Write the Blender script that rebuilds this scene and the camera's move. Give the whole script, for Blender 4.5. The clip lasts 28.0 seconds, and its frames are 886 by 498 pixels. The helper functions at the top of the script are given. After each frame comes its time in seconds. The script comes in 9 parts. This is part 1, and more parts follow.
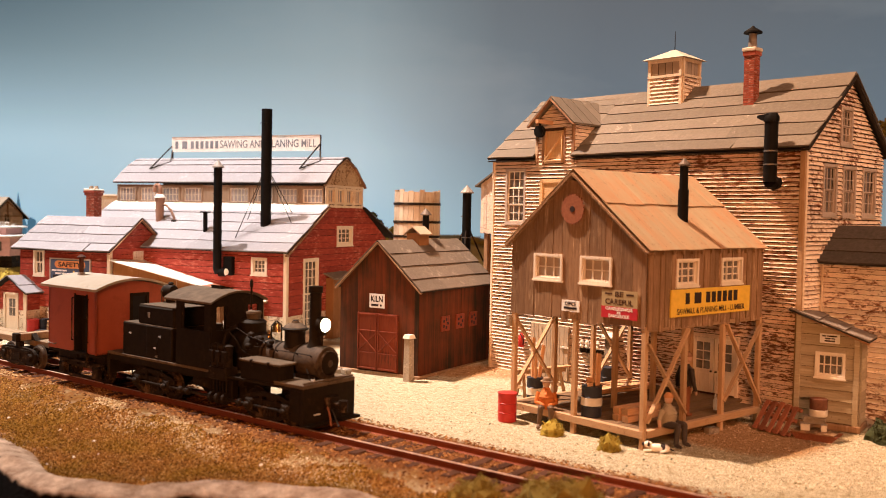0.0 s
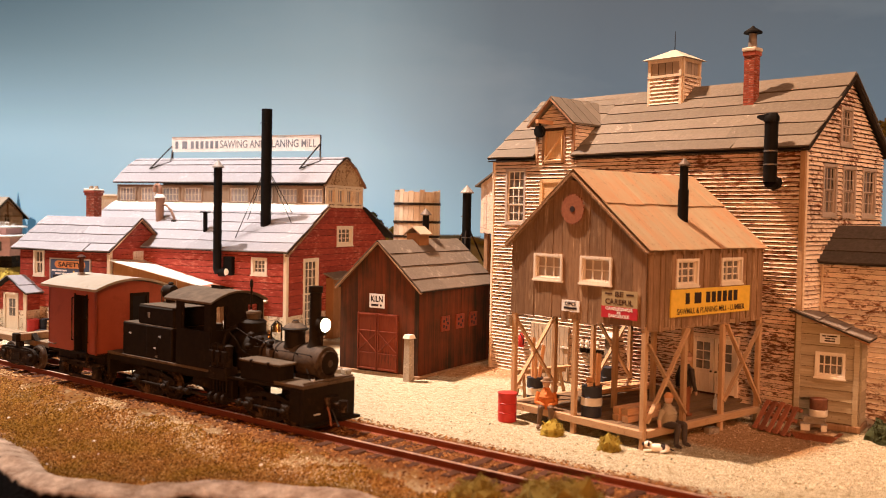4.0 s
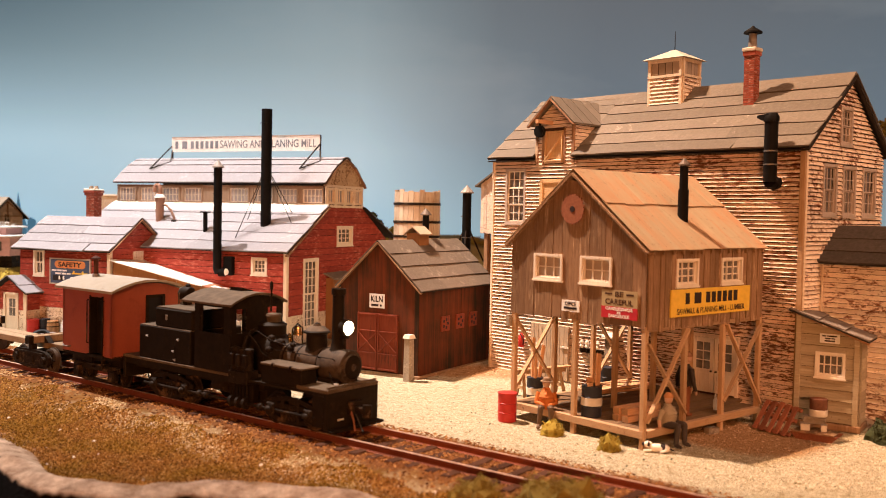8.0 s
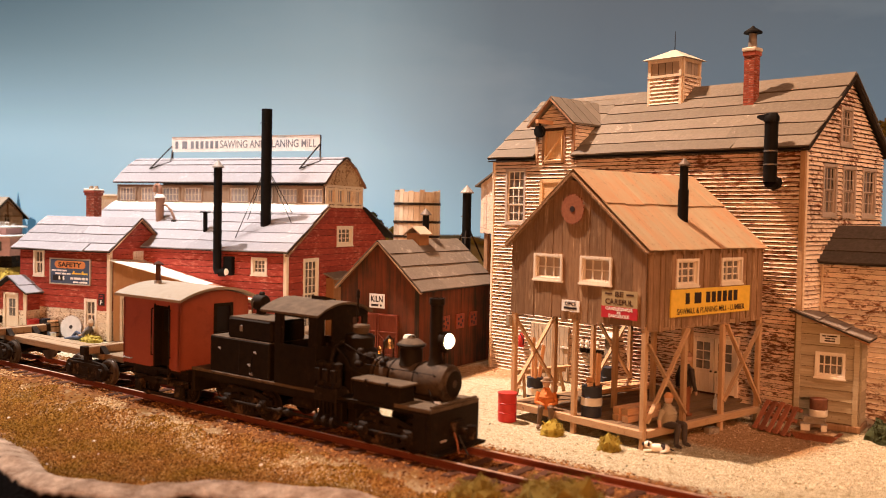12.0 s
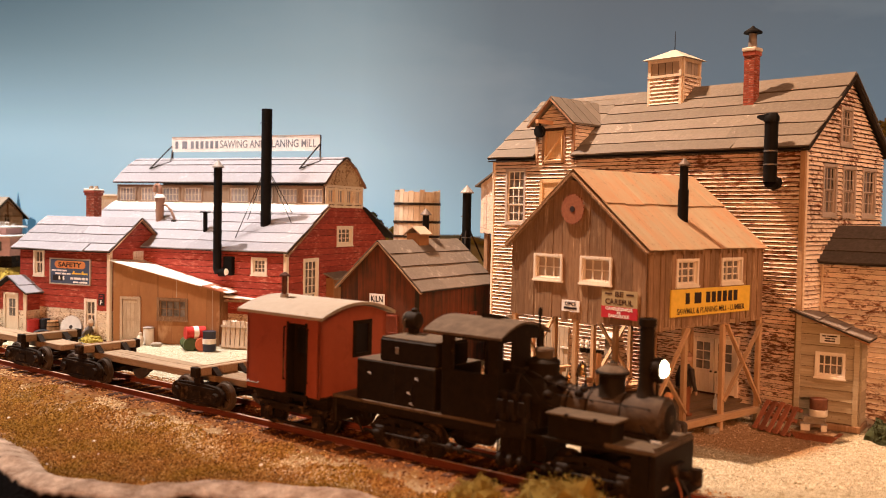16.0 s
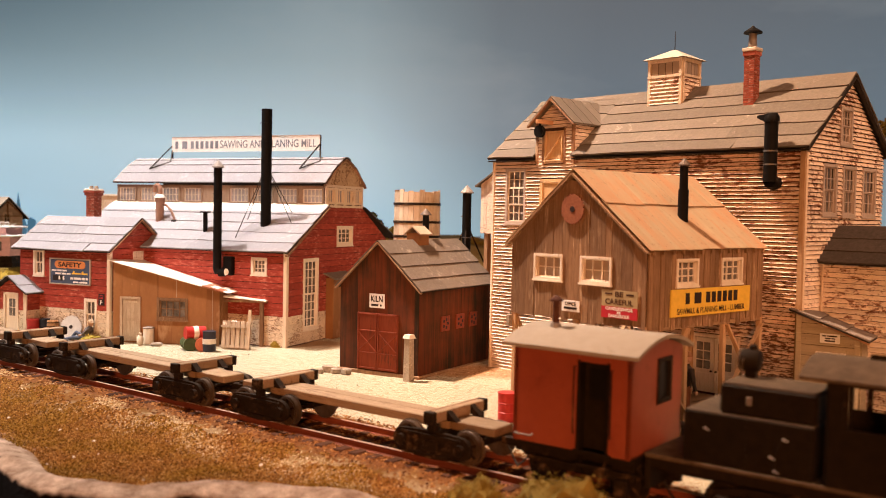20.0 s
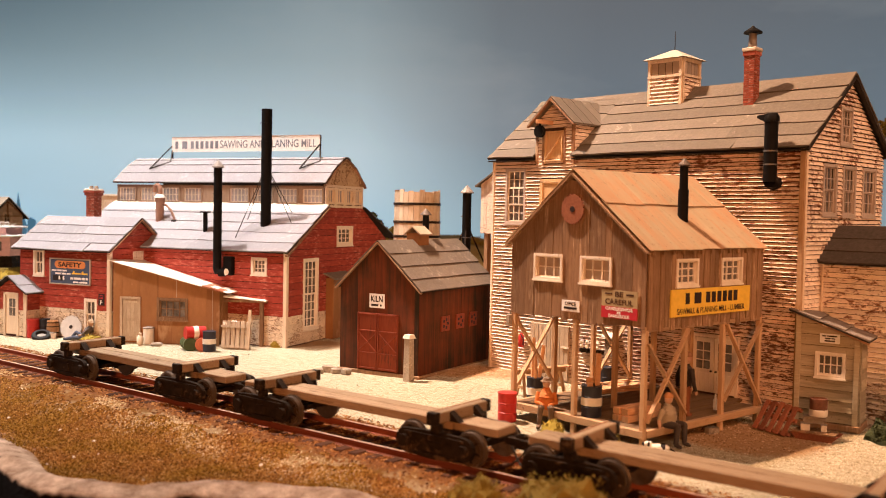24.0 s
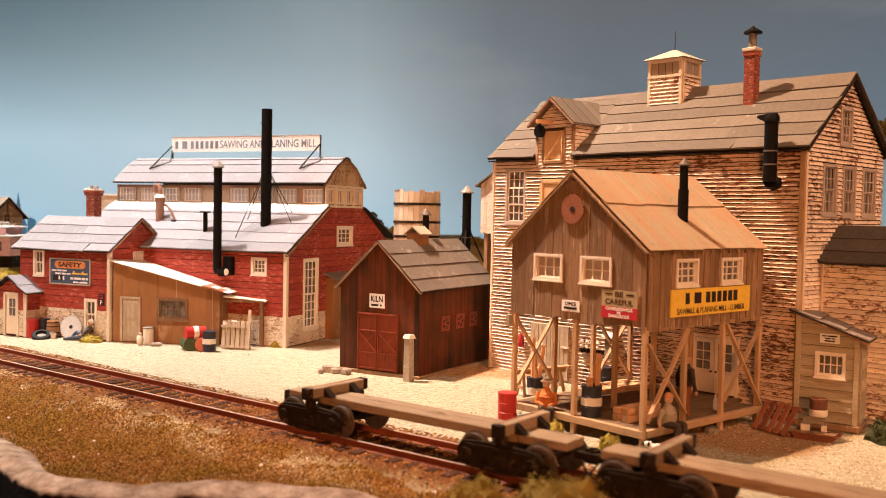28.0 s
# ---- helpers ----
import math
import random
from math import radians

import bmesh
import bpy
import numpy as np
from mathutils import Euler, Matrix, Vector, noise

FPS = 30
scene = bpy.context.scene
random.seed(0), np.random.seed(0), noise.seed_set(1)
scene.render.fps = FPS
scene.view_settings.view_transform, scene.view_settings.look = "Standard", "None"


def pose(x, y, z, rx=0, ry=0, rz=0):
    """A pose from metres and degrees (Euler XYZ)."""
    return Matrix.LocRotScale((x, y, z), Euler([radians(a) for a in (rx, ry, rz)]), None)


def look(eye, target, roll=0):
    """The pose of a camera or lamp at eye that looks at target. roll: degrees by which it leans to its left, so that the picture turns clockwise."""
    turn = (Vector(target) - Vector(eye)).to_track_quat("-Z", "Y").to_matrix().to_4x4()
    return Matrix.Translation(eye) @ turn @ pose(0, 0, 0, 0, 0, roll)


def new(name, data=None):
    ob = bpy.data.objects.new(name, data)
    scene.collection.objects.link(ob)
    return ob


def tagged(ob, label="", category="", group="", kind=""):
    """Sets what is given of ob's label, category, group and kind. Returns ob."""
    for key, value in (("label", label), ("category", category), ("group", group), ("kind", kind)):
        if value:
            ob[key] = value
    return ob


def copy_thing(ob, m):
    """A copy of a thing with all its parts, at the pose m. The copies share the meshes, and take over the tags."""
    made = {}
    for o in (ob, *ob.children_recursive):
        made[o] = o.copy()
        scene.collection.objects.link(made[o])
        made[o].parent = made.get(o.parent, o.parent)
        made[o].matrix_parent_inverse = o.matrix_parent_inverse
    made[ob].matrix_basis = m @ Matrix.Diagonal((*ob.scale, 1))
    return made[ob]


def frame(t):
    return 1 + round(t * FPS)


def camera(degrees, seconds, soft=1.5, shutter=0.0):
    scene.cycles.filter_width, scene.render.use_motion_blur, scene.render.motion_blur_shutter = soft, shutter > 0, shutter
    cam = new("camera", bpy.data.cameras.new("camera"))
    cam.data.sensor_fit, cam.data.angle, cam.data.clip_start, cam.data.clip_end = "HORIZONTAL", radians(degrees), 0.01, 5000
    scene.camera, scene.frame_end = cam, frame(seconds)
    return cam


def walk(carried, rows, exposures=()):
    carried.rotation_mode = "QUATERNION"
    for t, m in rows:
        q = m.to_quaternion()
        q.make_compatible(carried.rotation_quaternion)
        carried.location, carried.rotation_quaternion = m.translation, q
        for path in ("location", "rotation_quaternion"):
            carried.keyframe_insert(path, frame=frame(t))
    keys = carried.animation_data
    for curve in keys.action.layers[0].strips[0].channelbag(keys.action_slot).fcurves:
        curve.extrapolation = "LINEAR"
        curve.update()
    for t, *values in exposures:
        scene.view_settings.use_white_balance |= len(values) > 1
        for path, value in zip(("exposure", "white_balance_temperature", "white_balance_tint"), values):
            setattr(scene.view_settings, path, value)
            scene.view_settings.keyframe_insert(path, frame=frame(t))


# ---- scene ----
# A table-top model railway at 1:87. All plain numbers below are full-size metres of the
# modelled place; K brings them to the true size of the model.
K = 1 / 87.1
cam = camera(51.21, 28.0, soft=0.6, shutter=0.5)
EYE = (0.0, 0.0, 6.4 * K)
AIM = (0.0, math.cos(radians(2.14)), 6.4 * K - math.sin(radians(2.14)))
walk(cam, [(0.0, look(EYE, AIM, 1.123)), (28.0, look(EYE, AIM, 1.123))], [(0.0, 0.0), (28.0, 0.0)])
cam.data.dof.use_dof = True
cam.data.dof.focus_distance = 35 * K
cam.data.dof.aperture_fstop = 24.0

# ---- light: warm room, ceiling lamps over the layout, two added fill lamps ----
world = bpy.data.worlds.new("room")
scene.world = world
world.use_nodes = True
world.node_tree.nodes["Background"].inputs[0].default_value = (1.0, 0.56, 0.33, 1)
world.node_tree.nodes["Background"].inputs[1].default_value = 0.03


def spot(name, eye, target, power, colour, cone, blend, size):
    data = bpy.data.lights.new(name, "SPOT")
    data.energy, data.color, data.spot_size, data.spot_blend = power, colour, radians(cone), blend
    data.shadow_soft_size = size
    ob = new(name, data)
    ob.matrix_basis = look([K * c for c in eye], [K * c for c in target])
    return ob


spot("ceiling_lamp_yard", (-38, 48, 94), (-22, 45, 1), 134, (1.0, 0.9, 0.86), 52, 1.0, 0.01)
spot("ceiling_lamp_mill", (-34, 46, 95), (13, 36, 8), 142, (1.0, 0.59, 0.35), 30, 1.0, 0.01)
# added frontal fill for the left-hand walls and signs, no known fixture
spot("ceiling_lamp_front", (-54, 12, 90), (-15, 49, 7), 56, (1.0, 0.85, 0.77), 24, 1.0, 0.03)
spot("ceiling_lamp_aisle", (36, -8, 60), (14, 34, 6), 36, (1.0, 0.55, 0.33), 42, 1.0, 0.25)
# added low fill from behind the camera, brightens the space under the office
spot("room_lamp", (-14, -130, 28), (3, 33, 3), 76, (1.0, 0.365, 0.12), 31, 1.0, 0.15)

# ---- materials ----
_mats = {}


def nodes_of(name):
    m = bpy.data.materials.new(name)
    m.use_nodes = True
    nt = m.node_tree
    return m, nt, nt.nodes["Principled BSDF"], nt.nodes, nt.links


def coords(nt, scale, spread=1.0):
    """Full-size metres in the object's own space, shifted from piece to piece."""
    N, L = nt.nodes, nt.links
    tc, info, mp, add = N.new("ShaderNodeTexCoord"), N.new("ShaderNodeObjectInfo"), N.new("ShaderNodeMapping"), N.new("ShaderNodeVectorMath")
    mul = N.new("ShaderNodeMath")
    mul.operation, mul.inputs[1].default_value = "MULTIPLY", 37.0 * spread
    L.new(info.outputs["Random"], mul.inputs[0])
    mp.inputs["Scale"].default_value = [s / K for s in scale]
    L.new(tc.outputs["Object"], mp.inputs["Vector"])
    L.new(mp.outputs["Vector"], add.inputs[0])
    L.new(mul.outputs[0], add.inputs[1])
    return add.outputs[0], info.outputs["Random"]


def noise_node(nt, vec, scale, detail=4.0, rough=0.6, dist=0.0):
    n = nt.nodes.new("ShaderNodeTexNoise")
    n.inputs["Scale"].default_value, n.inputs["Detail"].default_value = scale, detail
    n.inputs["Roughness"].default_value, n.inputs["Distortion"].default_value = rough, dist
    nt.links.new(vec, n.inputs["Vector"])
    return n.outputs["Fac"]


def ramp(nt, fac, stops):
    r = nt.nodes.new("ShaderNodeValToRGB")
    nt.links.new(fac, r.inputs["Fac"])
    while len(r.color_ramp.elements) < len(stops):
        r.color_ramp.elements.new(0.5)
    for e, (p, c) in zip(r.color_ramp.elements, stops):
        e.position, e.color = p, (*c, 1)
    return r.outputs["Color"]


def mixed(nt, fac, a, b, how="MIX"):
    m = nt.nodes.new("ShaderNodeMix")
    m.data_type, m.blend_type = "RGBA", how
    for sock, val in ((m.inputs[0], fac), (m.inputs[6], a), (m.inputs[7], b)):
        if isinstance(val, (float, int)):
            sock.default_value = val
        elif isinstance(val, tuple):
            sock.default_value = (*val, 1)
        else:
            nt.links.new(val, sock)
    return m.outputs[2]


def bumped(nt, bs, height, strength, dist):
    b = nt.nodes.new("ShaderNodeBump")
    b.inputs["Strength"].default_value, b.inputs["Distance"].default_value = strength, dist * K
    nt.links.new(height, b.inputs["Height"])
    nt.links.new(b.outputs["Normal"], bs.inputs["Normal"])


def surf(name, light, dark, wear=None, wear_at=0.62, grain=(1, 1, 1), fine=6.0, broad=0.6, rough=0.75,
         metal=0.0, bump=0.4, depth=0.02, vary=0.25, sharp=0.06, wsize=0.45, fleck=None, fleck_at=0.66, spec=0.22, fgrain=False):
    """A weathered surface: two tones in the grain, broad stains, and worn spots of a third tone."""
    m, nt, bs, N, L = nodes_of(name)
    vec, rnd = coords(nt, grain)
    flat, _ = coords(nt, (1, 1, 1))
    still, _ = coords(nt, (1, 1, 1), 0.0)
    g = noise_node(nt, vec, fine, 5, 0.65)
    s = noise_node(nt, flat, broad, 3, 0.55)
    col = mixed(nt, ramp(nt, g, [(0.3, (0, 0, 0)), (0.7, (1, 1, 1))]), dark, light)
    col = mixed(nt, ramp(nt, s, [(0.35, (0.45, 0.45, 0.45)), (0.62, (0, 0, 0))]), col, dark)
    if wear:
        w = noise_node(nt, vec, fine * wsize, 6, 0.7, 0.3)
        w2 = noise_node(nt, still, broad * 1.3, 3)
        a = N.new("ShaderNodeMath")
        a.operation = "ADD"
        b = N.new("ShaderNodeMath")
        b.operation, b.inputs[1].default_value = "MULTIPLY", 0.5
        L.new(w2, b.inputs[0])
        L.new(w, a.inputs[0])
        L.new(b.outputs[0], a.inputs[1])
        col = mixed(nt, ramp(nt, a.outputs[0], [(wear_at + 0.15 - sharp, (0, 0, 0)), (wear_at + 0.15 + sharp, (1, 1, 1))]), col, wear)
    if fleck:
        f = noise_node(nt, vec if fgrain else flat, fine * (1.9 if fgrain else 2.6), 3, 0.8)
        col = mixed(nt, ramp(nt, f, [(fleck_at - 0.03, (0, 0, 0)), (fleck_at + 0.04, (0.8, 0.8, 0.8))]), col, fleck)
    hsv = N.new("ShaderNodeHueSaturation")
    rng = N.new("ShaderNodeMapRange")
    rng.inputs["To Min"].default_value, rng.inputs["To Max"].default_value = 1 - vary, 1 + vary
    L.new(rnd, rng.inputs["Value"])
    L.new(rng.outputs[0], hsv.inputs["Value"])
    L.new(col, hsv.inputs["Color"])
    L.new(hsv.outputs[0], bs.inputs["Base Color"])
    bs.inputs["Roughness"].default_value, bs.inputs["Metallic"].default_value = rough, metal
    bs.inputs["Specular IOR Level"].default_value = spec
    if bump:
        bumped(nt, bs, g, bump, depth)
    return m


def plain(name, col, rough=0.6, metal=0.0, vary=0.12, fine=5.0):
    return surf(name, col, tuple(c * 0.78 for c in col), None, rough=rough, metal=metal, bump=0.15, depth=0.01, vary=vary, fine=fine)


def glow(name, col, strength):
    m, nt, bs, N, L = nodes_of(name)
    bs.inputs["Base Color"].default_value = (*col, 1)
    bs.inputs["Emission Color"].default_value, bs.inputs["Emission Strength"].default_value = (*col, 1), strength
    return m


H_, V_ = (0.35, 0.35, 5.0), (4.0, 4.0, 0.35)   # grain along the boards: lying, upright
m_white_clap = surf("weathered_white_clapboard", (0.82, 0.69, 0.56), (0.6, 0.43, 0.31), (0.17, 0.07, 0.042), 0.655, (0.5, 0.5, 2.6), 7.0, 0.35, 0.85, vary=0.18, sharp=0.04, wsize=0.8, bump=0.8, depth=0.03, fleck=(0.25, 0.115, 0.07), fleck_at=0.6, fgrain=True)
m_clean_clap = surf("cream_white_clapboard", (0.83, 0.72, 0.61), (0.66, 0.52, 0.41), (0.3, 0.16, 0.1), 0.72, (0.5, 0.5, 2.6), 7.0, 0.35, 0.85, vary=0.13, sharp=0.05, wsize=0.8, bump=0.7, depth=0.03, fleck=(0.34, 0.19, 0.125), fleck_at=0.63, fgrain=True)
m_chipped_clap = surf("chipped_white_clapboard", (0.84, 0.74, 0.63), (0.68, 0.55, 0.44), (0.2, 0.09, 0.055), 0.655, (0.9, 0.9, 1.8), 6.0, 0.4, 0.85, vary=0.15, sharp=0.05, wsize=0.7)
m_peeled_clap = surf("peeling_white_clapboard", (0.8, 0.66, 0.52), (0.55, 0.38, 0.27), (0.13, 0.055, 0.03), 0.628, (0.6, 0.6, 2.4), 6.5, 0.35, 0.85, vary=0.2, sharp=0.03, wsize=0.9, bump=0.8, depth=0.03, fleck=(0.2, 0.09, 0.05), fleck_at=0.6, fgrain=True)
# dark core behind the boards, seen in their gaps as lap shadow by colour
m_white_core = plain("bare_brown_sheathing", (0.07, 0.034, 0.02), 0.9)
m_cream_trim = surf("cream_trim", (0.77, 0.67, 0.54), (0.6, 0.48, 0.36), (0.3, 0.18, 0.1), 0.78, V_, 5, 0.8, 0.8, vary=0.08)
m_white_trim = surf("white_trim", (0.8, 0.74, 0.65), (0.66, 0.57, 0.46), (0.4, 0.27, 0.18), 0.8, V_, 5, 0.8, 0.7, vary=0.06)
m_brown_trim = surf("brown_corner_board", (0.36, 0.2, 0.11), (0.2, 0.1, 0.055), (0.6, 0.48, 0.34), 0.75, V_, 5, 0.8, 0.8)
m_grey_trim = surf("grey_window_trim", (0.48, 0.41, 0.36), (0.35, 0.29, 0.25), None, 0.8, V_, 5, 0.8, 0.75, vary=0.08)
m_tar_brown = surf("brown_tar_paper", (0.165, 0.14, 0.112), (0.118, 0.098, 0.077), (0.27, 0.238, 0.198), 0.82, (1, 1, 1), 9, 0.5, 0.85, bump=0.5, vary=0.16, sharp=0.1, fleck=(0.3, 0.27, 0.23), fleck_at=0.7)
m_kiln_roof = surf("brown_weathered_kiln_roof", (0.15, 0.115, 0.085), (0.1, 0.074, 0.052), (0.23, 0.185, 0.14), 0.8, (1, 1, 1), 9, 0.5, 0.85, bump=0.6, vary=0.14, sharp=0.1, fleck=(0.25, 0.2, 0.155), fleck_at=0.68)
m_tar_dark = surf("dark_grey_tar_paper", (0.095, 0.08, 0.07), (0.055, 0.046, 0.04), None, 0.72, (1, 1, 1), 8, 0.5, 0.85, bump=0.6, vary=0.12, fleck=(0.2, 0.17, 0.15), fleck_at=0.69)
m_tar_grey = surf("pale_grey_tar_paper", (0.25, 0.236, 0.248), (0.2, 0.19, 0.2), (0.305, 0.29, 0.295), 0.78, (1, 1, 1), 9, 0.5, 0.8, bump=0.5, vary=0.13, sharp=0.1)
m_tar_edge = plain("black_roof_edge", (0.03, 0.025, 0.022), 0.9)
m_red = surf("barn_red_boards", (0.4, 0.064, 0.039), (0.22, 0.033, 0.022), (0.5, 0.18, 0.13), 0.735, (0.5, 0.5, 1.7), 6, 0.5, 0.85, vary=0.16, wsize=1.0, sharp=0.08, bump=0.7, depth=0.03)
m_red_core = plain("dark_red_core", (0.06, 0.012, 0.01), 0.9)
m_stone = surf("cream_stone_courses", (0.76, 0.66, 0.52), (0.58, 0.45, 0.32), (0.26, 0.16, 0.1), 0.67, (1.4, 1.4, 3.0), 6, 1.2, 0.9, wsize=0.8, sharp=0.03, bump=0.9, depth=0.05, vary=0.1, fleck=(0.86, 0.8, 0.7), fleck_at=0.6)
m_mottled = surf("mottled_brown_shingle", (0.62, 0.46, 0.3), (0.42, 0.27, 0.15), (0.2, 0.11, 0.055), 0.66, (1, 1, 1.4), 8, 1.0, 0.9, wsize=0.8, sharp=0.04, bump=0.9, depth=0.05)
m_grey_board = surf("weathered_brown_boards", (0.32, 0.195, 0.108), (0.17, 0.094, 0.05), (0.45, 0.31, 0.19), 0.74, V_, 5, 0.6, 0.85, bump=0.8, depth=0.03, vary=0.22, fleck=(0.11, 0.055, 0.027), fleck_at=0.68)
m_post_wood = surf("raw_pine_post", (0.5, 0.325, 0.185), (0.36, 0.22, 0.115), (0.2, 0.105, 0.055), 0.76, V_, 6, 0.8, 0.75, vary=0.18)
m_beam_wood = surf("raw_pine_beam", (0.42, 0.28, 0.16), (0.3, 0.185, 0.1), (0.18, 0.1, 0.05), 0.76, (0.4, 4, 4), 6, 0.8, 0.75, vary=0.2)
m_deck = surf("brown_deck_planks", (0.2, 0.12, 0.062), (0.13, 0.075, 0.04), None, 0.8, (0.4, 4, 4), 6, 0.8, 0.8, vary=0.1)
m_rust = surf("rusty_sheet_roof", (0.36, 0.29, 0.185), (0.3, 0.22, 0.13), (0.38, 0.205, 0.105), 0.625, (1.4, 0.14, 0.14), 2.2, 0.55, 0.8, metal=0.05, vary=0.045, sharp=0.14, wsize=0.6, fleck=(0.23, 0.15, 0.085), fleck_at=0.63)
m_rust_saw = surf("rusted_saw_blade", (0.42, 0.17, 0.09), (0.28, 0.1, 0.055), None, fine=8, rough=0.7, metal=0.3)
m_kiln = surf("stained_red_brown_boards", (0.175, 0.04, 0.0115), (0.095, 0.023, 0.007), (0.02, 0.014, 0.0055), 0.6, (1.3, 1.3, 0.1), 3, 0.5, 0.85, vary=0.1, sharp=0.16)
m_kiln_door = surf("red_kiln_door", (0.24, 0.05, 0.02), (0.15, 0.032, 0.014), (0.08, 0.024, 0.012), 0.72, V_, 5, 0.8, 0.7, vary=0.08)
m_tan_sheet = surf("tan_plank_wall", (0.32, 0.15, 0.06), (0.235, 0.105, 0.04), (0.42, 0.24, 0.12), 0.78, (1, 1, 0.5), 1.6, 0.5, 0.8, vary=0.14)
m_clere = surf("pale_tan_clerestory_frame", (0.38, 0.29, 0.215), (0.3, 0.22, 0.16), None, 0.78, V_, 4, 0.6, 0.8, vary=0.1)
m_cyclone = surf("brown_sheet_metal", (0.34, 0.2, 0.145), (0.25, 0.145, 0.1), (0.14, 0.08, 0.055), 0.76, fine=5, rough=0.7)
m_pale_tin = plain("pale_weathered_tin", (0.5, 0.46, 0.39), 0.6, vary=0.05)
m_tin_white = surf("pale_tin_roof", (0.85, 0.81, 0.75), (0.74, 0.68, 0.6), (0.42, 0.17, 0.09), 0.86, (1, 1, 1), 5, 0.6, 0.6, vary=0.05)
m_green_grey = surf("grey_tan_clapboard", (0.44, 0.365, 0.25), (0.29, 0.23, 0.15), (0.52, 0.45, 0.33), 0.75, H_, 5, 0.6, 0.8, vary=0.17, fleck=(0.17, 0.115, 0.065), fleck_at=0.66)
m_shed_roof = surf("grey_sheet_roof", (0.25, 0.21, 0.175), (0.15, 0.12, 0.1), (0.36, 0.32, 0.28), 0.74, (1, 1, 1), 7, 0.6, 0.8, vary=0.12)
m_old_door = surf("bleached_wood_door", (0.52, 0.42, 0.31), (0.33, 0.24, 0.16), None, 0.7, V_, 7, 0.8, 0.85, vary=0.1)
m_yellow_door = surf("golden_pine_door", (0.68, 0.47, 0.26), (0.52, 0.33, 0.17), None, 0.7, V_, 5, 0.8, 0.75, vary=0.1)
m_brick = surf("red_brick", (0.36, 0.09, 0.052), (0.22, 0.048, 0.032), (0.5, 0.3, 0.23), 0.74, (1, 1, 3), 9, 0.9, 0.9, vary=0.28)
m_mortar = plain("mortar", (0.24, 0.13, 0.1), 0.95)
m_black_iron = surf("black_stove_iron", (0.0075, 0.0065, 0.006), (0.004, 0.0036, 0.0034), (0.04, 0.02, 0.012), 0.88, fine=4, rough=0.6, metal=0.0, vary=0.1, spec=0.1)
m_band = plain("grey_pipe_band", (0.2, 0.19, 0.18), 0.5, 0.6)
m_tin = plain("dull_tin", (0.27, 0.235, 0.205), 0.6, 0.1)
m_tin_dark = plain("smoke_stained_tin", (0.13, 0.1, 0.08), 0.6, 0.3)
m_wire = plain("dark_wire", (0.04, 0.035, 0.03), 0.6, 0.4)
m_loco = surf("dusty_black_engine_paint", (0.021, 0.0128, 0.0058), (0.0105, 0.0064, 0.003), (0.035, 0.02, 0.009), 0.78, fine=5, rough=0.65, vary=0.1, spec=0.12)
m_loco_dust = surf("dusty_brown_deck", (0.155, 0.11, 0.07), (0.07, 0.048, 0.03), (0.02, 0.013, 0.009), 0.82, fine=4, rough=0.8, vary=0.08)
m_boiler = surf("smoke_stained_boiler", (0.1, 0.068, 0.044), (0.045, 0.03, 0.019), (0.018, 0.012, 0.007), 0.7, fine=4, rough=0.75, vary=0.08)
m_dark_steel = surf("dark_running_gear", (0.03, 0.0195, 0.012), (0.0105, 0.0068, 0.0043), (0.11, 0.068, 0.04), 0.74, fine=6, rough=0.6, metal=0.0, vary=0.1, spec=0.08)
m_dark_rust = surf("dark_rusty_pipe", (0.085, 0.03, 0.016), (0.045, 0.016, 0.009), None, fine=6, rough=0.8)
m_tub = surf("rusted_brown_tub", (0.2, 0.08, 0.045), (0.1, 0.04, 0.024), (0.3, 0.2, 0.14), 0.76, fine=6, rough=0.8)
m_wheel = surf("worn_wheel_steel", (0.12, 0.082, 0.055), (0.05, 0.034, 0.022), None, fine=5, rough=0.35, metal=0.3, spec=0.4)
m_brass = plain("polished_brass", (0.75, 0.42, 0.16), 0.25, 1.0)
m_caboose = surf("orange_red_caboose_paint", (0.335, 0.073, 0.034), (0.28, 0.058, 0.026), (0.25, 0.05, 0.022), 0.74, fine=2.5, broad=0.5, rough=0.5, bump=0.1, vary=0.02, spec=0.35)
m_caboose_roof = surf("tan_caboose_roof", (0.36, 0.31, 0.245), (0.31, 0.26, 0.2), (0.24, 0.19, 0.14), 0.8, fine=4, rough=0.85, bump=0.15, vary=0.02)
m_car_wood = surf("tan_car_timber", (0.35, 0.25, 0.155), (0.25, 0.165, 0.095), (0.13, 0.07, 0.037), 0.72, (0.4, 4, 4), 5, 0.7, 0.8, vary=0.14, fleck=(0.12, 0.065, 0.03), fleck_at=0.65)
m_rail_side = surf("rusty_rail", (0.26, 0.075, 0.04), (0.15, 0.042, 0.024), None, grain=(0.4, 3, 3), fine=5, rough=0.7, metal=0.2, spec=0.1)
m_rail_top = plain("worn_rail_head", (0.78, 0.54, 0.42), 0.35, 0.45)
m_rail_foot = plain("dusty_rail_foot", (0.42, 0.2, 0.13), 0.7)
m_tie = surf("dark_tie", (0.105, 0.046, 0.027), (0.048, 0.022, 0.013), None, grain=(4, 0.4, 4), fine=6, rough=0.9, vary=0.3, spec=0.04)
m_red_drum = surf("red_drum_paint", (0.5, 0.035, 0.03), (0.36, 0.025, 0.02), None, fine=4, rough=0.45, vary=0.05)
m_green_drum = plain("green_drum_paint", (0.06, 0.08, 0.03), 0.5)
m_orange_drum = plain("rust_orange_drum_paint", (0.5, 0.14, 0.07), 0.55)
m_navy = plain("dark_navy_drum_paint", (0.03, 0.032, 0.045), 0.5)
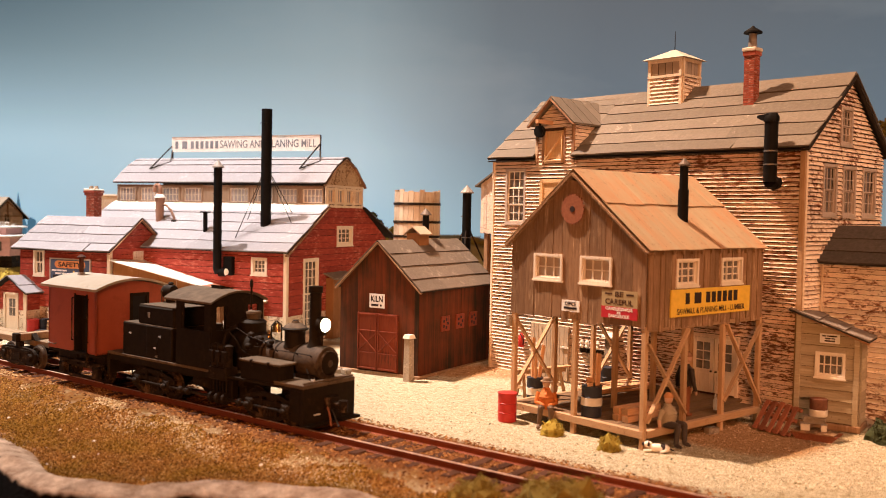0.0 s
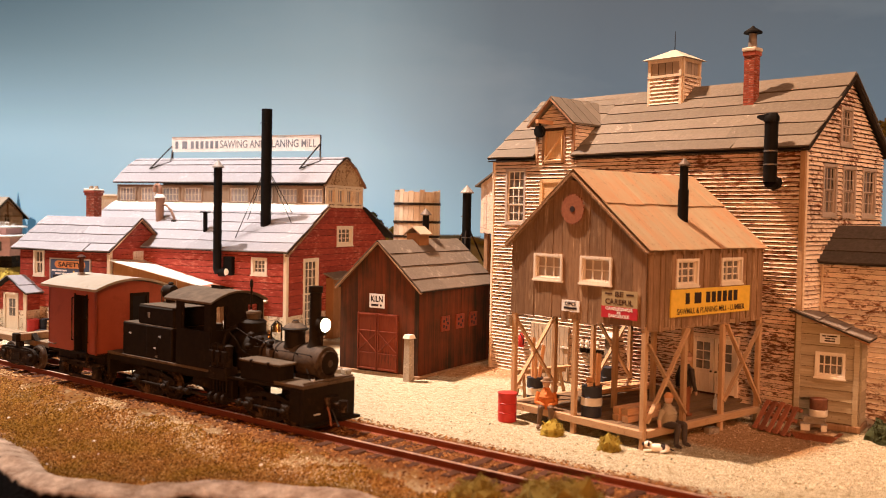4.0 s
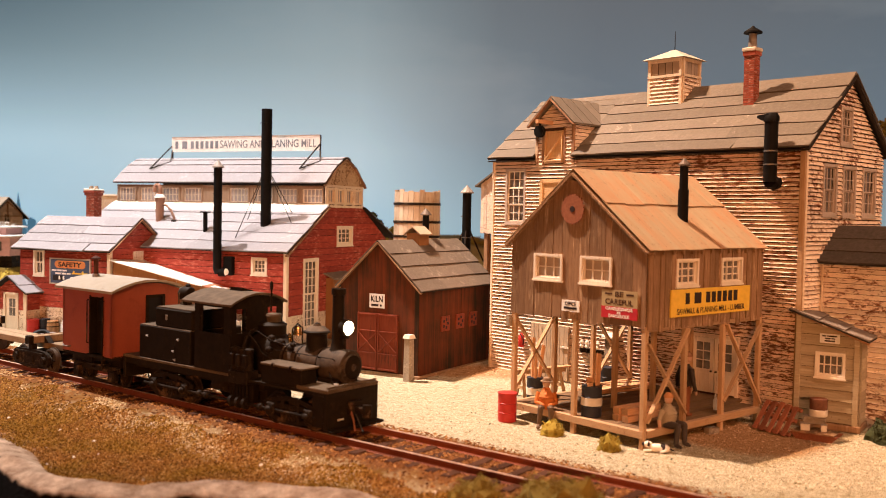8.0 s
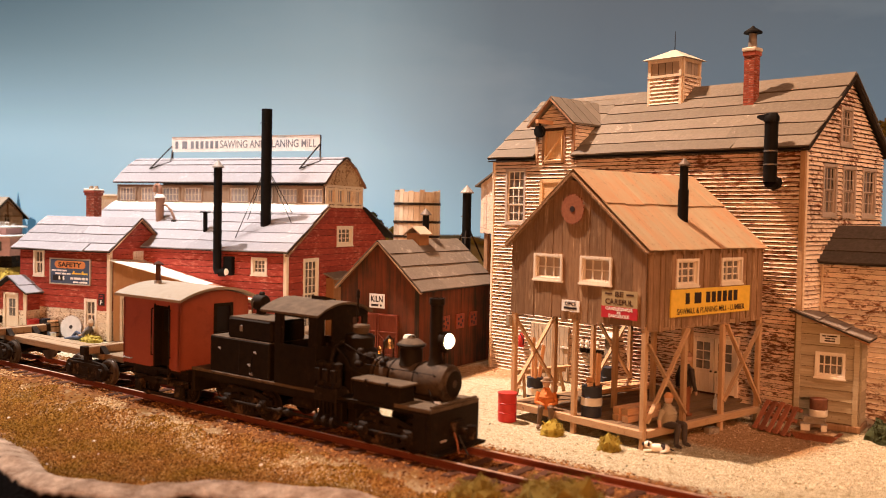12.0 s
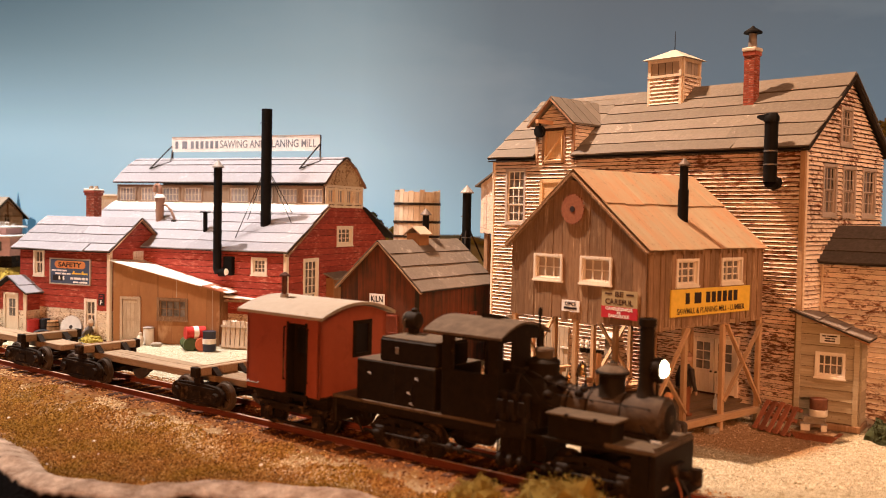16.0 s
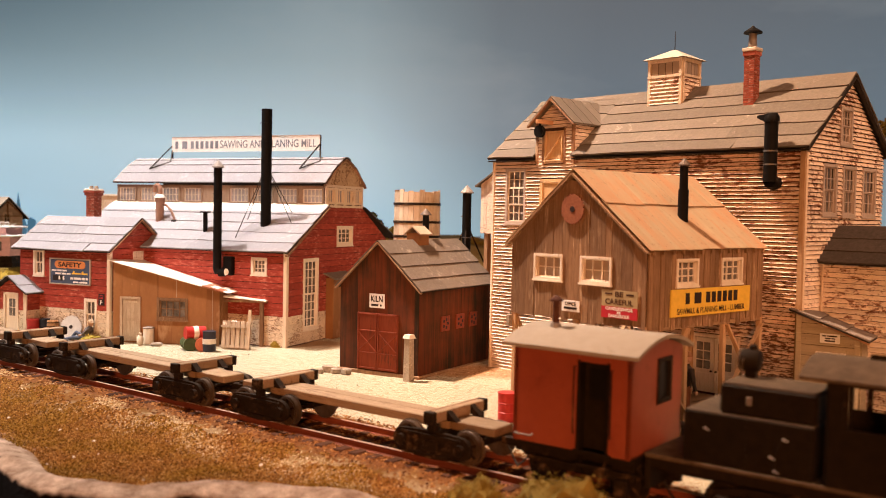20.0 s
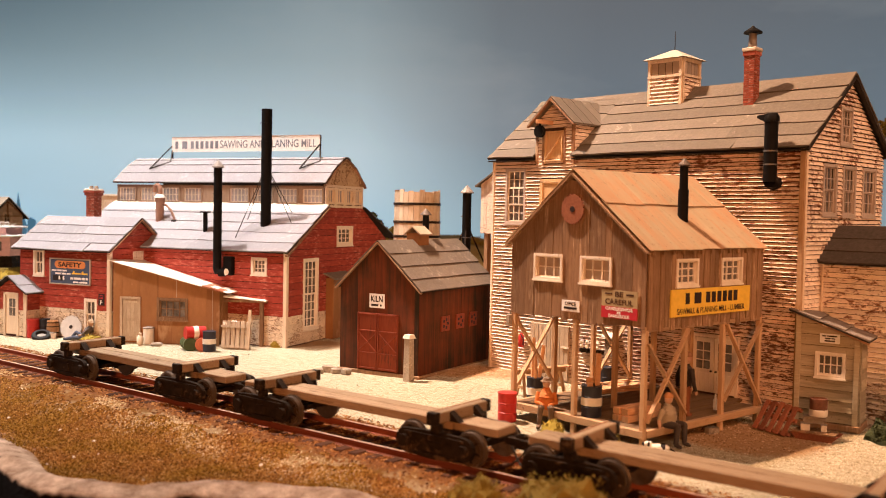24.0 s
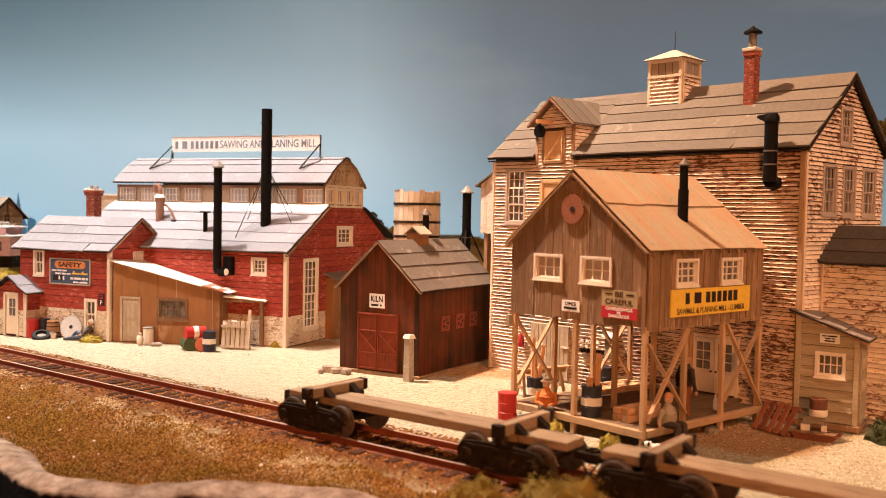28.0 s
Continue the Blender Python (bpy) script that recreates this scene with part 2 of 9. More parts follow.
m_off_white = plain("off_white_paint", (0.75, 0.68, 0.58), 0.6)
m_barrel_wood = surf("barrel_staves", (0.48, 0.28, 0.14), (0.32, 0.17, 0.08), None, grain=V_, fine=6, rough=0.75, vary=0.25)
m_tank_wood = surf("tank_staves", (0.62, 0.5, 0.37), (0.44, 0.32, 0.21), (0.3, 0.19, 0.11), 0.74, V_, 5, 0.8, 0.8, vary=0.22)
m_lumber = surf("fresh_lumber", (0.64, 0.37, 0.2), (0.52, 0.28, 0.14), None, grain=(0.4, 4, 4), fine=5, rough=0.7, vary=0.18)
m_pallet = surf("red_brown_pallet", (0.32, 0.115, 0.06), (0.17, 0.055, 0.03), None, grain=(4, 0.4, 4), fine=5, rough=0.8, vary=0.25)
m_saw_steel = plain("pale_saw_steel", (0.66, 0.62, 0.58), 0.4, 0.3)
m_rubber = plain("black_rubber", (0.02, 0.02, 0.02), 0.8)
m_concrete = surf("rough_concrete", (0.38, 0.32, 0.25), (0.22, 0.175, 0.13), (0.12, 0.085, 0.06), 0.74, fine=7, rough=0.95, bump=0.7, vary=0.15, fleck=(0.6, 0.54, 0.45), fleck_at=0.64)
m_sign_white = plain("white_sign", (0.86, 0.85, 0.83), 0.6, vary=0.03)
m_ink = plain("dark_ink", (0.03, 0.02, 0.02), 0.7)
m_sign_yellow = plain("yellow_sign", (0.86, 0.56, 0.075), 0.55, vary=0.02)
m_sign_tan = plain("tan_sign", (0.42, 0.33, 0.18), 0.65, vary=0.02)
m_sign_red = plain("red_sign", (0.5, 0.03, 0.045), 0.6, vary=0.02)
m_sign_blue = plain("blue_sign", (0.075, 0.1, 0.17), 0.6, vary=0.02)
m_sign_orange = plain("orange_plate", (0.66, 0.25, 0.085), 0.6, vary=0.02)
m_figure_skin = plain("painted_figure", (0.5, 0.3, 0.2), 0.6)
m_foliage_y = surf("yellow_green_foam", (0.44, 0.34, 0.06), (0.25, 0.18, 0.028), None, fine=3, rough=0.95, vary=0.2)
m_foliage_o = surf("olive_foam", (0.3, 0.21, 0.04), (0.15, 0.1, 0.02), None, fine=3, rough=0.95, vary=0.2)
m_foliage_d = surf("dark_green_foam", (0.06, 0.07, 0.025), (0.03, 0.036, 0.014), None, fine=3, rough=0.95, vary=0.2)
m_pink = plain("faded_pink_paint", (0.72, 0.42, 0.4), 0.7)
m_house_tan = surf("dull_tan_siding", (0.62, 0.5, 0.39), (0.45, 0.35, 0.27), None, grain=H_, fine=5)


def glass_material():
    m, nt, bs, N, L = nodes_of("window_glass")
    vec, rnd = coords(nt, (1, 1, 1))
    n = noise_node(nt, vec, 3.0, 3)
    # the panes' brownish reflection is put into the base colour
    L.new(ramp(nt, n, [(0.3, (0.07, 0.06, 0.05)), (0.75, (0.24, 0.21, 0.185))]), bs.inputs["Base Color"])
    bs.inputs["Roughness"].default_value = 0.22
    bs.inputs["Coat Weight"].default_value = 0.3
    return m


m_glass = glass_material()
m_dark_glass = plain("dark_carriage_glass", (0.008, 0.006, 0.005), 0.5, vary=0.05)
m_grey_pane = plain("dusty_grey_pane", (0.4, 0.385, 0.4), 0.35, vary=0.25, fine=2.0)
m_curtain = plain("pale_curtained_pane", (0.4, 0.32, 0.245), 0.4, vary=0.2, fine=2.0)


# ---- building blocks ----
UNIT = [1.0]


def thing(name, x, y, z, rz, label, category, group="", kind=""):
    ob = new(name)
    ob.empty_display_size = 0.005
    ob.matrix_basis = pose(K * x, K * y, K * z, 0, 0, rz)
    return tagged(ob, label, category, group, kind)


def part(name, bm, material, parent, label="", smooth=False):
    """Links a bmesh, drawn in full-size metres, as one mesh object under a thing or a part."""
    s = K * UNIT[0]
    bmesh.ops.scale(bm, vec=(s, s, s), verts=bm.verts)
    bmesh.ops.recalc_face_normals(bm, faces=bm.faces)
    me = bpy.data.meshes.new(name)
    bm.to_mesh(me)
    bm.free()
    if material:
        me.materials.append(material)
    if smooth:
        me.shade_smooth()
        me.set_sharp_from_angle(angle=radians(40))
    ob = new(name, me)
    if parent is not None:
        ob.parent = parent
    if label:
        ob["label"] = label
    return ob


def again(ob, parent, m=None):
    """The same mesh once more, as another piece."""
    o = new(ob.name.split(".")[0], ob.data)
    o.parent = parent
    if m is not None:
        o.matrix_basis = m
    if "label" in ob:
        o["label"] = ob["label"]
    return o


def kpose(x, y, z, rx=0, ry=0, rz=0):
    return pose(K * UNIT[0] * x, K * UNIT[0] * y, K * UNIT[0] * z, rx, ry, rz)


def B():
    return bmesh.new()


def hexa(bm, pts):
    """A solid from eight corners: four below, four above, in the same turn."""
    v = [bm.verts.new(p) for p in pts]
    for q in ((3, 2, 1, 0), (4, 5, 6, 7), (0, 1, 5, 4), (1, 2, 6, 5), (2, 3, 7, 6), (3, 0, 4, 7)):
        bm.faces.new([v[i] for i in q])
    return bm


def box(bm, a, b, bev=0.0):
    x0, x1 = sorted((a[0], b[0]))
    y0, y1 = sorted((a[1], b[1]))
    z0, z1 = sorted((a[2], b[2]))
    if not bev:
        return hexa(bm, [(x0, y0, z0), (x1, y0, z0), (x1, y1, z0), (x0, y1, z0), (x0, y0, z1), (x1, y0, z1), (x1, y1, z1), (x0, y1, z1)])
    pts = []
    for x, dx in ((x0, bev), (x1, -bev)):
        for y, dy in ((y0, bev), (y1, -bev)):
            for z, dz in ((z0, bev), (z1, -bev)):
                pts += [(x + dx, y + dy, z), (x + dx, y, z + dz), (x, y + dy, z + dz)]
    vs = [bm.verts.new(p) for p in pts]
    bmesh.ops.convex_hull(bm, input=vs)
    return bm


def bar(bm, p, q, w, h, up=(0, 0, 1)):
    """A squared timber from p to q, w wide and h deep."""
    p, q = Vector(p), Vector(q)
    d = (q - p).normalized()
    s = d.cross(Vector(up))
    s = s.normalized() if s.length > 1e-4 else Vector((1, 0, 0))
    u = s.cross(d)
    s, u = s * w / 2, u * h / 2
    return hexa(bm, [p - s - u, p + s - u, p + s + u, p - s + u, q - s - u, q + s - u, q + s + u, q - s + u])


def tube(bm, p, q, r, r2=None, n=14):
    p, q = Vector(p), Vector(q)
    r2 = r if r2 is None else r2
    d = (q - p).normalized()
    a = d.orthogonal().normalized()
    b = d.cross(a)
    rings = []
    for c, rr in ((p, r), (q, r2)):
        rings.append([bm.verts.new(c + (a * math.cos(t) + b * math.sin(t)) * max(rr, 0.002)) for t in (2 * math.pi * i / n for i in range(n))])
    for i in range(n):
        bm.faces.new((rings[0][i], rings[0][(i + 1) % n], rings[1][(i + 1) % n], rings[1][i]))
    bm.faces.new(rings[0][::-1])
    bm.faces.new(rings[1])
    return bm


def lathe(bm, prof, c=(0, 0, 0), n=18, axis="z"):
    """Turns a profile of (radius, height) round an axis through c."""
    rings = []
    for r, h in prof:
        ring = []
        for i in range(n):
            t = 2 * math.pi * i / n
            a, b = max(r, 0.002) * math.cos(t), max(r, 0.002) * math.sin(t)
            o = {"z": (a, b, h), "x": (h, a, b), "y": (b, h, a)}[axis]
            ring.append(bm.verts.new((c[0] + o[0], c[1] + o[1], c[2] + o[2])))
        rings.append(ring)
    for r0, r1 in zip(rings, rings[1:]):
        for i in range(n):
            bm.faces.new((r0[i], r0[(i + 1) % n], r1[(i + 1) % n], r1[i]))
    bm.faces.new(rings[0][::-1])
    bm.faces.new(rings[-1])
    return bm


def pipe(bm, pts, r, n=8):
    for p, q in zip(pts, pts[1:]):
        tube(bm, p, q, r, n=n)
    return bm


def prism(bm, poly, ext):
    """A flat polygon pushed along ext."""
    e = Vector(ext)
    a = [bm.verts.new(p) for p in poly]
    b = [bm.verts.new(Vector(p) + e) for p in poly]
    n = len(a)
    bm.faces.new(a[::-1])
    bm.faces.new(b)
    for i in range(n):
        bm.faces.new((a[i], a[(i + 1) % n], b[(i + 1) % n], b[i]))
    return bm


class Wall:
    """An upright wall from p0 to p1; its outer face looks to the right of that way. profile: (height, from, to) rows
    that bound it; holes: (u0, z0, u1, z1)."""

    def __init__(self, p0, p1, profile, thick=0.16):
        self.o, self.d = Vector((*p0, 0)), (Vector((*p1, 0)) - Vector((*p0, 0)))
        self.len = self.d.length
        self.d.normalize()
        self.n = Vector((self.d.y, -self.d.x, 0))
        self.profile, self.thick, self.holes = profile, thick, []

    def at(self, u, z, w=0.0):
        return self.o + self.d * u + self.n * w + Vector((0, 0, z))

    def span(self, z):
        for (za, a0, b0), (zb, a1, b1) in zip(self.profile, self.profile[1:]):
            if za - 1e-6 <= z <= zb + 1e-6:
                t = (z - za) / max(zb - za, 1e-6)
                return a0 + (a1 - a0) * t, b0 + (b1 - b0) * t
        return None

    def pieces(self, z0, z1, slack=0.0):
        """Trapezes between two heights, with the holes left out: (bottom from, to, top from, to)."""
        lo, hi = self.span(z0), self.span(z1)
        if not lo or not hi or lo[1] - lo[0] < 0.02:
            return []
        cuts = sorted((h[0], h[2]) for h in self.holes if h[1] < z1 - slack and h[3] > z0 + slack)
        out, a0, a1 = [], lo[0], hi[0]
        for c0, c1 in cuts:
            if c0 > max(a0, a1) + 0.01:
                out.append((a0, c0, a1, c0))
            a0 = a1 = max(c1, a0)
        if lo[1] > a0 + 0.01:
            out.append((a0, lo[1], a1, max(hi[1], a1 + 0.005)))
        return out

    def core(self, name, material, parent, label=""):
        zs = {r[0] for r in self.profile}
        for h in self.holes:
            zs |= {h[1], h[3]}
        lo, hi = self.profile[0][0], self.profile[-1][0]
        zs = sorted(z for z in zs if lo - 1e-6 <= z <= hi + 1e-6)
        bm = B()
        for z0, z1 in zip(zs, zs[1:]):
            for a, b, c, d in self.pieces(z0, z1, 1e-4):
                at, t = self.at, -self.thick
                hexa(bm, [at(a, z0), at(b, z0), at(b, z0, t), at(a, z0, t), at(c, z1), at(d, z1), at(d, z1, t), at(c, z1, t)])
        bmesh.ops.remove_doubles(bm, verts=bm.verts, dist=0.001)
        self.ob = part(name, bm, material, parent, label)
        return self.ob

    def clad(self, pitch, material, z0, z1, proud=0.05, name="board", jag=0.0, thin=0.012, gap=0.0, seg=0.0, open_lap=0.0, patch=None):
        """Lapped boards, each one a piece of the wall; broad boards are cut round the openings."""
        z = z0
        while z < z1 - 0.03:
            zt = min(z + pitch, z1)
            cuts = [z, zt]
            if pitch > 0.19 and not seg:
                cuts = sorted({z, zt, *[e for h in self.holes for e in (h[1], h[3]) if z + 0.03 < e < zt - 0.03]})
            for za, zb in zip(cuts, cuts[1:]):
                cells = self.pieces(za + 1e-4, zb - 1e-4, min(pitch * 0.2, (zb - za) * 0.3))
                if seg:
                    cut = []
                    for a, b, c, d in cells:
                        u = a
                        while u < b - 0.02:
                            v = u + seg * random.uniform(0.6, 1.4)
                            v = b if v > b - seg * 0.4 else v
                            cut.append((u, v - 0.012, max(u, c), min(v - 0.012, d)))
                            u = v
                    cells = [q for q in cut if q[3] > q[2]]
                for a, b, c, d in cells:
                    j = random.uniform(-jag, jag) if za == z else 0.0
                    # open_lap bares the dark core: shadow lines under the boards as colour
                    top = 0.01 - gap - open_lap if zb == zt else 0.0
                    full = proud * (random.uniform(0.6, 1.2) if seg else 1)
                    slim = full * 0.9 if gap else thin
                    lo, hi = (full + (slim - full) * (e - z) / (zt - z) for e in (za, zb))
                    at = self.at
                    bm = hexa(B(), [at(a, za + j, lo), at(b, za - j, lo), at(b, za, 0.003), at(a, za, 0.003),
                                    at(c, zb + top, hi), at(d, zb + top, hi), at(d, zb + top, 0.003), at(c, zb + top, 0.003)])
                    part(name, bm, patch(a, b, za) or material if patch else material, self.ob)
            z = zt

    def planks(self, width, material, z0, z1, proud=0.04, name="plank", ragged=0.0, gap=0.012, top=None):
        """Upright planks, each one a piece of the wall; top: height of the wall at u."""
        u = 0.0
        while u < self.len - 0.02:
            w = min(width * random.uniform(0.8, 1.2), self.len - u)
            stop = [e - u for h in self.holes for e in (h[0], h[2]) if u + 0.03 < e < u + w - 0.005]
            w = min(stop) if stop else w
            hole = [h for h in self.holes if h[0] < u + w - 0.03 and h[2] > u + 0.03]
            ta, tb = (top(u) if top else z1), (top(u + w) if top else z1)
            segs, lo = [], z0 - random.uniform(0, ragged)
            for h in sorted(hole, key=lambda q: q[1]):
                if h[1] > lo + 0.03:
                    segs.append((lo, h[1], h[1]))
                lo = h[3]
            if min(ta, tb) > lo + 0.02:
                segs.append((lo, ta, tb))
            pr = proud * random.uniform(0.7, 1.1)
            for zb, t0, t1 in segs:
                a, b, at = u + gap / 2, u + w - gap / 2, self.at
                bm = hexa(B(), [at(a, zb, 0.003), at(b, zb, 0.003), at(b, zb, pr), at(a, zb, pr), at(a, t0, 0.003), at(b, t1, 0.003), at(b, t1, pr), at(a, t0, pr)])
                part(name, bm, material, self.ob)
            u += w

    def slab(self, bm, u0, z0, u1, z1, w0, w1, bev=0.0):
        at = self.at
        return hexa(bm, [at(u0, z0, w0), at(u1, z0, w0), at(u1, z0, w1), at(u0, z0, w1), at(u0, z1, w0), at(u1, z1, w0), at(u1, z1, w1), at(u0, z1, w1)])

    def window(self, parent, u0, z0, u1, z1, cols, rows, trim, sash=None, groups=1, frame=0.11, sill=True, cut=True, name="window", label="", glass=None):
        """A framed window through the wall: casing, glazing bars, panes, sill. groups: sashes one above the other."""
        sash = sash or trim
        if cut:
            self.holes.append((u0 + frame * 0.5, z0 + frame * 0.5, u1 - frame * 0.5, z1 - frame * 0.5))
        bm, f, pr = B(), frame, 0.085
        self.slab(bm, u0, z0, u0 + f, z1 - f, -0.05, pr)
        self.slab(bm, u1 - f, z0, u1, z1 - f, -0.05, pr)
        self.slab(bm, u0, z1 - f, u1, z1, -0.05, pr)
        self.slab(bm, u0 + f, z0, u1 - f, z0 + f, -0.05, pr)
        win = part(name, bm, trim, parent, label)
        if sill:
            part("sill", self.slab(B(), u0 - 0.03, z0 - 0.05, u1 + 0.03, z0 + 0.0, 0.0, pr + 0.03), trim, win)
        a0, a1, b0, b1 = u0 + f, u1 - f, z0 + f, z1 - f
        gh = (b1 - b0) / groups
        for g in range(groups):
            c0, c1 = b0 + g * gh, b0 + (g + 1) * gh
            bm, t, dz = B(), 0.042, 0.035 * (g % 2)
            self.slab(bm, a0, c0, a0 + t, c1, -0.06 + dz, 0.0 + dz)
            self.slab(bm, a1 - t, c0, a1, c1, -0.06 + dz, 0.0 + dz)
            self.slab(bm, a0 + t, c0, a1 - t, c0 + t, -0.06 + dz, 0.0 + dz)
            self.slab(bm, a0 + t, c1 - t, a1 - t, c1, -0.06 + dz, 0.0 + dz)
            m = 0.035
            for i in range(1, cols):
                x = a0 + (a1 - a0) * i / cols
                self.slab(bm, x - m / 2, c0 + t, x + m / 2, c1 - t, -0.045 + dz, -0.005 + dz)
            rr = max(1, rows // groups)
            for i in range(1, rr):
                z = c0 + (c1 - c0) * i / rr
                self.slab(bm, a0 + t, z - m / 2, a1 - t, z + m / 2, -0.04 + dz, -0.01 + dz)
            part("sash", bm, sash, win)
        part("pane", self.slab(B(), a0, b0, a1, b1, -0.08, -0.065), glass or m_glass, win, "" if glass else "dark glass, its reflection tone put into the colour")
        return win


def gable(w, base, eave, peak):
    """Wall rows of a gable end w wide."""
    return [(base, 0, w), (eave, 0, w), (peak, w / 2 - 0.01, w / 2 + 0.01)]


def rectangle(w, base, top):
    return [(base, 0, w), (top, 0, w)]


def roof_strips(parent, a, b, up, n, material, thick=0.05, wave=0.05, label="", lap=0.1, m=14):
    """A roof slope of n lapped strips: a to b along the eave, 'up' from eave to ridge. Hand-cut edges that wander
    slowly; long strips are pieced from two or three lengths."""
    a, b, up = Vector(a), Vector(b), Vector(up)
    run = b - a
    nrm = run.cross(up).normalized()
    if nrm.z < 0:
        nrm = -nrm
    base = part("roof", hexa(B(), [a - nrm * 0.045, b - nrm * 0.045, b + up - nrm * 0.045, a + up - nrm * 0.045, a, b, b + up, a + up]), m_tar_edge, parent, label)
    for i in range(n):
        cuts = [0.0, 1.0]
        if run.length > 4.0 and random.random() < 0.55:
            cuts = [0.0, random.uniform(0.15, 0.85), 1.0]
        for c0, c1 in zip(cuts, cuts[1:]):
            if (c1 - c0) * run.length < 0.25:
                continue
            k = max(3, round(m * (c1 - c0)))
            seed, drop, raised = random.uniform(0, 99), random.uniform(-0.25, 0.25) * wave, random.uniform(0, 0.012)
            lo, hi = i / n - lap / n * (i > 0), (i + 1) / n
            bm = B()
            rows = []
            for t, h in ((lo, 0.034 + thick * 0.7), (hi, 0.01 + thick * 0.35)):
                top, bot = [], []
                for j in range(k + 1):
                    s = c0 + (c1 - c0) * j / k
                    w = drop + wave * noise.noise(Vector((s * run.length * 0.55, seed, 0))) + 0.25 * wave * noise.noise(Vector((s * run.length * 3, seed, 5)))
                    end = random.uniform(-0.05, 0.05) / run.length if j in (0, k) else 0.0
                    p = a + run * (s + end) + up * (t + (w / up.length if t == lo else 0.0))
                    lift = raised + (max(0.0, 0.03 * noise.noise(Vector((s * run.length * 0.9, seed, 9)))) if t == lo else 0.0)
                    top.append(bm.verts.new(p + nrm * (h + lift)))
                    bot.append(bm.verts.new(p + nrm * (0.004 + lift * 0.8)))
                rows.append((top, bot))
            (t0, b0), (t1, b1) = rows
            for j in range(k):
                bm.faces.new((t0[j], t0[j + 1], t1[j + 1], t1[j]))
                bm.faces.new((b0[j + 1], b0[j], b1[j], b1[j + 1]))
                bm.faces.new((b0[j], b0[j + 1], t0[j + 1], t0[j]))
                bm.faces.new((t1[j], t1[j + 1], b1[j + 1], b1[j]))
            bm.faces.new((b0[0], t0[0], t1[0], b1[0]))
            bm.faces.new((t0[k], b0[k], b1[k], t1[k]))
            part("roof_strip", bm, material, base)
    return base


def letters(text, w, h, material, parent, m, thick=0.006, bold=0.0, name="lettering"):
    """Raised lettering that fills w x h, set by the pose m (x along the line, y up, z out)."""
    cu = bpy.data.curves.new("lettering", "FONT")
    cu.body, cu.align_x, cu.align_y, cu.extrude, cu.offset = text, "CENTER", "CENTER", 0.01, bold
    tmp = bpy.data.objects.new("lettering", cu)
    me = bpy.data.meshes.new_from_object(tmp)
    co = np.array([v.co for v in me.vertices])
    lo, hi = co.min(0), co.max(0)
    s = K * UNIT[0]
    for v in me.vertices:
        c = (np.array(v.co) - (lo + hi) / 2) / (hi - lo)
        v.co = (c[0] * w * s, c[1] * h * s, c[2] * thick * s)
    me.name = name
    me.materials.append(material)
    bpy.data.objects.remove(tmp)
    bpy.data.curves.remove(cu)
    ob = new(name, me)
    ob.parent, ob.matrix_basis = parent, m
    return ob


def bars(rows, material, parent, m, name="text_bar"):
    """Plain bars for writing: rows of (x, y, w, h) on the sign's face."""
    for x, y, w, h in rows:
        o = part(name, box(B(), (x - w / 2, y - h / 2, 0), (x + w / 2, y + h / 2, 0.006)), material, parent)
        o.matrix_basis = m


def on_wall(wall, u, z, w=0.0):
    """The pose of a sign's face on a wall: x along it, y up, z outwards."""
    s = K * UNIT[0]
    p = wall.at(u, z, w) * s
    m = Matrix((wall.d, (0, 0, 1), wall.n)).transposed().to_4x4()
    m.translation = p
    return m


def clump(bm, c, r, n, seed, squash=0.7, leaf=0.16):
    """A ragged foam clump of many small leaf-like flakes."""
    rnd = random.Random(seed)
    for _ in range(n):
        d = Vector((rnd.gauss(0, 1), rnd.gauss(0, 1), rnd.gauss(0, 1))).normalized()
        k = rnd.uniform(0.35, 1.0) ** 0.6 * (0.8 + 0.35 * noise.noise(d * 2.3 + Vector((seed, 0, 0))))
        p = Vector(c) + Vector((d.x * r * k, d.y * r * k, abs(d.z) * r * squash * k * 1.3))
        s = leaf * rnd.uniform(0.5, 1.3)
        a = Vector((rnd.gauss(0, 1), rnd.gauss(0, 1), rnd.gauss(0, 1))).normalized() * s
        b = a.orthogonal().normalized() * s * rnd.uniform(0.6, 1)
        e = a.cross(b).normalized() * s * 0.6
        v = [bm.verts.new(q) for q in (p + a, p - a * 0.6 + b, p - a * 0.6 - b, p + e)]
        for q in ((0, 1, 2), (0, 3, 1), (1, 3, 2), (2, 3, 0)):
            bm.faces.new([v[i] for i in q])
    return bm


# ---- ground, track, backdrop ----
TRACK = (11.05, 14.886, -36.59)          # a point of the centre line, and its way
TD = Vector((math.cos(radians(-36.59)), math.sin(radians(-36.59))))
GRADE = 0.008                            # the line falls towards the near end, tilted to fit the camera's view
TL = Vector((-TD.y, TD.x))
TO = 18.54
RAIL = 0.5


def side(x, y):
    """Distance from the track's centre line, away from the camera."""
    return x * TL.x + y * TL.y - TO


RIM = [(-60, 70.0), (-14, 26.0), (-12.2, 23.8), (-10.6, 22.25), (-9.6, 21.05), (-8.9, 20.45), (-7.9, 20.2), (-7.4, 19.95), (-6.5, 19.9), (-5.2, 20.3), (-4.0, 20.45), (-2.7, 20.2), (-1.6, 19.6), (0.5, 18.2), (3.0, 17.0), (60, 14.0)]


def rim(x):
    """The layout's uneven front edge."""
    for (a, ya), (b, yb) in zip(RIM, RIM[1:]):
        if a <= x <= b:
            t = (x - a) / (b - a)
            return ya + (yb - ya) * t
    return 14.0


def ease(a, b, t):
    t = min(1, max(0, (t - a) / (b - a)))
    return t * t * (3 - 2 * t)


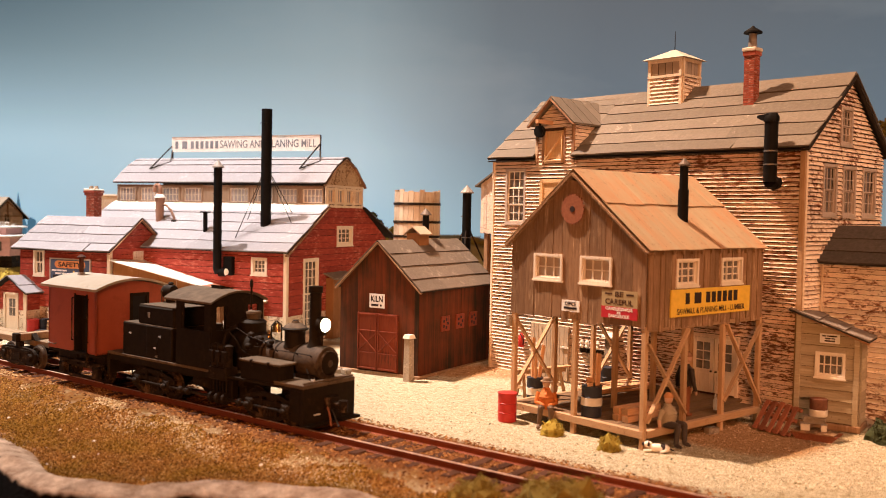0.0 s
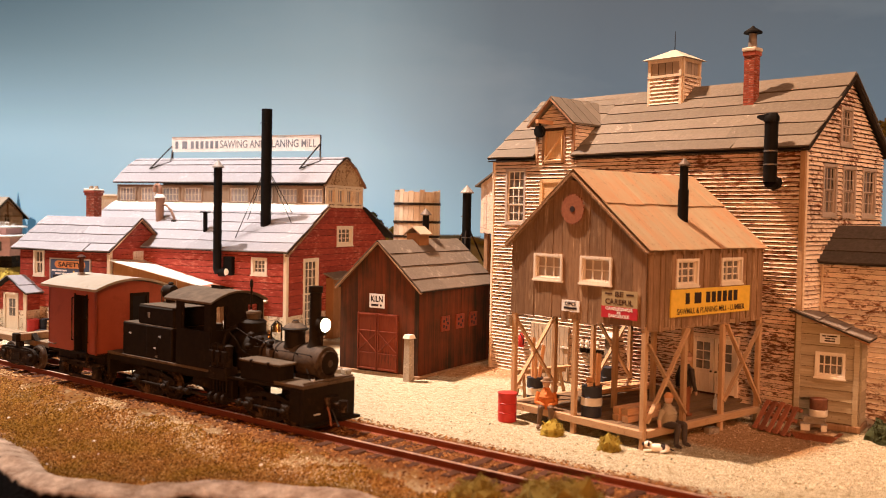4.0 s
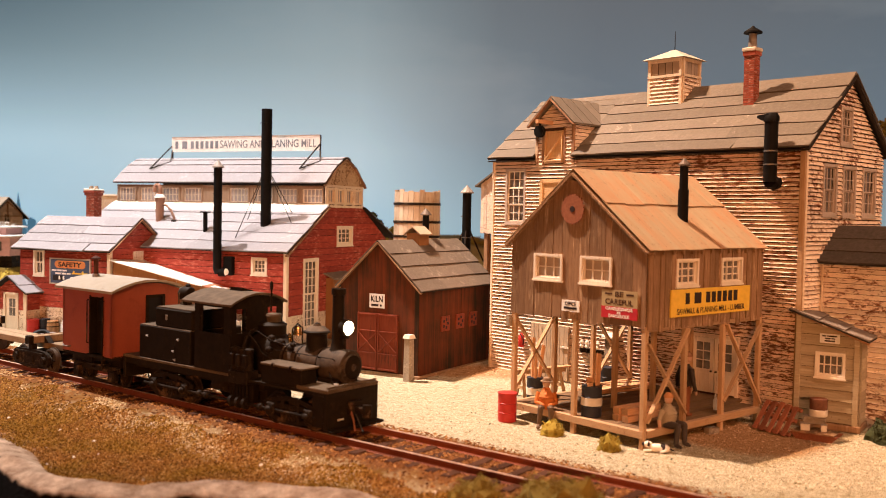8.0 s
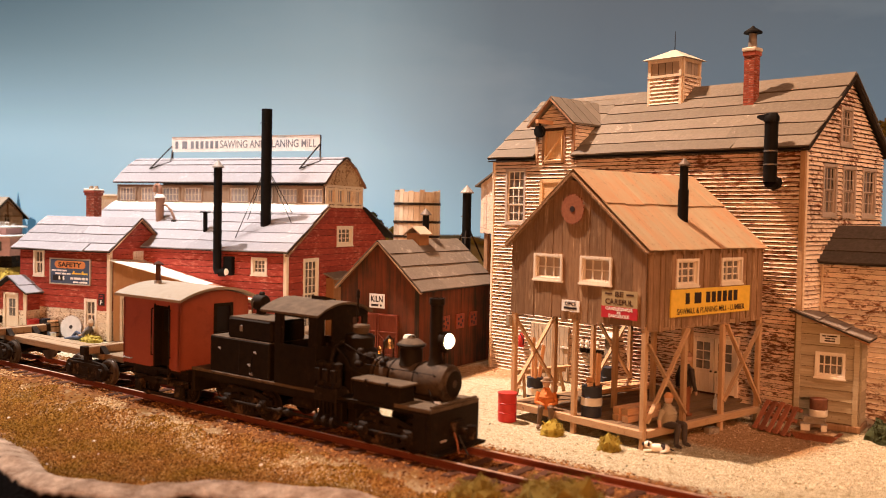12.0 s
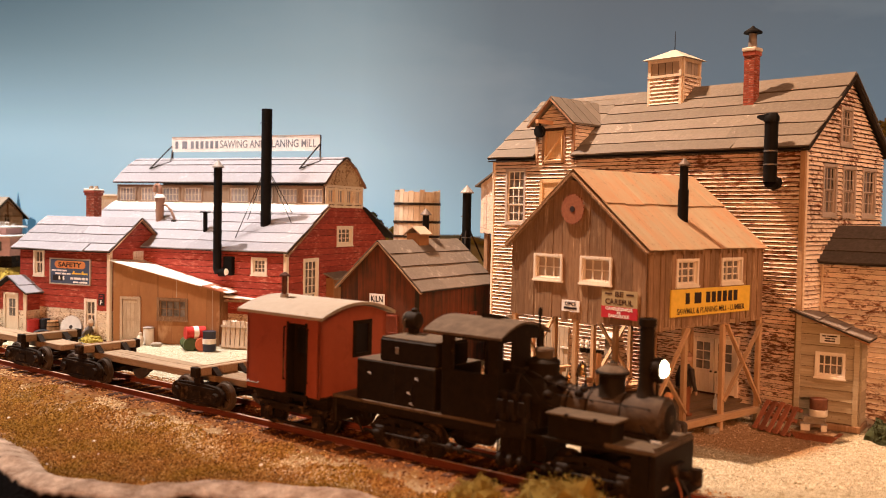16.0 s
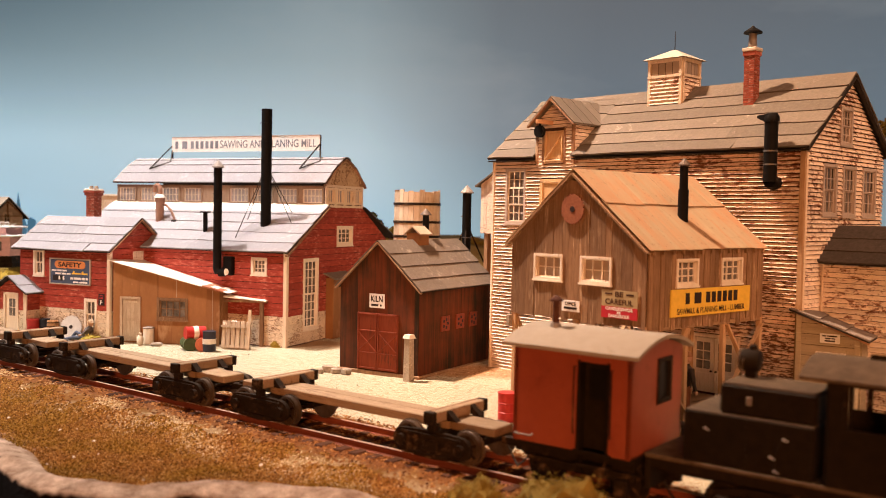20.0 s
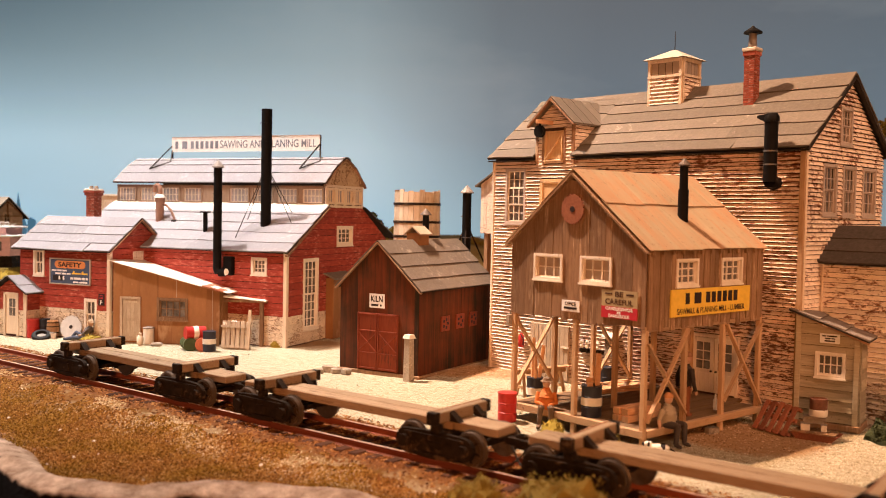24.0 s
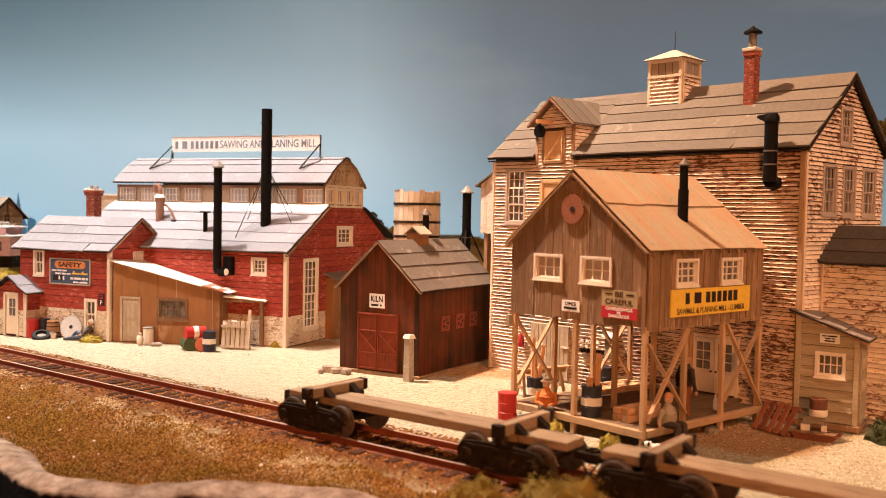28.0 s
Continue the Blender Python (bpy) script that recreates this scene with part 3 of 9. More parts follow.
def height(x, y):
    d = side(x, y)
    bed = 0.295 * (1 - ease(1.5, 3.2, abs(d)))
    bed -= GRADE * (x * TD.x + y * TD.y + 15) * (1 - ease(2.0, 4.5, abs(d)))
    z = bed + 0.05 * noise.noise(Vector((x * 0.45, y * 0.45, 0))) + 0.02 * noise.noise(Vector((x * 2, y * 2, 3)))
    if d < -2:
        z += 0.12 * noise.noise(Vector((x * 0.35, y * 0.35, 7))) * ease(2, 4, -d)
    z += 0.1 * ease(2.4, 0.6, math.hypot(x - 2.0, (y - 38.2) * 0.8) / 2)
    v = y - rim(x)
    if v < 1.6:
        z += 0.22 * math.sin(math.pi * ease(-0.4, 1.6, v)) * (0.8 + 0.5 * noise.noise(Vector((x * 1.3, y * 1.3, 5))))
    return z


def steps(stops):
    out = []
    for (a, da), (b, _) in zip(stops, stops[1:]):
        n = max(1, round((b - a) / da))
        out += [a + (b - a) * i / n for i in range(n)]
    return out + [stops[-1][0]]


def ground_material():
    m, nt, bs, N, L = nodes_of("layout_ground")
    tc = N.new("ShaderNodeTexCoord")
    mp = N.new("ShaderNodeMapping")
    mp.inputs["Scale"].default_value = (1 / K, 1 / K, 1 / K)
    L.new(tc.outputs["Object"], mp.inputs["Vector"])
    P = mp.outputs["Vector"]

    def math_node(op, a, b):
        q = N.new("ShaderNodeMath")
        q.operation = op
        for i, val in enumerate((a, b)):
            if isinstance(val, (int, float)):
                q.inputs[i].default_value = val
            else:
                L.new(val, q.inputs[i])
        return q.outputs[0]

    dot = N.new("ShaderNodeVectorMath")
    dot.operation, dot.inputs[1].default_value = "DOT_PRODUCT", (TL.x, TL.y, 0)
    L.new(P, dot.inputs[0])
    d = math_node("SUBTRACT", dot.outputs["Value"], TO)
    wob = math_node("MULTIPLY", math_node("SUBTRACT", noise_node(nt, P, 0.9, 5, 0.7), 0.5), 2.2)
    dw = math_node("ADD", d, wob)

    def band(a, b, c=None, e=None, src=dw):
        """0 to 1 from a to b, back to 0 from c to e."""
        def rise(lo, hi):
            r = N.new("ShaderNodeMapRange")
            r.interpolation_type = "SMOOTHSTEP"
            r.inputs["From Min"].default_value, r.inputs["From Max"].default_value = lo, hi
            L.new(src, r.inputs["Value"])
            return r.outputs[0]
        up = rise(a, b)
        return up if c is None else math_node("MULTIPLY", up, math_node("SUBTRACT", 1.0, rise(c, e)))

    # pale crushed stone of the yard
    vor = N.new("ShaderNodeTexVoronoi")
    vor.inputs["Scale"].default_value = 9.0
    L.new(P, vor.inputs["Vector"])
    grit = noise_node(nt, P, 24, 4, 0.75)
    gravel = mixed(nt, ramp(nt, grit, [(0.32, (0, 0, 0)), (0.66, (1, 1, 1))]), (0.23, 0.18, 0.097), (0.75, 0.68, 0.505))
    gravel = mixed(nt, ramp(nt, noise_node(nt, P, 4.5, 6, 0.85), [(0.5, (0, 0, 0)), (0.62, (0.95, 0.95, 0.95))]), gravel, (0.26, 0.19, 0.09))
    # ballast
    ballast = mixed(nt, noise_node(nt, P, 9, 5, 0.8), (0.06, 0.02, 0.007), (0.34, 0.138, 0.044))
    # turf
    turf_n = noise_node(nt, P, 6, 6, 0.8)
    turf = mixed(nt, turf_n, (0.085, 0.033, 0.009), (0.42, 0.2, 0.052))
    olive = mixed(nt, turf_n, (0.075, 0.033, 0.006), (0.33, 0.165, 0.032))
    turf = mixed(nt, ramp(nt, noise_node(nt, P, 0.42, 4, 0.6), [(0.44, (0, 0, 0)), (0.56, (1, 1, 1))]), turf, olive)
    straw = mixed(nt, turf_n, (0.2, 0.115, 0.05), (0.58, 0.43, 0.25))
    st = math_node("MULTIPLY", band(-3.4, -2.6, -2.0, -1.3), ramp(nt, noise_node(nt, P, 1.1, 5, 0.75), [(0.46, (0, 0, 0)), (0.6, (1, 1, 1))]))
    turf = mixed(nt, st, turf, straw)
    near = mixed(nt, band(-2.0, -1.4), turf, ballast)
    col = mixed(nt, band(1.45, 2.1), near, gravel)
    # earth round the kiln and by the loading platform, scrub in the distance
    dirt = mixed(nt, noise_node(nt, P, 6, 5, 0.75), (0.22, 0.12, 0.058), (0.56, 0.36, 0.2))

    def patch(x, y, r0, r1):
        ds = N.new("ShaderNodeVectorMath")
        ds.operation, ds.inputs[1].default_value = "DISTANCE", (x, y, 0)
        L.new(P, ds.inputs[0])
        w = math_node("ADD", ds.outputs["Value"], math_node("MULTIPLY", wob, 0.5))
        r = N.new("ShaderNodeMapRange")
        r.inputs["From Min"].default_value, r.inputs["From Max"].default_value = r1, r0
        L.new(w, r.inputs["Value"])
        return r.outputs[0]

    for x, y, r0, r1 in ((1.2, 37.2, 1.1, 1.8), (9.2, 27.0, 1.6, 2.4), (8.0, 28.0, 1.5, 2.2), (-6.0, 44.4, 0.9, 1.7), (3.0, 37.0, 1.0, 1.8)):
        col = mixed(nt, patch(x, y, r0, r1), col, dirt)
    yy = N.new("ShaderNodeSeparateXYZ")
    L.new(P, yy.inputs[0])
    scrub = mixed(nt, turf_n, (0.1, 0.07, 0.03), (0.3, 0.2, 0.08))
    col = mixed(nt, band(58, 64, src=yy.outputs["Y"]), col, scrub)
    rock = mixed(nt, ramp(nt, noise_node(nt, P, 1.8, 6, 0.7), [(0.3, (0, 0, 0)), (0.68, (1, 1, 1))]), (0.19, 0.1, 0.055), (0.7, 0.49, 0.34))
    up = N.new("ShaderNodeAttribute")
    up.attribute_name = "rock"
    col = mixed(nt, up.outputs["Fac"], col, rock)
    # skirt below the edge: its shade is put in as near-black colour
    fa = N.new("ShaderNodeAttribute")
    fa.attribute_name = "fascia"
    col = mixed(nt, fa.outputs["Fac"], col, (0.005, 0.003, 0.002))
    L.new(col, bs.inputs["Base Color"])
    bs.inputs["Roughness"].default_value = 0.95
    bs.inputs["Specular IOR Level"].default_value = 0.1
    bumped(nt, bs, math_node("ADD", grit, math_node("MULTIPLY", vor.outputs["Distance"], 0.8)), 0.9, 0.09)
    return m


def ground():
    """One sheet from the layout's front edge to the backdrop, with a skirt coloured dark for shade."""
    xs = steps([(-90, 4), (-42, 0.8), (-30, 0.6), (-15, 0.16), (1, 0.25), (8, 0.4), (17, 0.8), (40, 4), (90, 4)])
    ds = steps([(0, 0.07), (2.4, 0.15), (6, 0.25), (22, 0.35), (34, 1), (45, 4), (89, 4)])
    nx = len(xs)
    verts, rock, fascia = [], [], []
    for d in [-0.06, -0.03] + ds:
        for x in xs:
            r = rim(x) + 0.12 * noise.noise(Vector((x * 1.7, 3.1, 0))) + 0.05 * noise.noise(Vector((x * 6.0, 8.2, 0)))
            y = r + d * (109 - r) / 89 if d > 0 else r + d
            z = height(x, max(y, r)) - (9.0 if d < -0.05 else 0.1 + 0.1 * noise.noise(Vector((x * 5.0, 1.2, 6))) if d < 0 else 0)
            verts.append((x * K, y * K, z * K))
            rock.append(1 - ease(0.5 + 0.7 * ease(-8.6, -10.6, x), 1.3 + 1.3 * ease(-8.6, -10.6, x), y - r + 0.5 * noise.noise(Vector((x * 1.1, y * 1.1, 2)))))
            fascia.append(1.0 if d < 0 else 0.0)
    faces = [(j * nx + i, j * nx + i + 1, (j + 1) * nx + i + 1, (j + 1) * nx + i) for j in range(len(ds) + 1) for i in range(nx - 1)]
    me = bpy.data.meshes.new("ground")
    me.from_pydata(verts, [], faces)
    me.shade_smooth()
    me.attributes.new("rock", "FLOAT", "POINT").data.foreach_set("value", rock)
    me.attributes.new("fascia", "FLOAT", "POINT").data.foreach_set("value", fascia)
    me.materials.append(ground_material())
    return tagged(new("ground", me), "pale crushed-stone yard, brown turf and a rocky front edge", "ground", kind="structure")


ground()


def backdrop():
    """Curved sky board behind the layout: painted, self-lit, with lamp falloff in its colours."""
    bm = B()
    n, R = 48, 92.0
    rows = []
    for z in (-3, 2, 8, 16, 30, 50, 80):
        rows.append([bm.verts.new((R * 1.2 * math.sin(a), 8 + R * math.cos(a) ** 0.8 if math.cos(a) > 0 else 8, z)) for a in (radians(-78 + 156 * i / n) for i in range(n + 1))])
    for r0, r1 in zip(rows, rows[1:]):
        for i in range(n):
            bm.faces.new((r0[i], r0[i + 1], r1[i + 1], r1[i]))
    m, nt, bs, N, L = nodes_of("painted_sky")
    tc, sep = N.new("ShaderNodeTexCoord"), N.new("ShaderNodeSeparateXYZ")
    L.new(tc.outputs["Object"], sep.inputs[0])

    def ranged(out, a, b):
        r = N.new("ShaderNodeMapRange")
        r.inputs["From Min"].default_value, r.inputs["From Max"].default_value = a * K, b * K
        L.new(out, r.inputs["Value"])
        return r.outputs[0]

    # brighter left, darker right: the lamps' spread put into the sky's colour
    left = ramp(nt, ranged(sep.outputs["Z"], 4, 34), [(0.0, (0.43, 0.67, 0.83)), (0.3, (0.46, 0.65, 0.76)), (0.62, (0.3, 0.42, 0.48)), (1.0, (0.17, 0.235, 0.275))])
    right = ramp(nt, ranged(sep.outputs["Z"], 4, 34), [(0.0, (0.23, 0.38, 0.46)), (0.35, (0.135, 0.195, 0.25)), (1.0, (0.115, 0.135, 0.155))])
    mp = N.new("ShaderNodeMapping")
    mp.inputs["Scale"].default_value = (0.02 / K, 0.02 / K, 0.05 / K)
    L.new(tc.outputs["Object"], mp.inputs["Vector"])
    cl = noise_node(nt, mp.outputs["Vector"], 1.5, 5, 0.55)
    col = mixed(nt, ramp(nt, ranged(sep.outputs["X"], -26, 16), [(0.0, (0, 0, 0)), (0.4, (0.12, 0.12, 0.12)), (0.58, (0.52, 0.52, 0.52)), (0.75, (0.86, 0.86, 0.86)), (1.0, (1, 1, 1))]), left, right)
    # upper left corner: fall of light darkened in by colour
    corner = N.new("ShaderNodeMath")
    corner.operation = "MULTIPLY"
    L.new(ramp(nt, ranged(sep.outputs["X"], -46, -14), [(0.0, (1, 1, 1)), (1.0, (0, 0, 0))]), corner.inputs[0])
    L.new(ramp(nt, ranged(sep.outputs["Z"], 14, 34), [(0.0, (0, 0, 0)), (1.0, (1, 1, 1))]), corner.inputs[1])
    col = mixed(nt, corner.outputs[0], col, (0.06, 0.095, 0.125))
    col = mixed(nt, ramp(nt, cl, [(0.5, (0, 0, 0)), (0.75, (0.3, 0.3, 0.3))]), col, (0.36, 0.4, 0.42))
    L.new(col, bs.inputs["Base Color"])
    # the board glows by itself in place of lamp light on it
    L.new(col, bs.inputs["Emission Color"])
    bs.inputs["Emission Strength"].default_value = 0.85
    bs.inputs["Roughness"].default_value = 1.0
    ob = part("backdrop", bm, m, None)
    shadow_blue = glow("painted_dusky_blue", (0.06, 0.15, 0.23), 0.9)
    # shadow on the sky board, added as glowing blue cut-outs
    for rows in (((-39.1, 0.0), (-39.0, 4.6), (-38.88, 5.9), (-38.65, 7.7), (-38.5, 6.7), (-38.4, 6.2), (-38.15, 5.5), (-37.85, 4.7), (-37.8, 0.0)), ((-37.85, 0.0), (-37.8, 5.1), (-37.55, 5.45), (-37.3, 5.3), (-37.06, 5.2), (-37.0, 4.3), (-36.95, 0.0))):
        part("painted_fir", prism(B(), [(x, 84, z) for x, z in rows], (0, 0.05, 0)), shadow_blue, ob, "fir-shaped shadow on the sky board, a glowing blue cut-out")
    ob.data.shade_smooth()
    tagged(ob, "curved self-lit board painted as a blue sky, lamp falloff in its colours", "backdrop", kind="structure")


backdrop()


def track():
    tr = thing("railway_track", TRACK[0], TRACK[1], 0, TRACK[2], "rusty single railway track on dark ties in brown ballast", "track", kind="structure")
    tr.matrix_basis = pose(K * TRACK[0], K * TRACK[1], -K * GRADE * 15, 0, math.degrees(math.atan(GRADE)), TRACK[2])
    for s in (-1, 1):
        y = s * 0.745
        bm = B()
        prism(bm, [(-62, y - 0.07, 0.29), (-62, y + 0.07, 0.29), (-62, y + 0.07, 0.32), (-62, y + 0.02, 0.34), (-62, y + 0.02, 0.44), (-62, y + 0.045, 0.455), (-62, y + 0.045, 0.492), (-62, y - 0.045, 0.492), (-62, y - 0.045, 0.455), (-62, y - 0.02, 0.44), (-62, y - 0.02, 0.34), (-62, y - 0.07, 0.32)], (86, 0, 0))
        rail = part("rail", bm, m_rail_side, tr)
        part("rail_foot", box(B(), (-62, y - 0.085, 0.288), (24, y + 0.085, 0.318)), m_rail_foot, rail, "pinkish rail foot, paler than the rail's side")
        # worn head; the glint along it is put into its pale colour
        part("rail_head", box(B(), (-62, y - 0.035, 0.492), (24, y + 0.035, 0.5)), m_rail_top, rail, "worn rail head, its glint put into a pale colour")
    first = None
    x = -44.0
    while x < 12:
        if first is None:
            first = part("tie", box(B(), (-0.13, -1.25, 0.1), (0.13, 1.25, 0.325), 0.02), m_tie, tr)
            o = first
        else:
            o = again(first, tr)
        o.matrix_basis = kpose(x + random.uniform(-0.05, 0.05), random.uniform(-0.05, 0.05), random.uniform(-0.015, 0.015), 0, 0, random.uniform(-2, 2))
        x += 0.58


track()


# ---- tall weathered mill with its dormer, cupola and annexes ----
def conical_cap(bm, c, r, h):
    lathe(bm, [(r, 0), (r * 0.98, h * 0.12), (0.02, h)], c, 14)
    return bm


def white_mill():
    UNIT[0] = 0.945
    s = 0.945
    t = thing("mill_building", 11.87 * s, 30.62 * s, 6.4 * (1 - s), -46.0, "tall weathered white clapboard mill with brown tar-paper roof", "building")
    Lw, Wd, Ev, Pk, G = 13.88, 6.6, 8.8, 11.5, -0.4
    front = Wall((-Lw, 0), (0, 0), rectangle(Lw, G, Ev), 0.2)
    end = Wall((0, 0), (0, Wd), gable(Wd, G, Ev, Pk), 0.2)
    back = Wall((0, Wd), (-Lw, Wd), rectangle(Lw, G, Ev), 0.2)
    far = Wall((-Lw, Wd), (-Lw, 0), gable(Wd, G, Ev, Pk), 0.2)
    ux = lambda X: Lw - X
    # windows and doors
    front.window(t, ux(13.2), 6.06, ux(12.05), 8.42, 3, 6, m_grey_trim, m_white_trim, groups=3, label="tall grey-framed sash window with three white sashes")
    for a, b in ((1.34, 2.47), (2.94, 4.06), (4.65, 5.88)):
        end.window(t, a, 6.6, b, 8.4, 3, 4, m_grey_trim, groups=2, label="grey-framed sash window")
    end.window(t, 2.62, 9.1, 3.62, 10.45, 3, 4, m_grey_trim, groups=2, label="grey-framed attic window")
    front.holes.append((ux(3.86), 0.22, ux(2.16), 2.2))
    front.holes.append((ux(11.2), 6.0, ux(10.0), 7.9))
    front.core("wall_front", m_white_core, t)
    end.core("wall_end", m_white_core, t)
    back.core("wall_back", m_white_core, t)
    far.core("wall_far", m_white_core, t)
    low = lambda a, b, z: m_peeled_clap if (a > Lw - 2.3 and z < 4.6) or (a > Lw - 5 and z < 2.4 and b > Lw - 2) else m_clean_clap if b < 5.9 else None
    for i in range(16):
        u = Lw - 2.1 + random.uniform(-0.15, 0.9)
        front.holes.append((u, i * 0.29, u + 0.008, i * 0.29 + 0.29))
    for i in range(32):
        u = random.uniform(3.6, 5.8)
        front.holes.append((u, G + i * 0.29, u + 0.008, G + i * 0.29 + 0.29))
    front.clad(0.145, m_white_clap, G, Ev, 0.085, jag=0.008, open_lap=0.042, patch=low)
    end.clad(0.15, m_chipped_clap, G, Pk - 0.1, 0.075, jag=0.008, open_lap=0.036)
    # corner boards
    part("corner_board", box(B(), (-0.09, -0.1, G), (0.09, 0.02, Ev), 0.01), m_post_wood, t)
    part("corner_board", box(B(), (0.0, 0.02, G), (0.1, 0.15, Ev - 0.1), 0.01), m_cream_trim, t)
    part("corner_board", box(B(), (-Lw - 0.08, -0.1, G), (-Lw + 0.03, 0.02, Ev), 0.01), m_cream_trim, t)
    # glazed double door
    for x0, x1 in ((-3.84, -3.02), (-2.99, -2.18)):
        d = part("door", box(B(), (x0, -0.1, 0.24), (x1, 0.0, 2.18), 0.01), m_white_trim, t, "cream double door leaf with glazed upper half")
        for c in range(2):
            for r in range(3):
                w, h = (x1 - x0 - 0.24) / 2, 0.33
                px, pz = x0 + 0.12 + c * w, 1.05 + r * h
                part("pane", box(B(), (px + 0.025, -0.112, pz + 0.02), (px + w - 0.025, -0.1, pz + h - 0.02)), m_glass, d)
        part("panel", box(B(), (x0 + 0.13, -0.125, 0.4), (x1 - 0.13, -0.1, 0.92), 0.008), m_white_trim, d)
        part("handle", tube(B(), (x1 - 0.08 if x0 < -3.5 else x0 + 0.08, -0.16, 1.0), (x1 - 0.08 if x0 < -3.5 else x0 + 0.08, -0.1, 1.0), 0.035), m_black_iron, d)
    bm = B()
    for a, b in (((-3.95, 0.2), (-3.85, 2.3)), ((-2.17, 0.2), (-2.07, 2.3)), ((-3.95, 2.2), (-2.07, 2.32))):
        box(bm, (a[0], -0.14, a[1]), (b[0], 0.02, b[1]))
    part("door_frame", bm, m_cream_trim, t)
    # golden door under the dormer
    d = part("loading_door", box(B(), (-11.18, -0.06, 6.02), (-10.02, 0.03, 7.88), 0.01), m_yellow_door, t, "golden pine loading door")
    bm = B()
    for a, b in (((-11.25, 6.0), (-11.1, 7.95)), ((-10.1, 6.0), (-9.95, 7.95)), ((-11.25, 7.8), (-9.95, 7.95))):
        box(bm, (a[0], -0.11, a[1]), (b[0], -0.06, b[1]))
    part("door_frame", bm, m_yellow_door, d)
    # bleached sliding doors at the foot of the wall
    for x0, x1 in ((-11.5, -10.2), (-10.15, -9.5)):
        d = part("sliding_door", box(B(), (x0, -0.14, -0.3), (x1, -0.06, 1.95), 0.01), m_old_door, t, "bleached upright-plank sliding door")
        n = int((x1 - x0) / 0.21)
        for i in range(n):
            w = (x1 - x0) / n
            part("plank", box(B(), (x0 + i * w + 0.01, -0.17, -0.28), (x0 + (i + 1) * w - 0.01, -0.14, 1.93)), m_old_door, d)
        part("handle", box(B(), (x0 + 0.3, -0.22, 1.05), (x0 + 0.7, -0.17, 1.12)), m_off_white, d)
    # roof
    o, e, ev = 0.25, 0.24, 8.86
    up = Vector((0, Wd / 2 + e, 11.62 - ev))
    dl, dr = -11.52, -9.53
    roof_strips(t, (-Lw - o, -e, ev), (dl, -e, ev), up, 6, m_tar_brown, 0.02, 0.04, "brown tar-paper roof in long lapped strips", m=6)
    roof_strips(t, (dr, -e, ev), (o, -e, ev), up, 6, m_tar_brown, 0.035, 0.05, "brown tar-paper roof in long lapped strips", m=24)
    roof_strips(t, (dl, -e + up.y * 0.55, ev + up.z * 0.55), (dr, -e + up.y * 0.55, ev + up.z * 0.55), up * 0.45, 3, m_tar_brown, 0.02, 0.03, m=5)
    roof_strips(t, (o, Wd + e, ev), (-Lw - o, Wd + e, ev), Vector((0, -up.y, up.z)), 2, m_tar_brown, 0.04, 0.04)
    part("ridge_cap", prism(B(), [(-Lw - o, Wd / 2 - 0.22, 11.5), (-Lw - o, Wd / 2, 11.71), (-Lw - o, Wd / 2 + 0.22, 11.5), (-Lw - o, Wd / 2, 11.6)], (Lw + 2 * o, 0, 0)), m_tar_brown, t)
    for ys in (1, -1):
        y0, y1 = (-e, Wd / 2) if ys > 0 else (Wd + e, Wd / 2)
        part("rake_board", bar(B(), (o - 0.04, y0, ev - 0.1), (o - 0.04, y1, 11.5), 0.05, 0.15, (1, 0, 0)), m_tar_edge, t, "dark rake board")
    for xa, xb in ((-Lw - o, dl), (dr, o)):
        part("fascia", box(B(), (xa, -e + 0.02, ev - 0.13), (xb, -e + 0.09, ev - 0.08)), m_tar_edge, t)
    # brick chimney with its pot
    ch = part("chimney", box(B(), (-3.33, 2.01, 10.3), (-2.93, 2.41, 12.5)), m_mortar, t, "red brick chimney with white cap and metal flue")
    z = 10.4
    while z < 12.44:
        for f in range(4):
            for i in range(2):
                w = 0.4 / 2 - 0.012
                a = -0.2 + 0.006 + i * 0.2
                bm = box(B(), (a, -0.212, 0), (a + w, -0.195, 0.068))
                b = part("brick", bm, m_brick, ch)
                b.matrix_basis = kpose(-3.13, 2.21, z, 0, 0, f * 90)
        z += 0.083
    part("corbel", box(B(), (-3.38, 1.96, 12.46), (-2.88, 2.46, 12.62), 0.01), m_brick, ch)
    part("cap", box(B(), (-3.41, 1.93, 12.62), (-2.85, 2.49, 12.76), 0.03), m_off_white, ch, "white-washed cap")
    fl = part("flue", lathe(B(), [(0.16, 12.74), (0.14, 13.3)], (-3.13, 2.21, 0), 14), m_tin, ch, "tin flue pipe", True)
    part("flue_cap", lathe(B(), [(0.34, 13.3), (0.33, 13.36), (0.08, 13.52), (0.03, 13.58)], (-3.13, 2.21, 0), 14), m_black_iron, fl, "", True)
    # cupola
    cx, cy, hw, hd = -6.98, 3.1, 0.78, 0.66
    cu = part("cupola", box(B(), (cx - hw + 0.05, cy - hd + 0.05, 10.6), (cx + hw - 0.05, cy + hd - 0.05, 12.8)), m_white_core, t, "louvred white cupola with a glazed band")
    for w in (Wall((cx - hw, cy - hd), (cx + hw, cy - hd), rectangle(2 * hw, 10.9, 12.8)), Wall((cx + hw, cy - hd), (cx + hw, cy + hd), rectangle(2 * hd, 10.9, 12.8))):
        for i in range(7):
            z = 11.0 + i * 0.15
            at = w.at
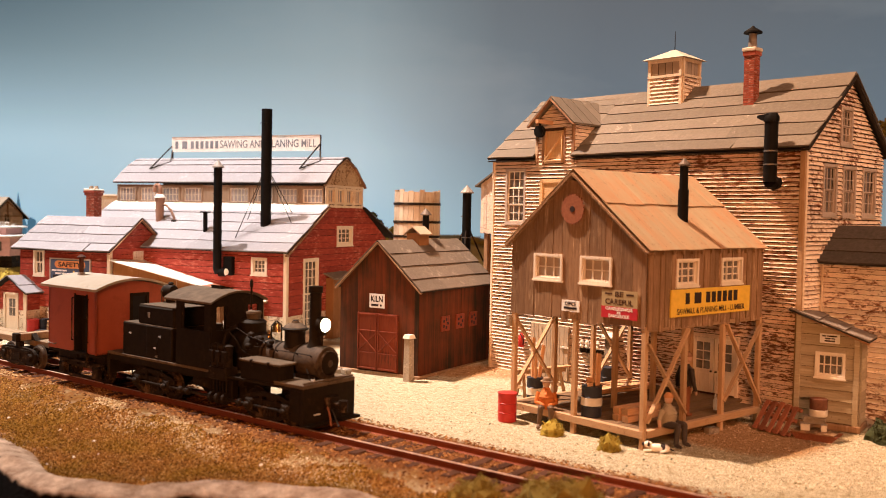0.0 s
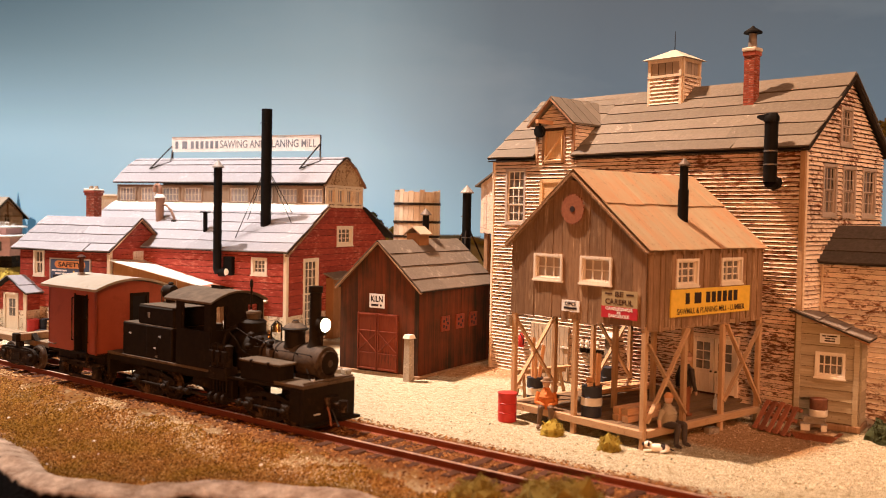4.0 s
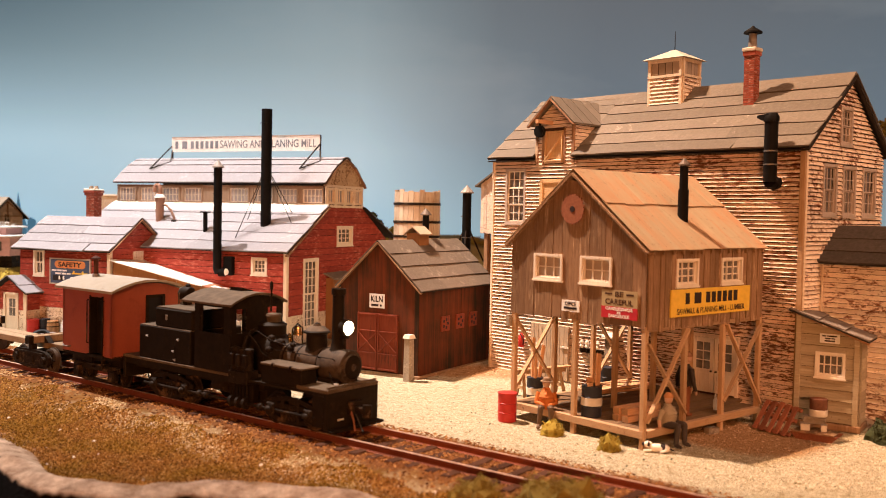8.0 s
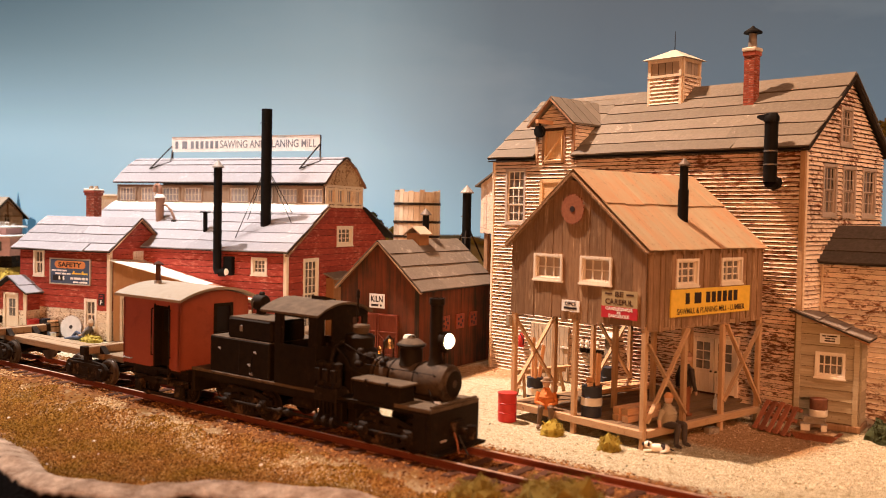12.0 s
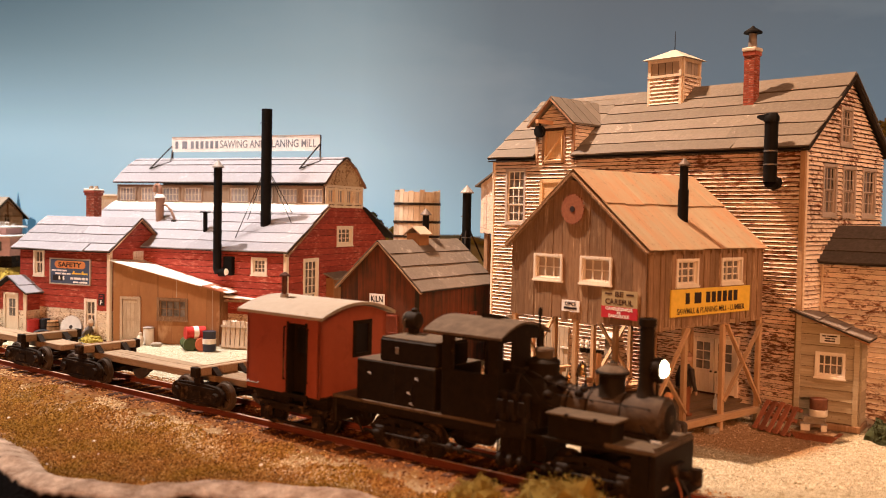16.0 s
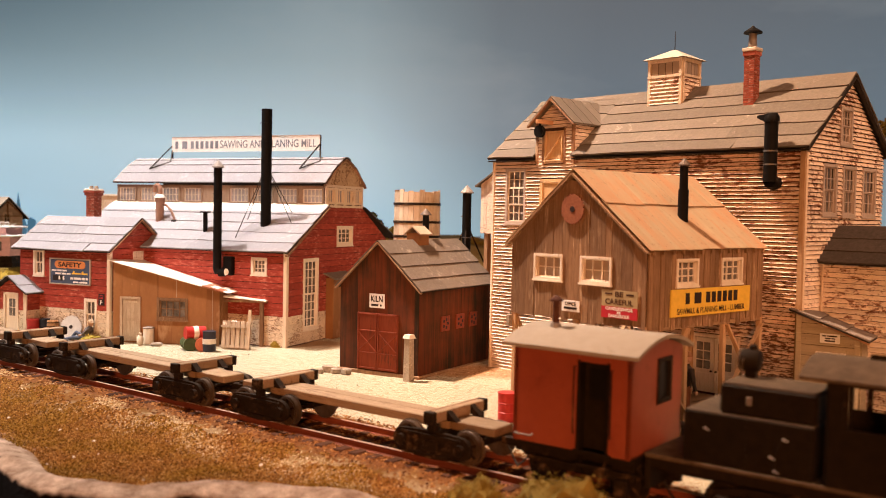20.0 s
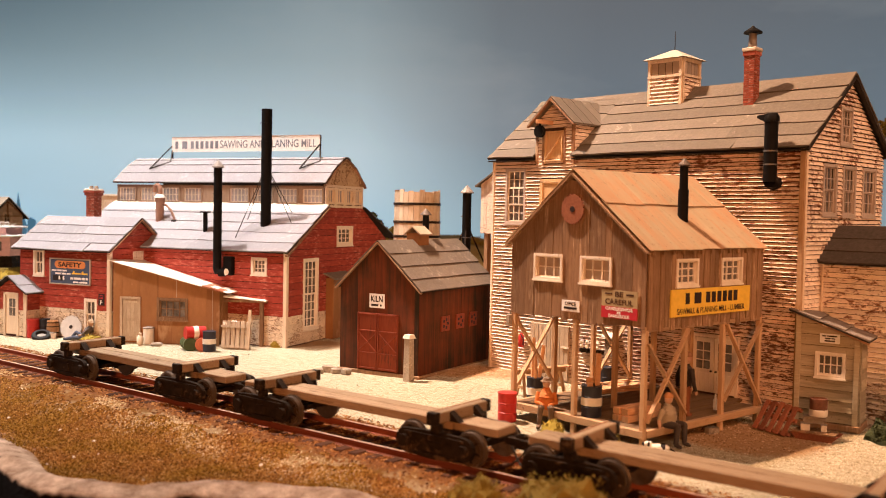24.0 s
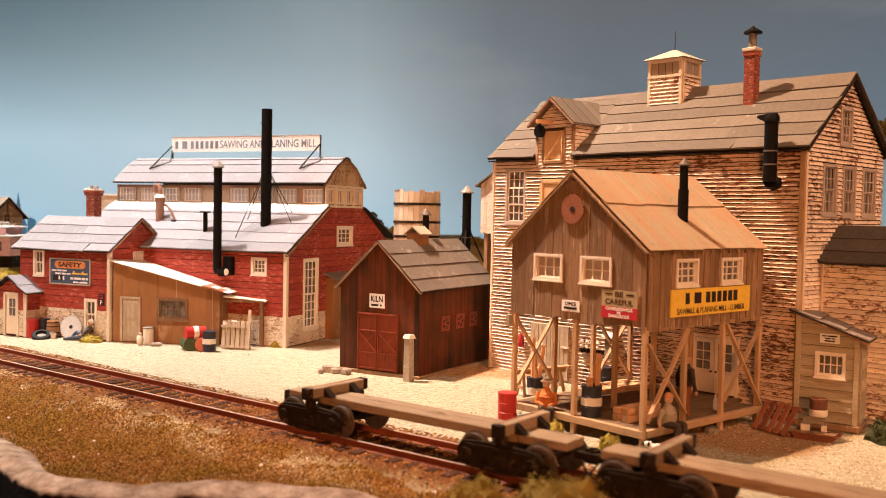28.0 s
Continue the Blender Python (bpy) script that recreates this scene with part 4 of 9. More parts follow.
            part("louvre", hexa(B(), [at(0.1, z, 0.07), at(w.len - 0.1, z, 0.07), at(w.len - 0.1, z, -0.04), at(0.1, z, -0.04), at(0.1, z + 0.15, 0.01), at(w.len - 0.1, z + 0.15, 0.01), at(w.len - 0.1, z + 0.15, -0.04), at(0.1, z + 0.15, -0.04)]), m_chipped_clap, cu)
        part("sill", w.slab(B(), 0, 12.06, w.len, 12.16, -0.03, 0.08), m_cream_trim, cu)
        part("lintel", w.slab(B(), 0, 12.66, w.len, 12.82, -0.03, 0.05), m_cream_trim, cu)
        for i in range(4):
            u = 0.14 + i * (w.len - 0.28) / 4
            part("pane", w.slab(B(), u + 0.02, 12.16, u + (w.len - 0.28) / 4 - 0.02, 12.66, -0.04, 0.0), m_curtain, cu)
        for u in (0.0, w.len - 0.12):
            part("corner_post", w.slab(B(), u, 10.8, u + 0.12, 12.82, -0.04, 0.06), m_cream_trim, cu)
    part("cupola_roof", hexa(B(), [(cx - hw - 0.2, cy - hd - 0.2, 12.8), (cx + hw + 0.2, cy - hd - 0.2, 12.8), (cx + hw + 0.2, cy + hd + 0.2, 12.8), (cx - hw - 0.2, cy + hd + 0.2, 12.8), (cx - 0.05, cy - 0.05, 13.25), (cx + 0.05, cy - 0.05, 13.25), (cx + 0.05, cy + 0.05, 13.25), (cx - 0.05, cy + 0.05, 13.25)]), m_pale_tin, cu, "pale tin hipped roof")
    part("lightning_rod", tube(B(), (cx, cy, 13.2), (cx, cy, 14.0), 0.022, 0.01, 6), m_wire, cu)
    # hoist dormer
    d0, d1, zc, zp = -11.5, -9.55, 10.3, 11.15
    dw = Wall((d0, -0.03), (d1, -0.03), [(8.55, 0, d1 - d0), (zc, 0, d1 - d0), (zp, (d1 - d0) / 2 - 0.01, (d1 - d0) / 2 + 0.01)], 0.15)
    dw.holes.append((0.4, 8.62, 1.46, 9.95))
    dm = dw.core("dormer", m_white_core, t, "clapboard hoist dormer")
    dw.clad(0.15, m_clean_clap, 8.55, zp - 0.1, 0.06, open_lap=0.03)
    sw = Wall((d1, -0.03), (d1, 2.0), [(8.9, 0, 0.5), (zc, 0, 1.95)], 0.1)
    sw.core("dormer_cheek", m_white_core, dm)
    sw.clad(0.15, m_clean_clap, 8.95, zc, 0.05, open_lap=0.03)
    dd = part("hatch", dw.slab(B(), 0.42, 8.64, 1.44, 9.93, -0.06, 0.0), m_yellow_door, dm, "golden hatch with a diagonal brace")
    for a, b in (((0.42, 8.7), (1.44, 8.7)), ((0.42, 9.87), (1.44, 9.87)), ((0.49, 8.64), (0.49, 9.93)), ((1.37, 8.64), (1.37, 9.93)), ((0.5, 8.75), (1.36, 9.82))):
        part("brace", bar(B(), dw.at(*a, 0.03), dw.at(*b, 0.03), 0.05, 0.13, dw.n), m_yellow_door, dd)
    for u in (0.34, 1.46):
        part("casing", dw.slab(B(), u, 8.55, u + 0.08, 10.0, 0, 0.08), m_brown_trim, dm)
    for u in (-0.02, 1.87):
        part("corner_board", dw.slab(B(), u, 8.6, u + 0.12, zc, -0.02, 0.08), m_brown_trim, dm)
    mid = (d0 + d1) / 2
    for x0 in (d0 - 0.25, d1 + 0.25):
        n = 5
        for i in range(n):
            ya, yb = -0.4 + i * 3.2 / n, -0.4 + (i + 1) * 3.2 / n
            part("roof_panel", hexa(B(), [(x0, ya, zc - 0.16), (x0, yb - 0.05, zc - 0.16), (mid, yb - 0.05, zp + 0.1), (mid, ya, zp + 0.1), (x0, ya, zc - 0.1), (x0, yb - 0.05, zc - 0.1), (mid, yb - 0.05, zp + 0.17), (mid, ya, zp + 0.17)]), m_tar_brown, dm)
    for x0 in (d0 - 0.22, d1 + 0.22):
        part("rake_board", bar(B(), (x0, -0.38, zc - 0.2), (mid, -0.38, zp + 0.04), 0.05, 0.16, (0, 1, 0)), m_brown_trim, dm)
    part("hoist_beam", bar(B(), (mid - 0.2, 0.1, 10.25), (mid - 0.2, -1.0, 10.25), 0.14, 0.16), m_lumber, dm, "projecting hoist beam")
    pl = part("pulley", lathe(B(), [(0.1, -0.1), (0.24, -0.09), (0.2, 0), (0.24, 0.09), (0.1, 0.1)], (mid - 0.2, -0.8, 9.85), 14, "y"), m_black_iron, dm, "black iron pulley", True)
    part("pulley_hook", tube(B(), (mid - 0.2, -0.8, 10.2), (mid - 0.2, -0.8, 9.9), 0.05), m_black_iron, pl)
    # flue pipe on the front wall
    px = -0.93
    pp = part("stove_pipe", tube(B(), (px, -0.5, 7.7), (px, -0.5, 9.75), 0.22, n=18), m_black_iron, t, "black stove pipe with elbow", True)
    part("elbow", pipe(B(), [(px, 0.05, 7.7), (px, -0.3, 7.65), (px, -0.5, 7.72)], 0.22, 16), m_black_iron, pp, "", True)
    part("hood", lathe(B(), [(0.25, 9.7), (0.25, 9.86), (0.18, 9.98), (0.04, 10.02)], (px, -0.5, 0), 16), m_black_iron, pp, "", True)
    part("lip", hexa(B(), [(px - 0.46, -0.62, 9.84), (px, -0.72, 9.62), (px, -0.3, 9.62), (px - 0.46, -0.38, 9.84), (px - 0.46, -0.62, 9.92), (px, -0.72, 9.96), (px, -0.3, 9.96), (px - 0.46, -0.38, 9.92)]), m_black_iron, pp)
    for z in (8.25, 8.7):
        part("band", tube(B(), (px, -0.5, z), (px, -0.5, z + 0.05), 0.235, n=18), m_band, pp)
    # boxed bay on posts at the far gable
    ba = part("bay", box(B(), (-16.6, 2.05, 5.6), (-13.9, 4.1, 7.8)), m_white_core, t, "whitewashed plank bay on posts")
    bw = Wall((-16.6, 2.0), (-13.9, 2.0), [(5.55, 0, 2.7), (7.9, 0, 2.7), (9.4, 2.65, 2.7)], 0.1)
    bw.core("bay_front", m_cream_trim, ba)
    bw.planks(0.17, m_clean_clap, 5.55, 7.9, top=lambda u: 7.9 + 1.5 * u / 2.7, name="bay_plank")
    part("bay_roof", hexa(B(), [(-16.85, 1.8, 7.72), (-13.9, 1.8, 9.36), (-13.9, 4.3, 9.36), (-16.85, 4.3, 7.72), (-16.85, 1.8, 7.8), (-13.9, 1.8, 9.44), (-13.9, 4.3, 9.44), (-16.85, 4.3, 7.8)]), m_tar_brown, ba)
    for x, y in ((-16.3, 2.15), (-16.4, 4.0)):
        part("bay_post", box(B(), (x - 0.11, y - 0.11, -0.4), (x + 0.11, y + 0.11, 5.6)), m_grey_board, ba)
    # lower annex on the gable side
    y1 = 1.47
    an = Wall((0.02, y1), (4.4, y1), rectangle(4.4, G, 5.05), 0.15)
    ax = an.core("annex_wall", m_white_core, t, "lower clapboard annex")
    an.clad(0.17, m_chipped_clap, G, 5.05, 0.06, open_lap=0.03)
    part("annex_corner", box(B(), (0.1, y1 - 0.1, G), (0.15, y1 + 0.02, 5.05)), m_cream_trim, ax)
    # shade on the annex roof is put into this darker tar tone
    roof_strips(ax, (-0.1, y1 - 0.3, 5.02), (4.5, y1 - 0.3, 5.02), Vector((0, 1.6, 1.25)), 3, m_tar_dark, 0.04, 0.03)
    UNIT[0] = 1.0


white_mill()


def lean_shed():
    """Small grey-green shed at the mill's near corner."""
    t = thing("tool_shed", 12.67, 27.82, 0, -34.0, "small grey-tan clapboard shed with a sloping tin roof", "shed")
    w, d = 1.85, 1.7
    fr = Wall((-w, 0), (0, 0), [(0.22, 0, w), (2.95, 0, w), (3.62, 0, 0.05)], 0.1)
    rt = Wall((0, 0), (0, d), rectangle(d, 0.22, 2.95), 0.1)
    fr.window(t, 0.58, 1.62, 1.46, 2.4, 4, 2, m_white_trim, frame=0.075, label="white four-light shed window")
    fr.core("wall_front", m_white_core, t)
    rt.core("wall_side", m_white_core, t)
    Wall((0, d), (-w, d), [(0.22, 0, w), (2.95, 0, w), (3.62, w - 0.05, w)], 0.1).core("wall_back", m_green_grey, t)
    Wall((-w, d), (-w, 0), rectangle(d, 0.22, 3.62), 0.1).core("wall_side", m_green_grey, t)
    fr.clad(0.335, m_green_grey, 0.25, 3.55, 0.055, open_lap=0.03)
    rt.clad(0.335, m_green_grey, 0.25, 2.92, 0.055, open_lap=0.03)
    for x in (-w - 0.02, -0.16):
        part("corner_board", box(B(), (x, -0.07, 0.2), (x + 0.16, 0.0, 3.5 if x < -1 else 2.92), 0.01), m_green_grey, t)
    part("corner_board", box(B(), (0.0, 0.0, 0.2), (0.06, 0.14, 2.92), 0.01), m_green_grey, t)
    roof_strips(t, (0.3, -0.25, 2.84), (0.3, d + 0.2, 2.84), Vector((-w - 0.5, 0, 0.83)), 3, m_shed_roof, 0.03, 0.02, "grey sheet roof sloping to one side")
    part("rafter", bar(B(), (0.28, -0.16, 2.76), (-w - 0.15, -0.16, 3.62), 0.06, 0.12, (0, 1, 0)), m_brown_trim, t)
    part("sill_beam", box(B(), (-w - 0.08, -0.12, 0.02), (0.1, d, 0.22), 0.02), m_grey_board, t)
    sg = part("notice", fr.slab(B(), 0.7, 2.68, 1.28, 2.97, 0.05, 0.07), m_sign_white, t, "small white notice")
    bars([(-0.17, 0.07, 0.1, 0.045), (0.06, 0.07, 0.3, 0.045), (-0.06, -0.005, 0.16, 0.04), (0.1, -0.005, 0.1, 0.04), (0, -0.08, 0.3, 0.045)], m_ink, sg, on_wall(fr, 0.99, 2.83, 0.07))


lean_shed()


# ---- the raised office and its loading platform ----
def office():
    t = thing("raised_office", 5.62, 25.34, 0, 40.77, "brown plank office cabin on pine posts with rusty roof", "cabin")
    Lw, Wd, z0, Ev, Pk = 5.92, 5.21, 3.41, 5.6, 7.68
    top = lambda u: Ev - 0.06 + (Pk - Ev) * (1 - abs(u - Wd / 2 + 0.07) / (Wd / 2))
    fr = Wall((0, Wd), (0, 0), gable(Wd, z0, Ev, Pk - 0.1), 0.12)
    rt = Wall((0, 0), (Lw, 0), rectangle(Lw, z0, Ev), 0.12)
    bk = Wall((Lw, 0), (Lw, Wd), gable(Wd, z0, Ev, Pk), 0.12)
    lf = Wall((Lw, Wd), (0, Wd), rectangle(Lw, z0, Ev), 0.12)
    uy = lambda y: Wd - y
    for a, b in ((4.22, 3.06), (2.36, 1.19)):
        fr.window(t, uy(a), 4.48, uy(b), 5.27, 3, 2, m_white_trim, frame=0.075, label="white six-light window", glass=m_curtain)
    for a, b in ((1.27, 2.35), (3.54, 4.68)):
        rt.window(t, a, 4.48, b, 5.27, 3, 3, m_white_trim, frame=0.075, label="white nine-light window")
    fr.core("wall_front", m_white_core, t)
    rt.core("wall_side", m_white_core, t)
    bk.core("wall_back", m_grey_board, t)
    lf.core("wall_far", m_grey_board, t)
    fr.planks(0.34, m_grey_board, z0, Pk, 0.045, ragged=0.14, top=top, gap=0.012)
    rt.planks(0.27, m_grey_board, z0, Ev, 0.06, ragged=0.2, gap=0.03)
    part("floor_slab", box(B(), (0.02, 0.02, z0 - 0.02), (Lw, Wd, z0 + 0.08)), m_deck, t)
    # rusty roof: two courses of sheets a side
    xa, xb, e, yr = -0.1, 5.95, 0.11, 2.68
    for sy in (1, -1):
        y_e, y_r = (-e, yr) if sy > 0 else (Wd + 0.22, yr)
        z_e, z_r = 5.56, 7.79
        base = part("roof", hexa(B(), [(xa + 0.07, y_e, z_e - 0.05), (xb, y_e, z_e - 0.05), (xb, y_r, z_r - 0.05), (xa + 0.07, y_r, z_r - 0.05), (xa + 0.07, y_e, z_e), (xb, y_e, z_e), (xb, y_r, z_r), (xa + 0.07, y_r, z_r)]), m_deck, t, "rust-orange sheet roof in two courses")
        # sheets lie edge to edge; the upper course laps the lower
        edges = [xa - 0.02 + (xb - xa + 0.04) * (i + (random.uniform(-0.12, 0.12) if 0 < i < 7 else 0)) / 7 for i in range(8)]
        for c in range(2):
            for a, b in zip(edges, edges[1:]):
                t0, t1 = (-0.02 + random.uniform(-0.014, 0.012), 0.6) if c == 0 else (0.545 + random.uniform(-0.014, 0.012), 1.0)
                lift = 0.012 + 0.03 * c + random.uniform(0, 0.004)
                bm, m = B(), 4
                r0, r1 = [], []
                for k in range(m + 1):
                    x = a + (b - a) * k / m
                    h = lift + random.uniform(0, 0.003)
                    for row, f, q in ((r0, t0, h + 0.012), (r1, t1, h)):
                        y, z = y_e + (y_r - y_e) * f, z_e + (z_r - z_e) * f
                        row.append((bm.verts.new((x, y, z + q)), bm.verts.new((x, y, z + q - 0.022))))
                for k in range(m):
                    bm.faces.new((r0[k][0], r0[k + 1][0], r1[k + 1][0], r1[k][0]))
                    bm.faces.new((r0[k + 1][1], r0[k][1], r1[k][1], r1[k + 1][1]))
                    bm.faces.new((r0[k][1], r0[k + 1][1], r0[k + 1][0], r0[k][0]))
                for k in (0, m):
                    bm.faces.new((r0[k][0], r0[k][1], r1[k][1], r1[k][0]))
                part("roof_sheet", bm, m_rust, base)
        part("rake_board", bar(B(), (xa + 0.035, y_e + 0.03 * sy, z_e - 0.115), (xa + 0.035, y_r, z_r - 0.115), 0.06, 0.25, (1, 0, 0)), m_grey_board, t, "weathered rake board")
    for i in range(13):
        x = 0.08 + i * 0.47
        part("rafter_tail", box(B(), (x, -0.13, Ev - 0.2), (x + 0.09, -0.02, Ev - 0.06)), m_grey_board, t)
    # stove pipe
    p = part("stove_pipe", tube(B(), (2.95, 0.95, 6.1), (2.95, 0.95, 8.0), 0.13, n=16), m_black_iron, t, "black stove pipe with cone cap", True)
    part("sleeve", tube(B(), (2.95, 0.95, 6.2), (2.95, 0.95, 7.3), 0.16, n=16), m_black_iron, p)
    part("cap", conical_cap(B(), (2.95, 0.95, 8.02), 0.19, 0.22), m_tin_dark, p)
    # rusted saw blade on the gable
    teeth = []
    for i in range(48):
        r = 0.47 if i % 2 == 0 else 0.41
        teeth.append((-0.125, 2.66 + r * math.cos(2 * math.pi * i / 48), 6.63 + r * math.sin(2 * math.pi * i / 48)))
    sb = part("saw_blade", prism(B(), teeth, (0.03, 0, 0)), m_rust_saw, t, "rusted circular saw blade hung on the gable")
    part("arbor_hole", lathe(B(), [(0.09, -0.03), (0.09, 0.0)], (-0.11, 2.66, 6.63), 12, "x"), m_ink, sb)
    # signs
    sg = part("sign_yellow", rt.slab(B(), 0.98, 3.62, 5.06, 4.4, 0.07, 0.11), m_sign_yellow, t, "yellow painted company sign with dark lettering")
    bars([(-1.25, 0.13, 0.2, 0.32), (-0.74, 0.13, 0.34, 0.32)] + [(-0.22 + 0.29 * i, 0.13, 0.21, 0.32) for i in range(6)], m_ink, sg, on_wall(rt, 3.02, 4.0, 0.112))
    letters("SAWMILL & PLANING MILL - LUMBER", 3.5, 0.17, m_ink, sg, on_wall(rt, 3.02, 3.77, 0.115), bold=0.012)
    sg = part("sign_careful", fr.slab(B(), uy(1.5), 3.89, uy(0.24), 4.36, 0.06, 0.09), m_sign_tan, t, "tan and red safety sign")
    part("red_field", fr.slab(B(), uy(1.5), 3.56, uy(0.24), 3.89, 0.06, 0.092), m_sign_red, sg)
    letters("BE", 0.28, 0.15, m_white_core, sg, on_wall(fr, uy(0.87), 4.25, 0.094), bold=0.02)
    letters("CAREFUL", 0.98, 0.16, m_white_core, sg, on_wall(fr, uy(0.87), 4.03, 0.094), bold=0.02)
    bars([(-0.38, 0, 0.26, 0.05), (0.38, 0, 0.26, 0.05)], m_white_core, sg, on_wall(fr, uy(0.87), 4.25, 0.092))
    letters("CARELESSNESS", 0.95, 0.09, m_sign_white, sg, on_wall(fr, uy(0.87), 3.83, 0.096), bold=0.02)
    letters("IS", 0.12, 0.07, m_sign_white, sg, on_wall(fr, uy(0.87), 3.73, 0.096), bold=0.02)
    letters("DANGEROUS", 0.72, 0.09, m_sign_white, sg, on_wall(fr, uy(0.87), 3.63, 0.096), bold=0.02)
    sg = part("sign_office", fr.slab(B(), uy(3.02), 3.6, uy(2.34), 3.93, 0.06, 0.085), m_sign_white, t, "white office sign")
    letters("OFFICE", 0.42, 0.11, m_ink, sg, on_wall(fr, uy(2.68), 3.83, 0.088), bold=0.02)
    bars([(0, -0.07, 0.5, 0.07)], m_ink, sg, on_wall(fr, uy(2.68), 3.77, 0.087))
    # posts, beams, braces
    px, py = (0.05, 1.92, 3.88, 5.92), (0.05, 2.56, 5.08)
    for x in px:
        for y in py:
            part("post", box(B(), (x - 0.075, y - 0.075, -0.03), (x + 0.075, y + 0.075, z0), 0.012), m_post_wood, t)
    for y in py:
        part("beam", box(B(), (-0.02, y - 0.07, z0 - 0.15), (Lw + 0.02, y + 0.1, z0 - 0.02), 0.012), m_beam_wood, t)
    for a, b in (((0.05, 5.08, 0.9), (1.92, 5.08, 3.2)), ((1.92, 5.08, 0.9), (0.05, 5.08, 3.2)),
                 ((0.05, -0.08, 0.75), (1.92, -0.08, 3.25)), ((1.92, -0.04, 0.8), (0.05, -0.04, 2.95)),
                 ((3.88, -0.08, 3.25), (5.92, -0.08, 0.6)), ((5.92, -0.04, 3.15), (3.88, -0.04, 0.9)),
                 ((3.88, 5.08, 3.1), (5.92, 5.08, 0.75)), ((5.92, 5.04, 3.0), (3.88, 5.04, 0.75))):
        part("brace", bar(B(), a, b, 0.06, 0.13, (0, 1, 0)), m_post_wood, t)
    mb = part("meter_box", box(B(), (-0.13, 5.16, 2.9), (0.13, 5.34, 3.28), 0.02), m_concrete, t, "small grey meter box on the corner post")
    part("conduit", tube(B(), (0.0, 5.25, 3.28), (0.0, 5.25, 3.41), 0.03, n=8), m_tin, mb)
    # platform
    pf = thing("loading_platform", 5.62, 25.34, 0, 40.77, "low brown plank loading platform under the office", "platform")
    zt = 0.5
    n = 26
    for i in range(n):
        y0, y1 = 0.1 + i * 5.02 / n, 0.1 + (i + 1) * 5.02 / n
        x1 = 6.0 if i < 4 else 6.55
        part("deck_plank", box(B(), (0.12, y0 + 0.008, zt - 0.07), (x1, y1 - 0.008, zt + random.uniform(-0.008, 0.008))), m_deck, pf)
    for a, b in (((-0.06, -0.02, zt - 0.2), (0.12, 5.15, zt + 0.01)), ((0.12, -0.06, zt - 0.2), (6.05, 0.1, zt + 0.01)), ((0.12, 5.12, zt - 0.2), (6.05, 5.28, zt + 0.01)), ((0.12, 2.48, zt - 0.22), (6.0, 2.64, zt - 0.08)), ((5.85, 0.1, zt - 0.22), (6.02, 5.1, zt - 0.08))):
        part("rim_beam", box(B(), a, b, 0.012), m_beam_wood, pf)


office()


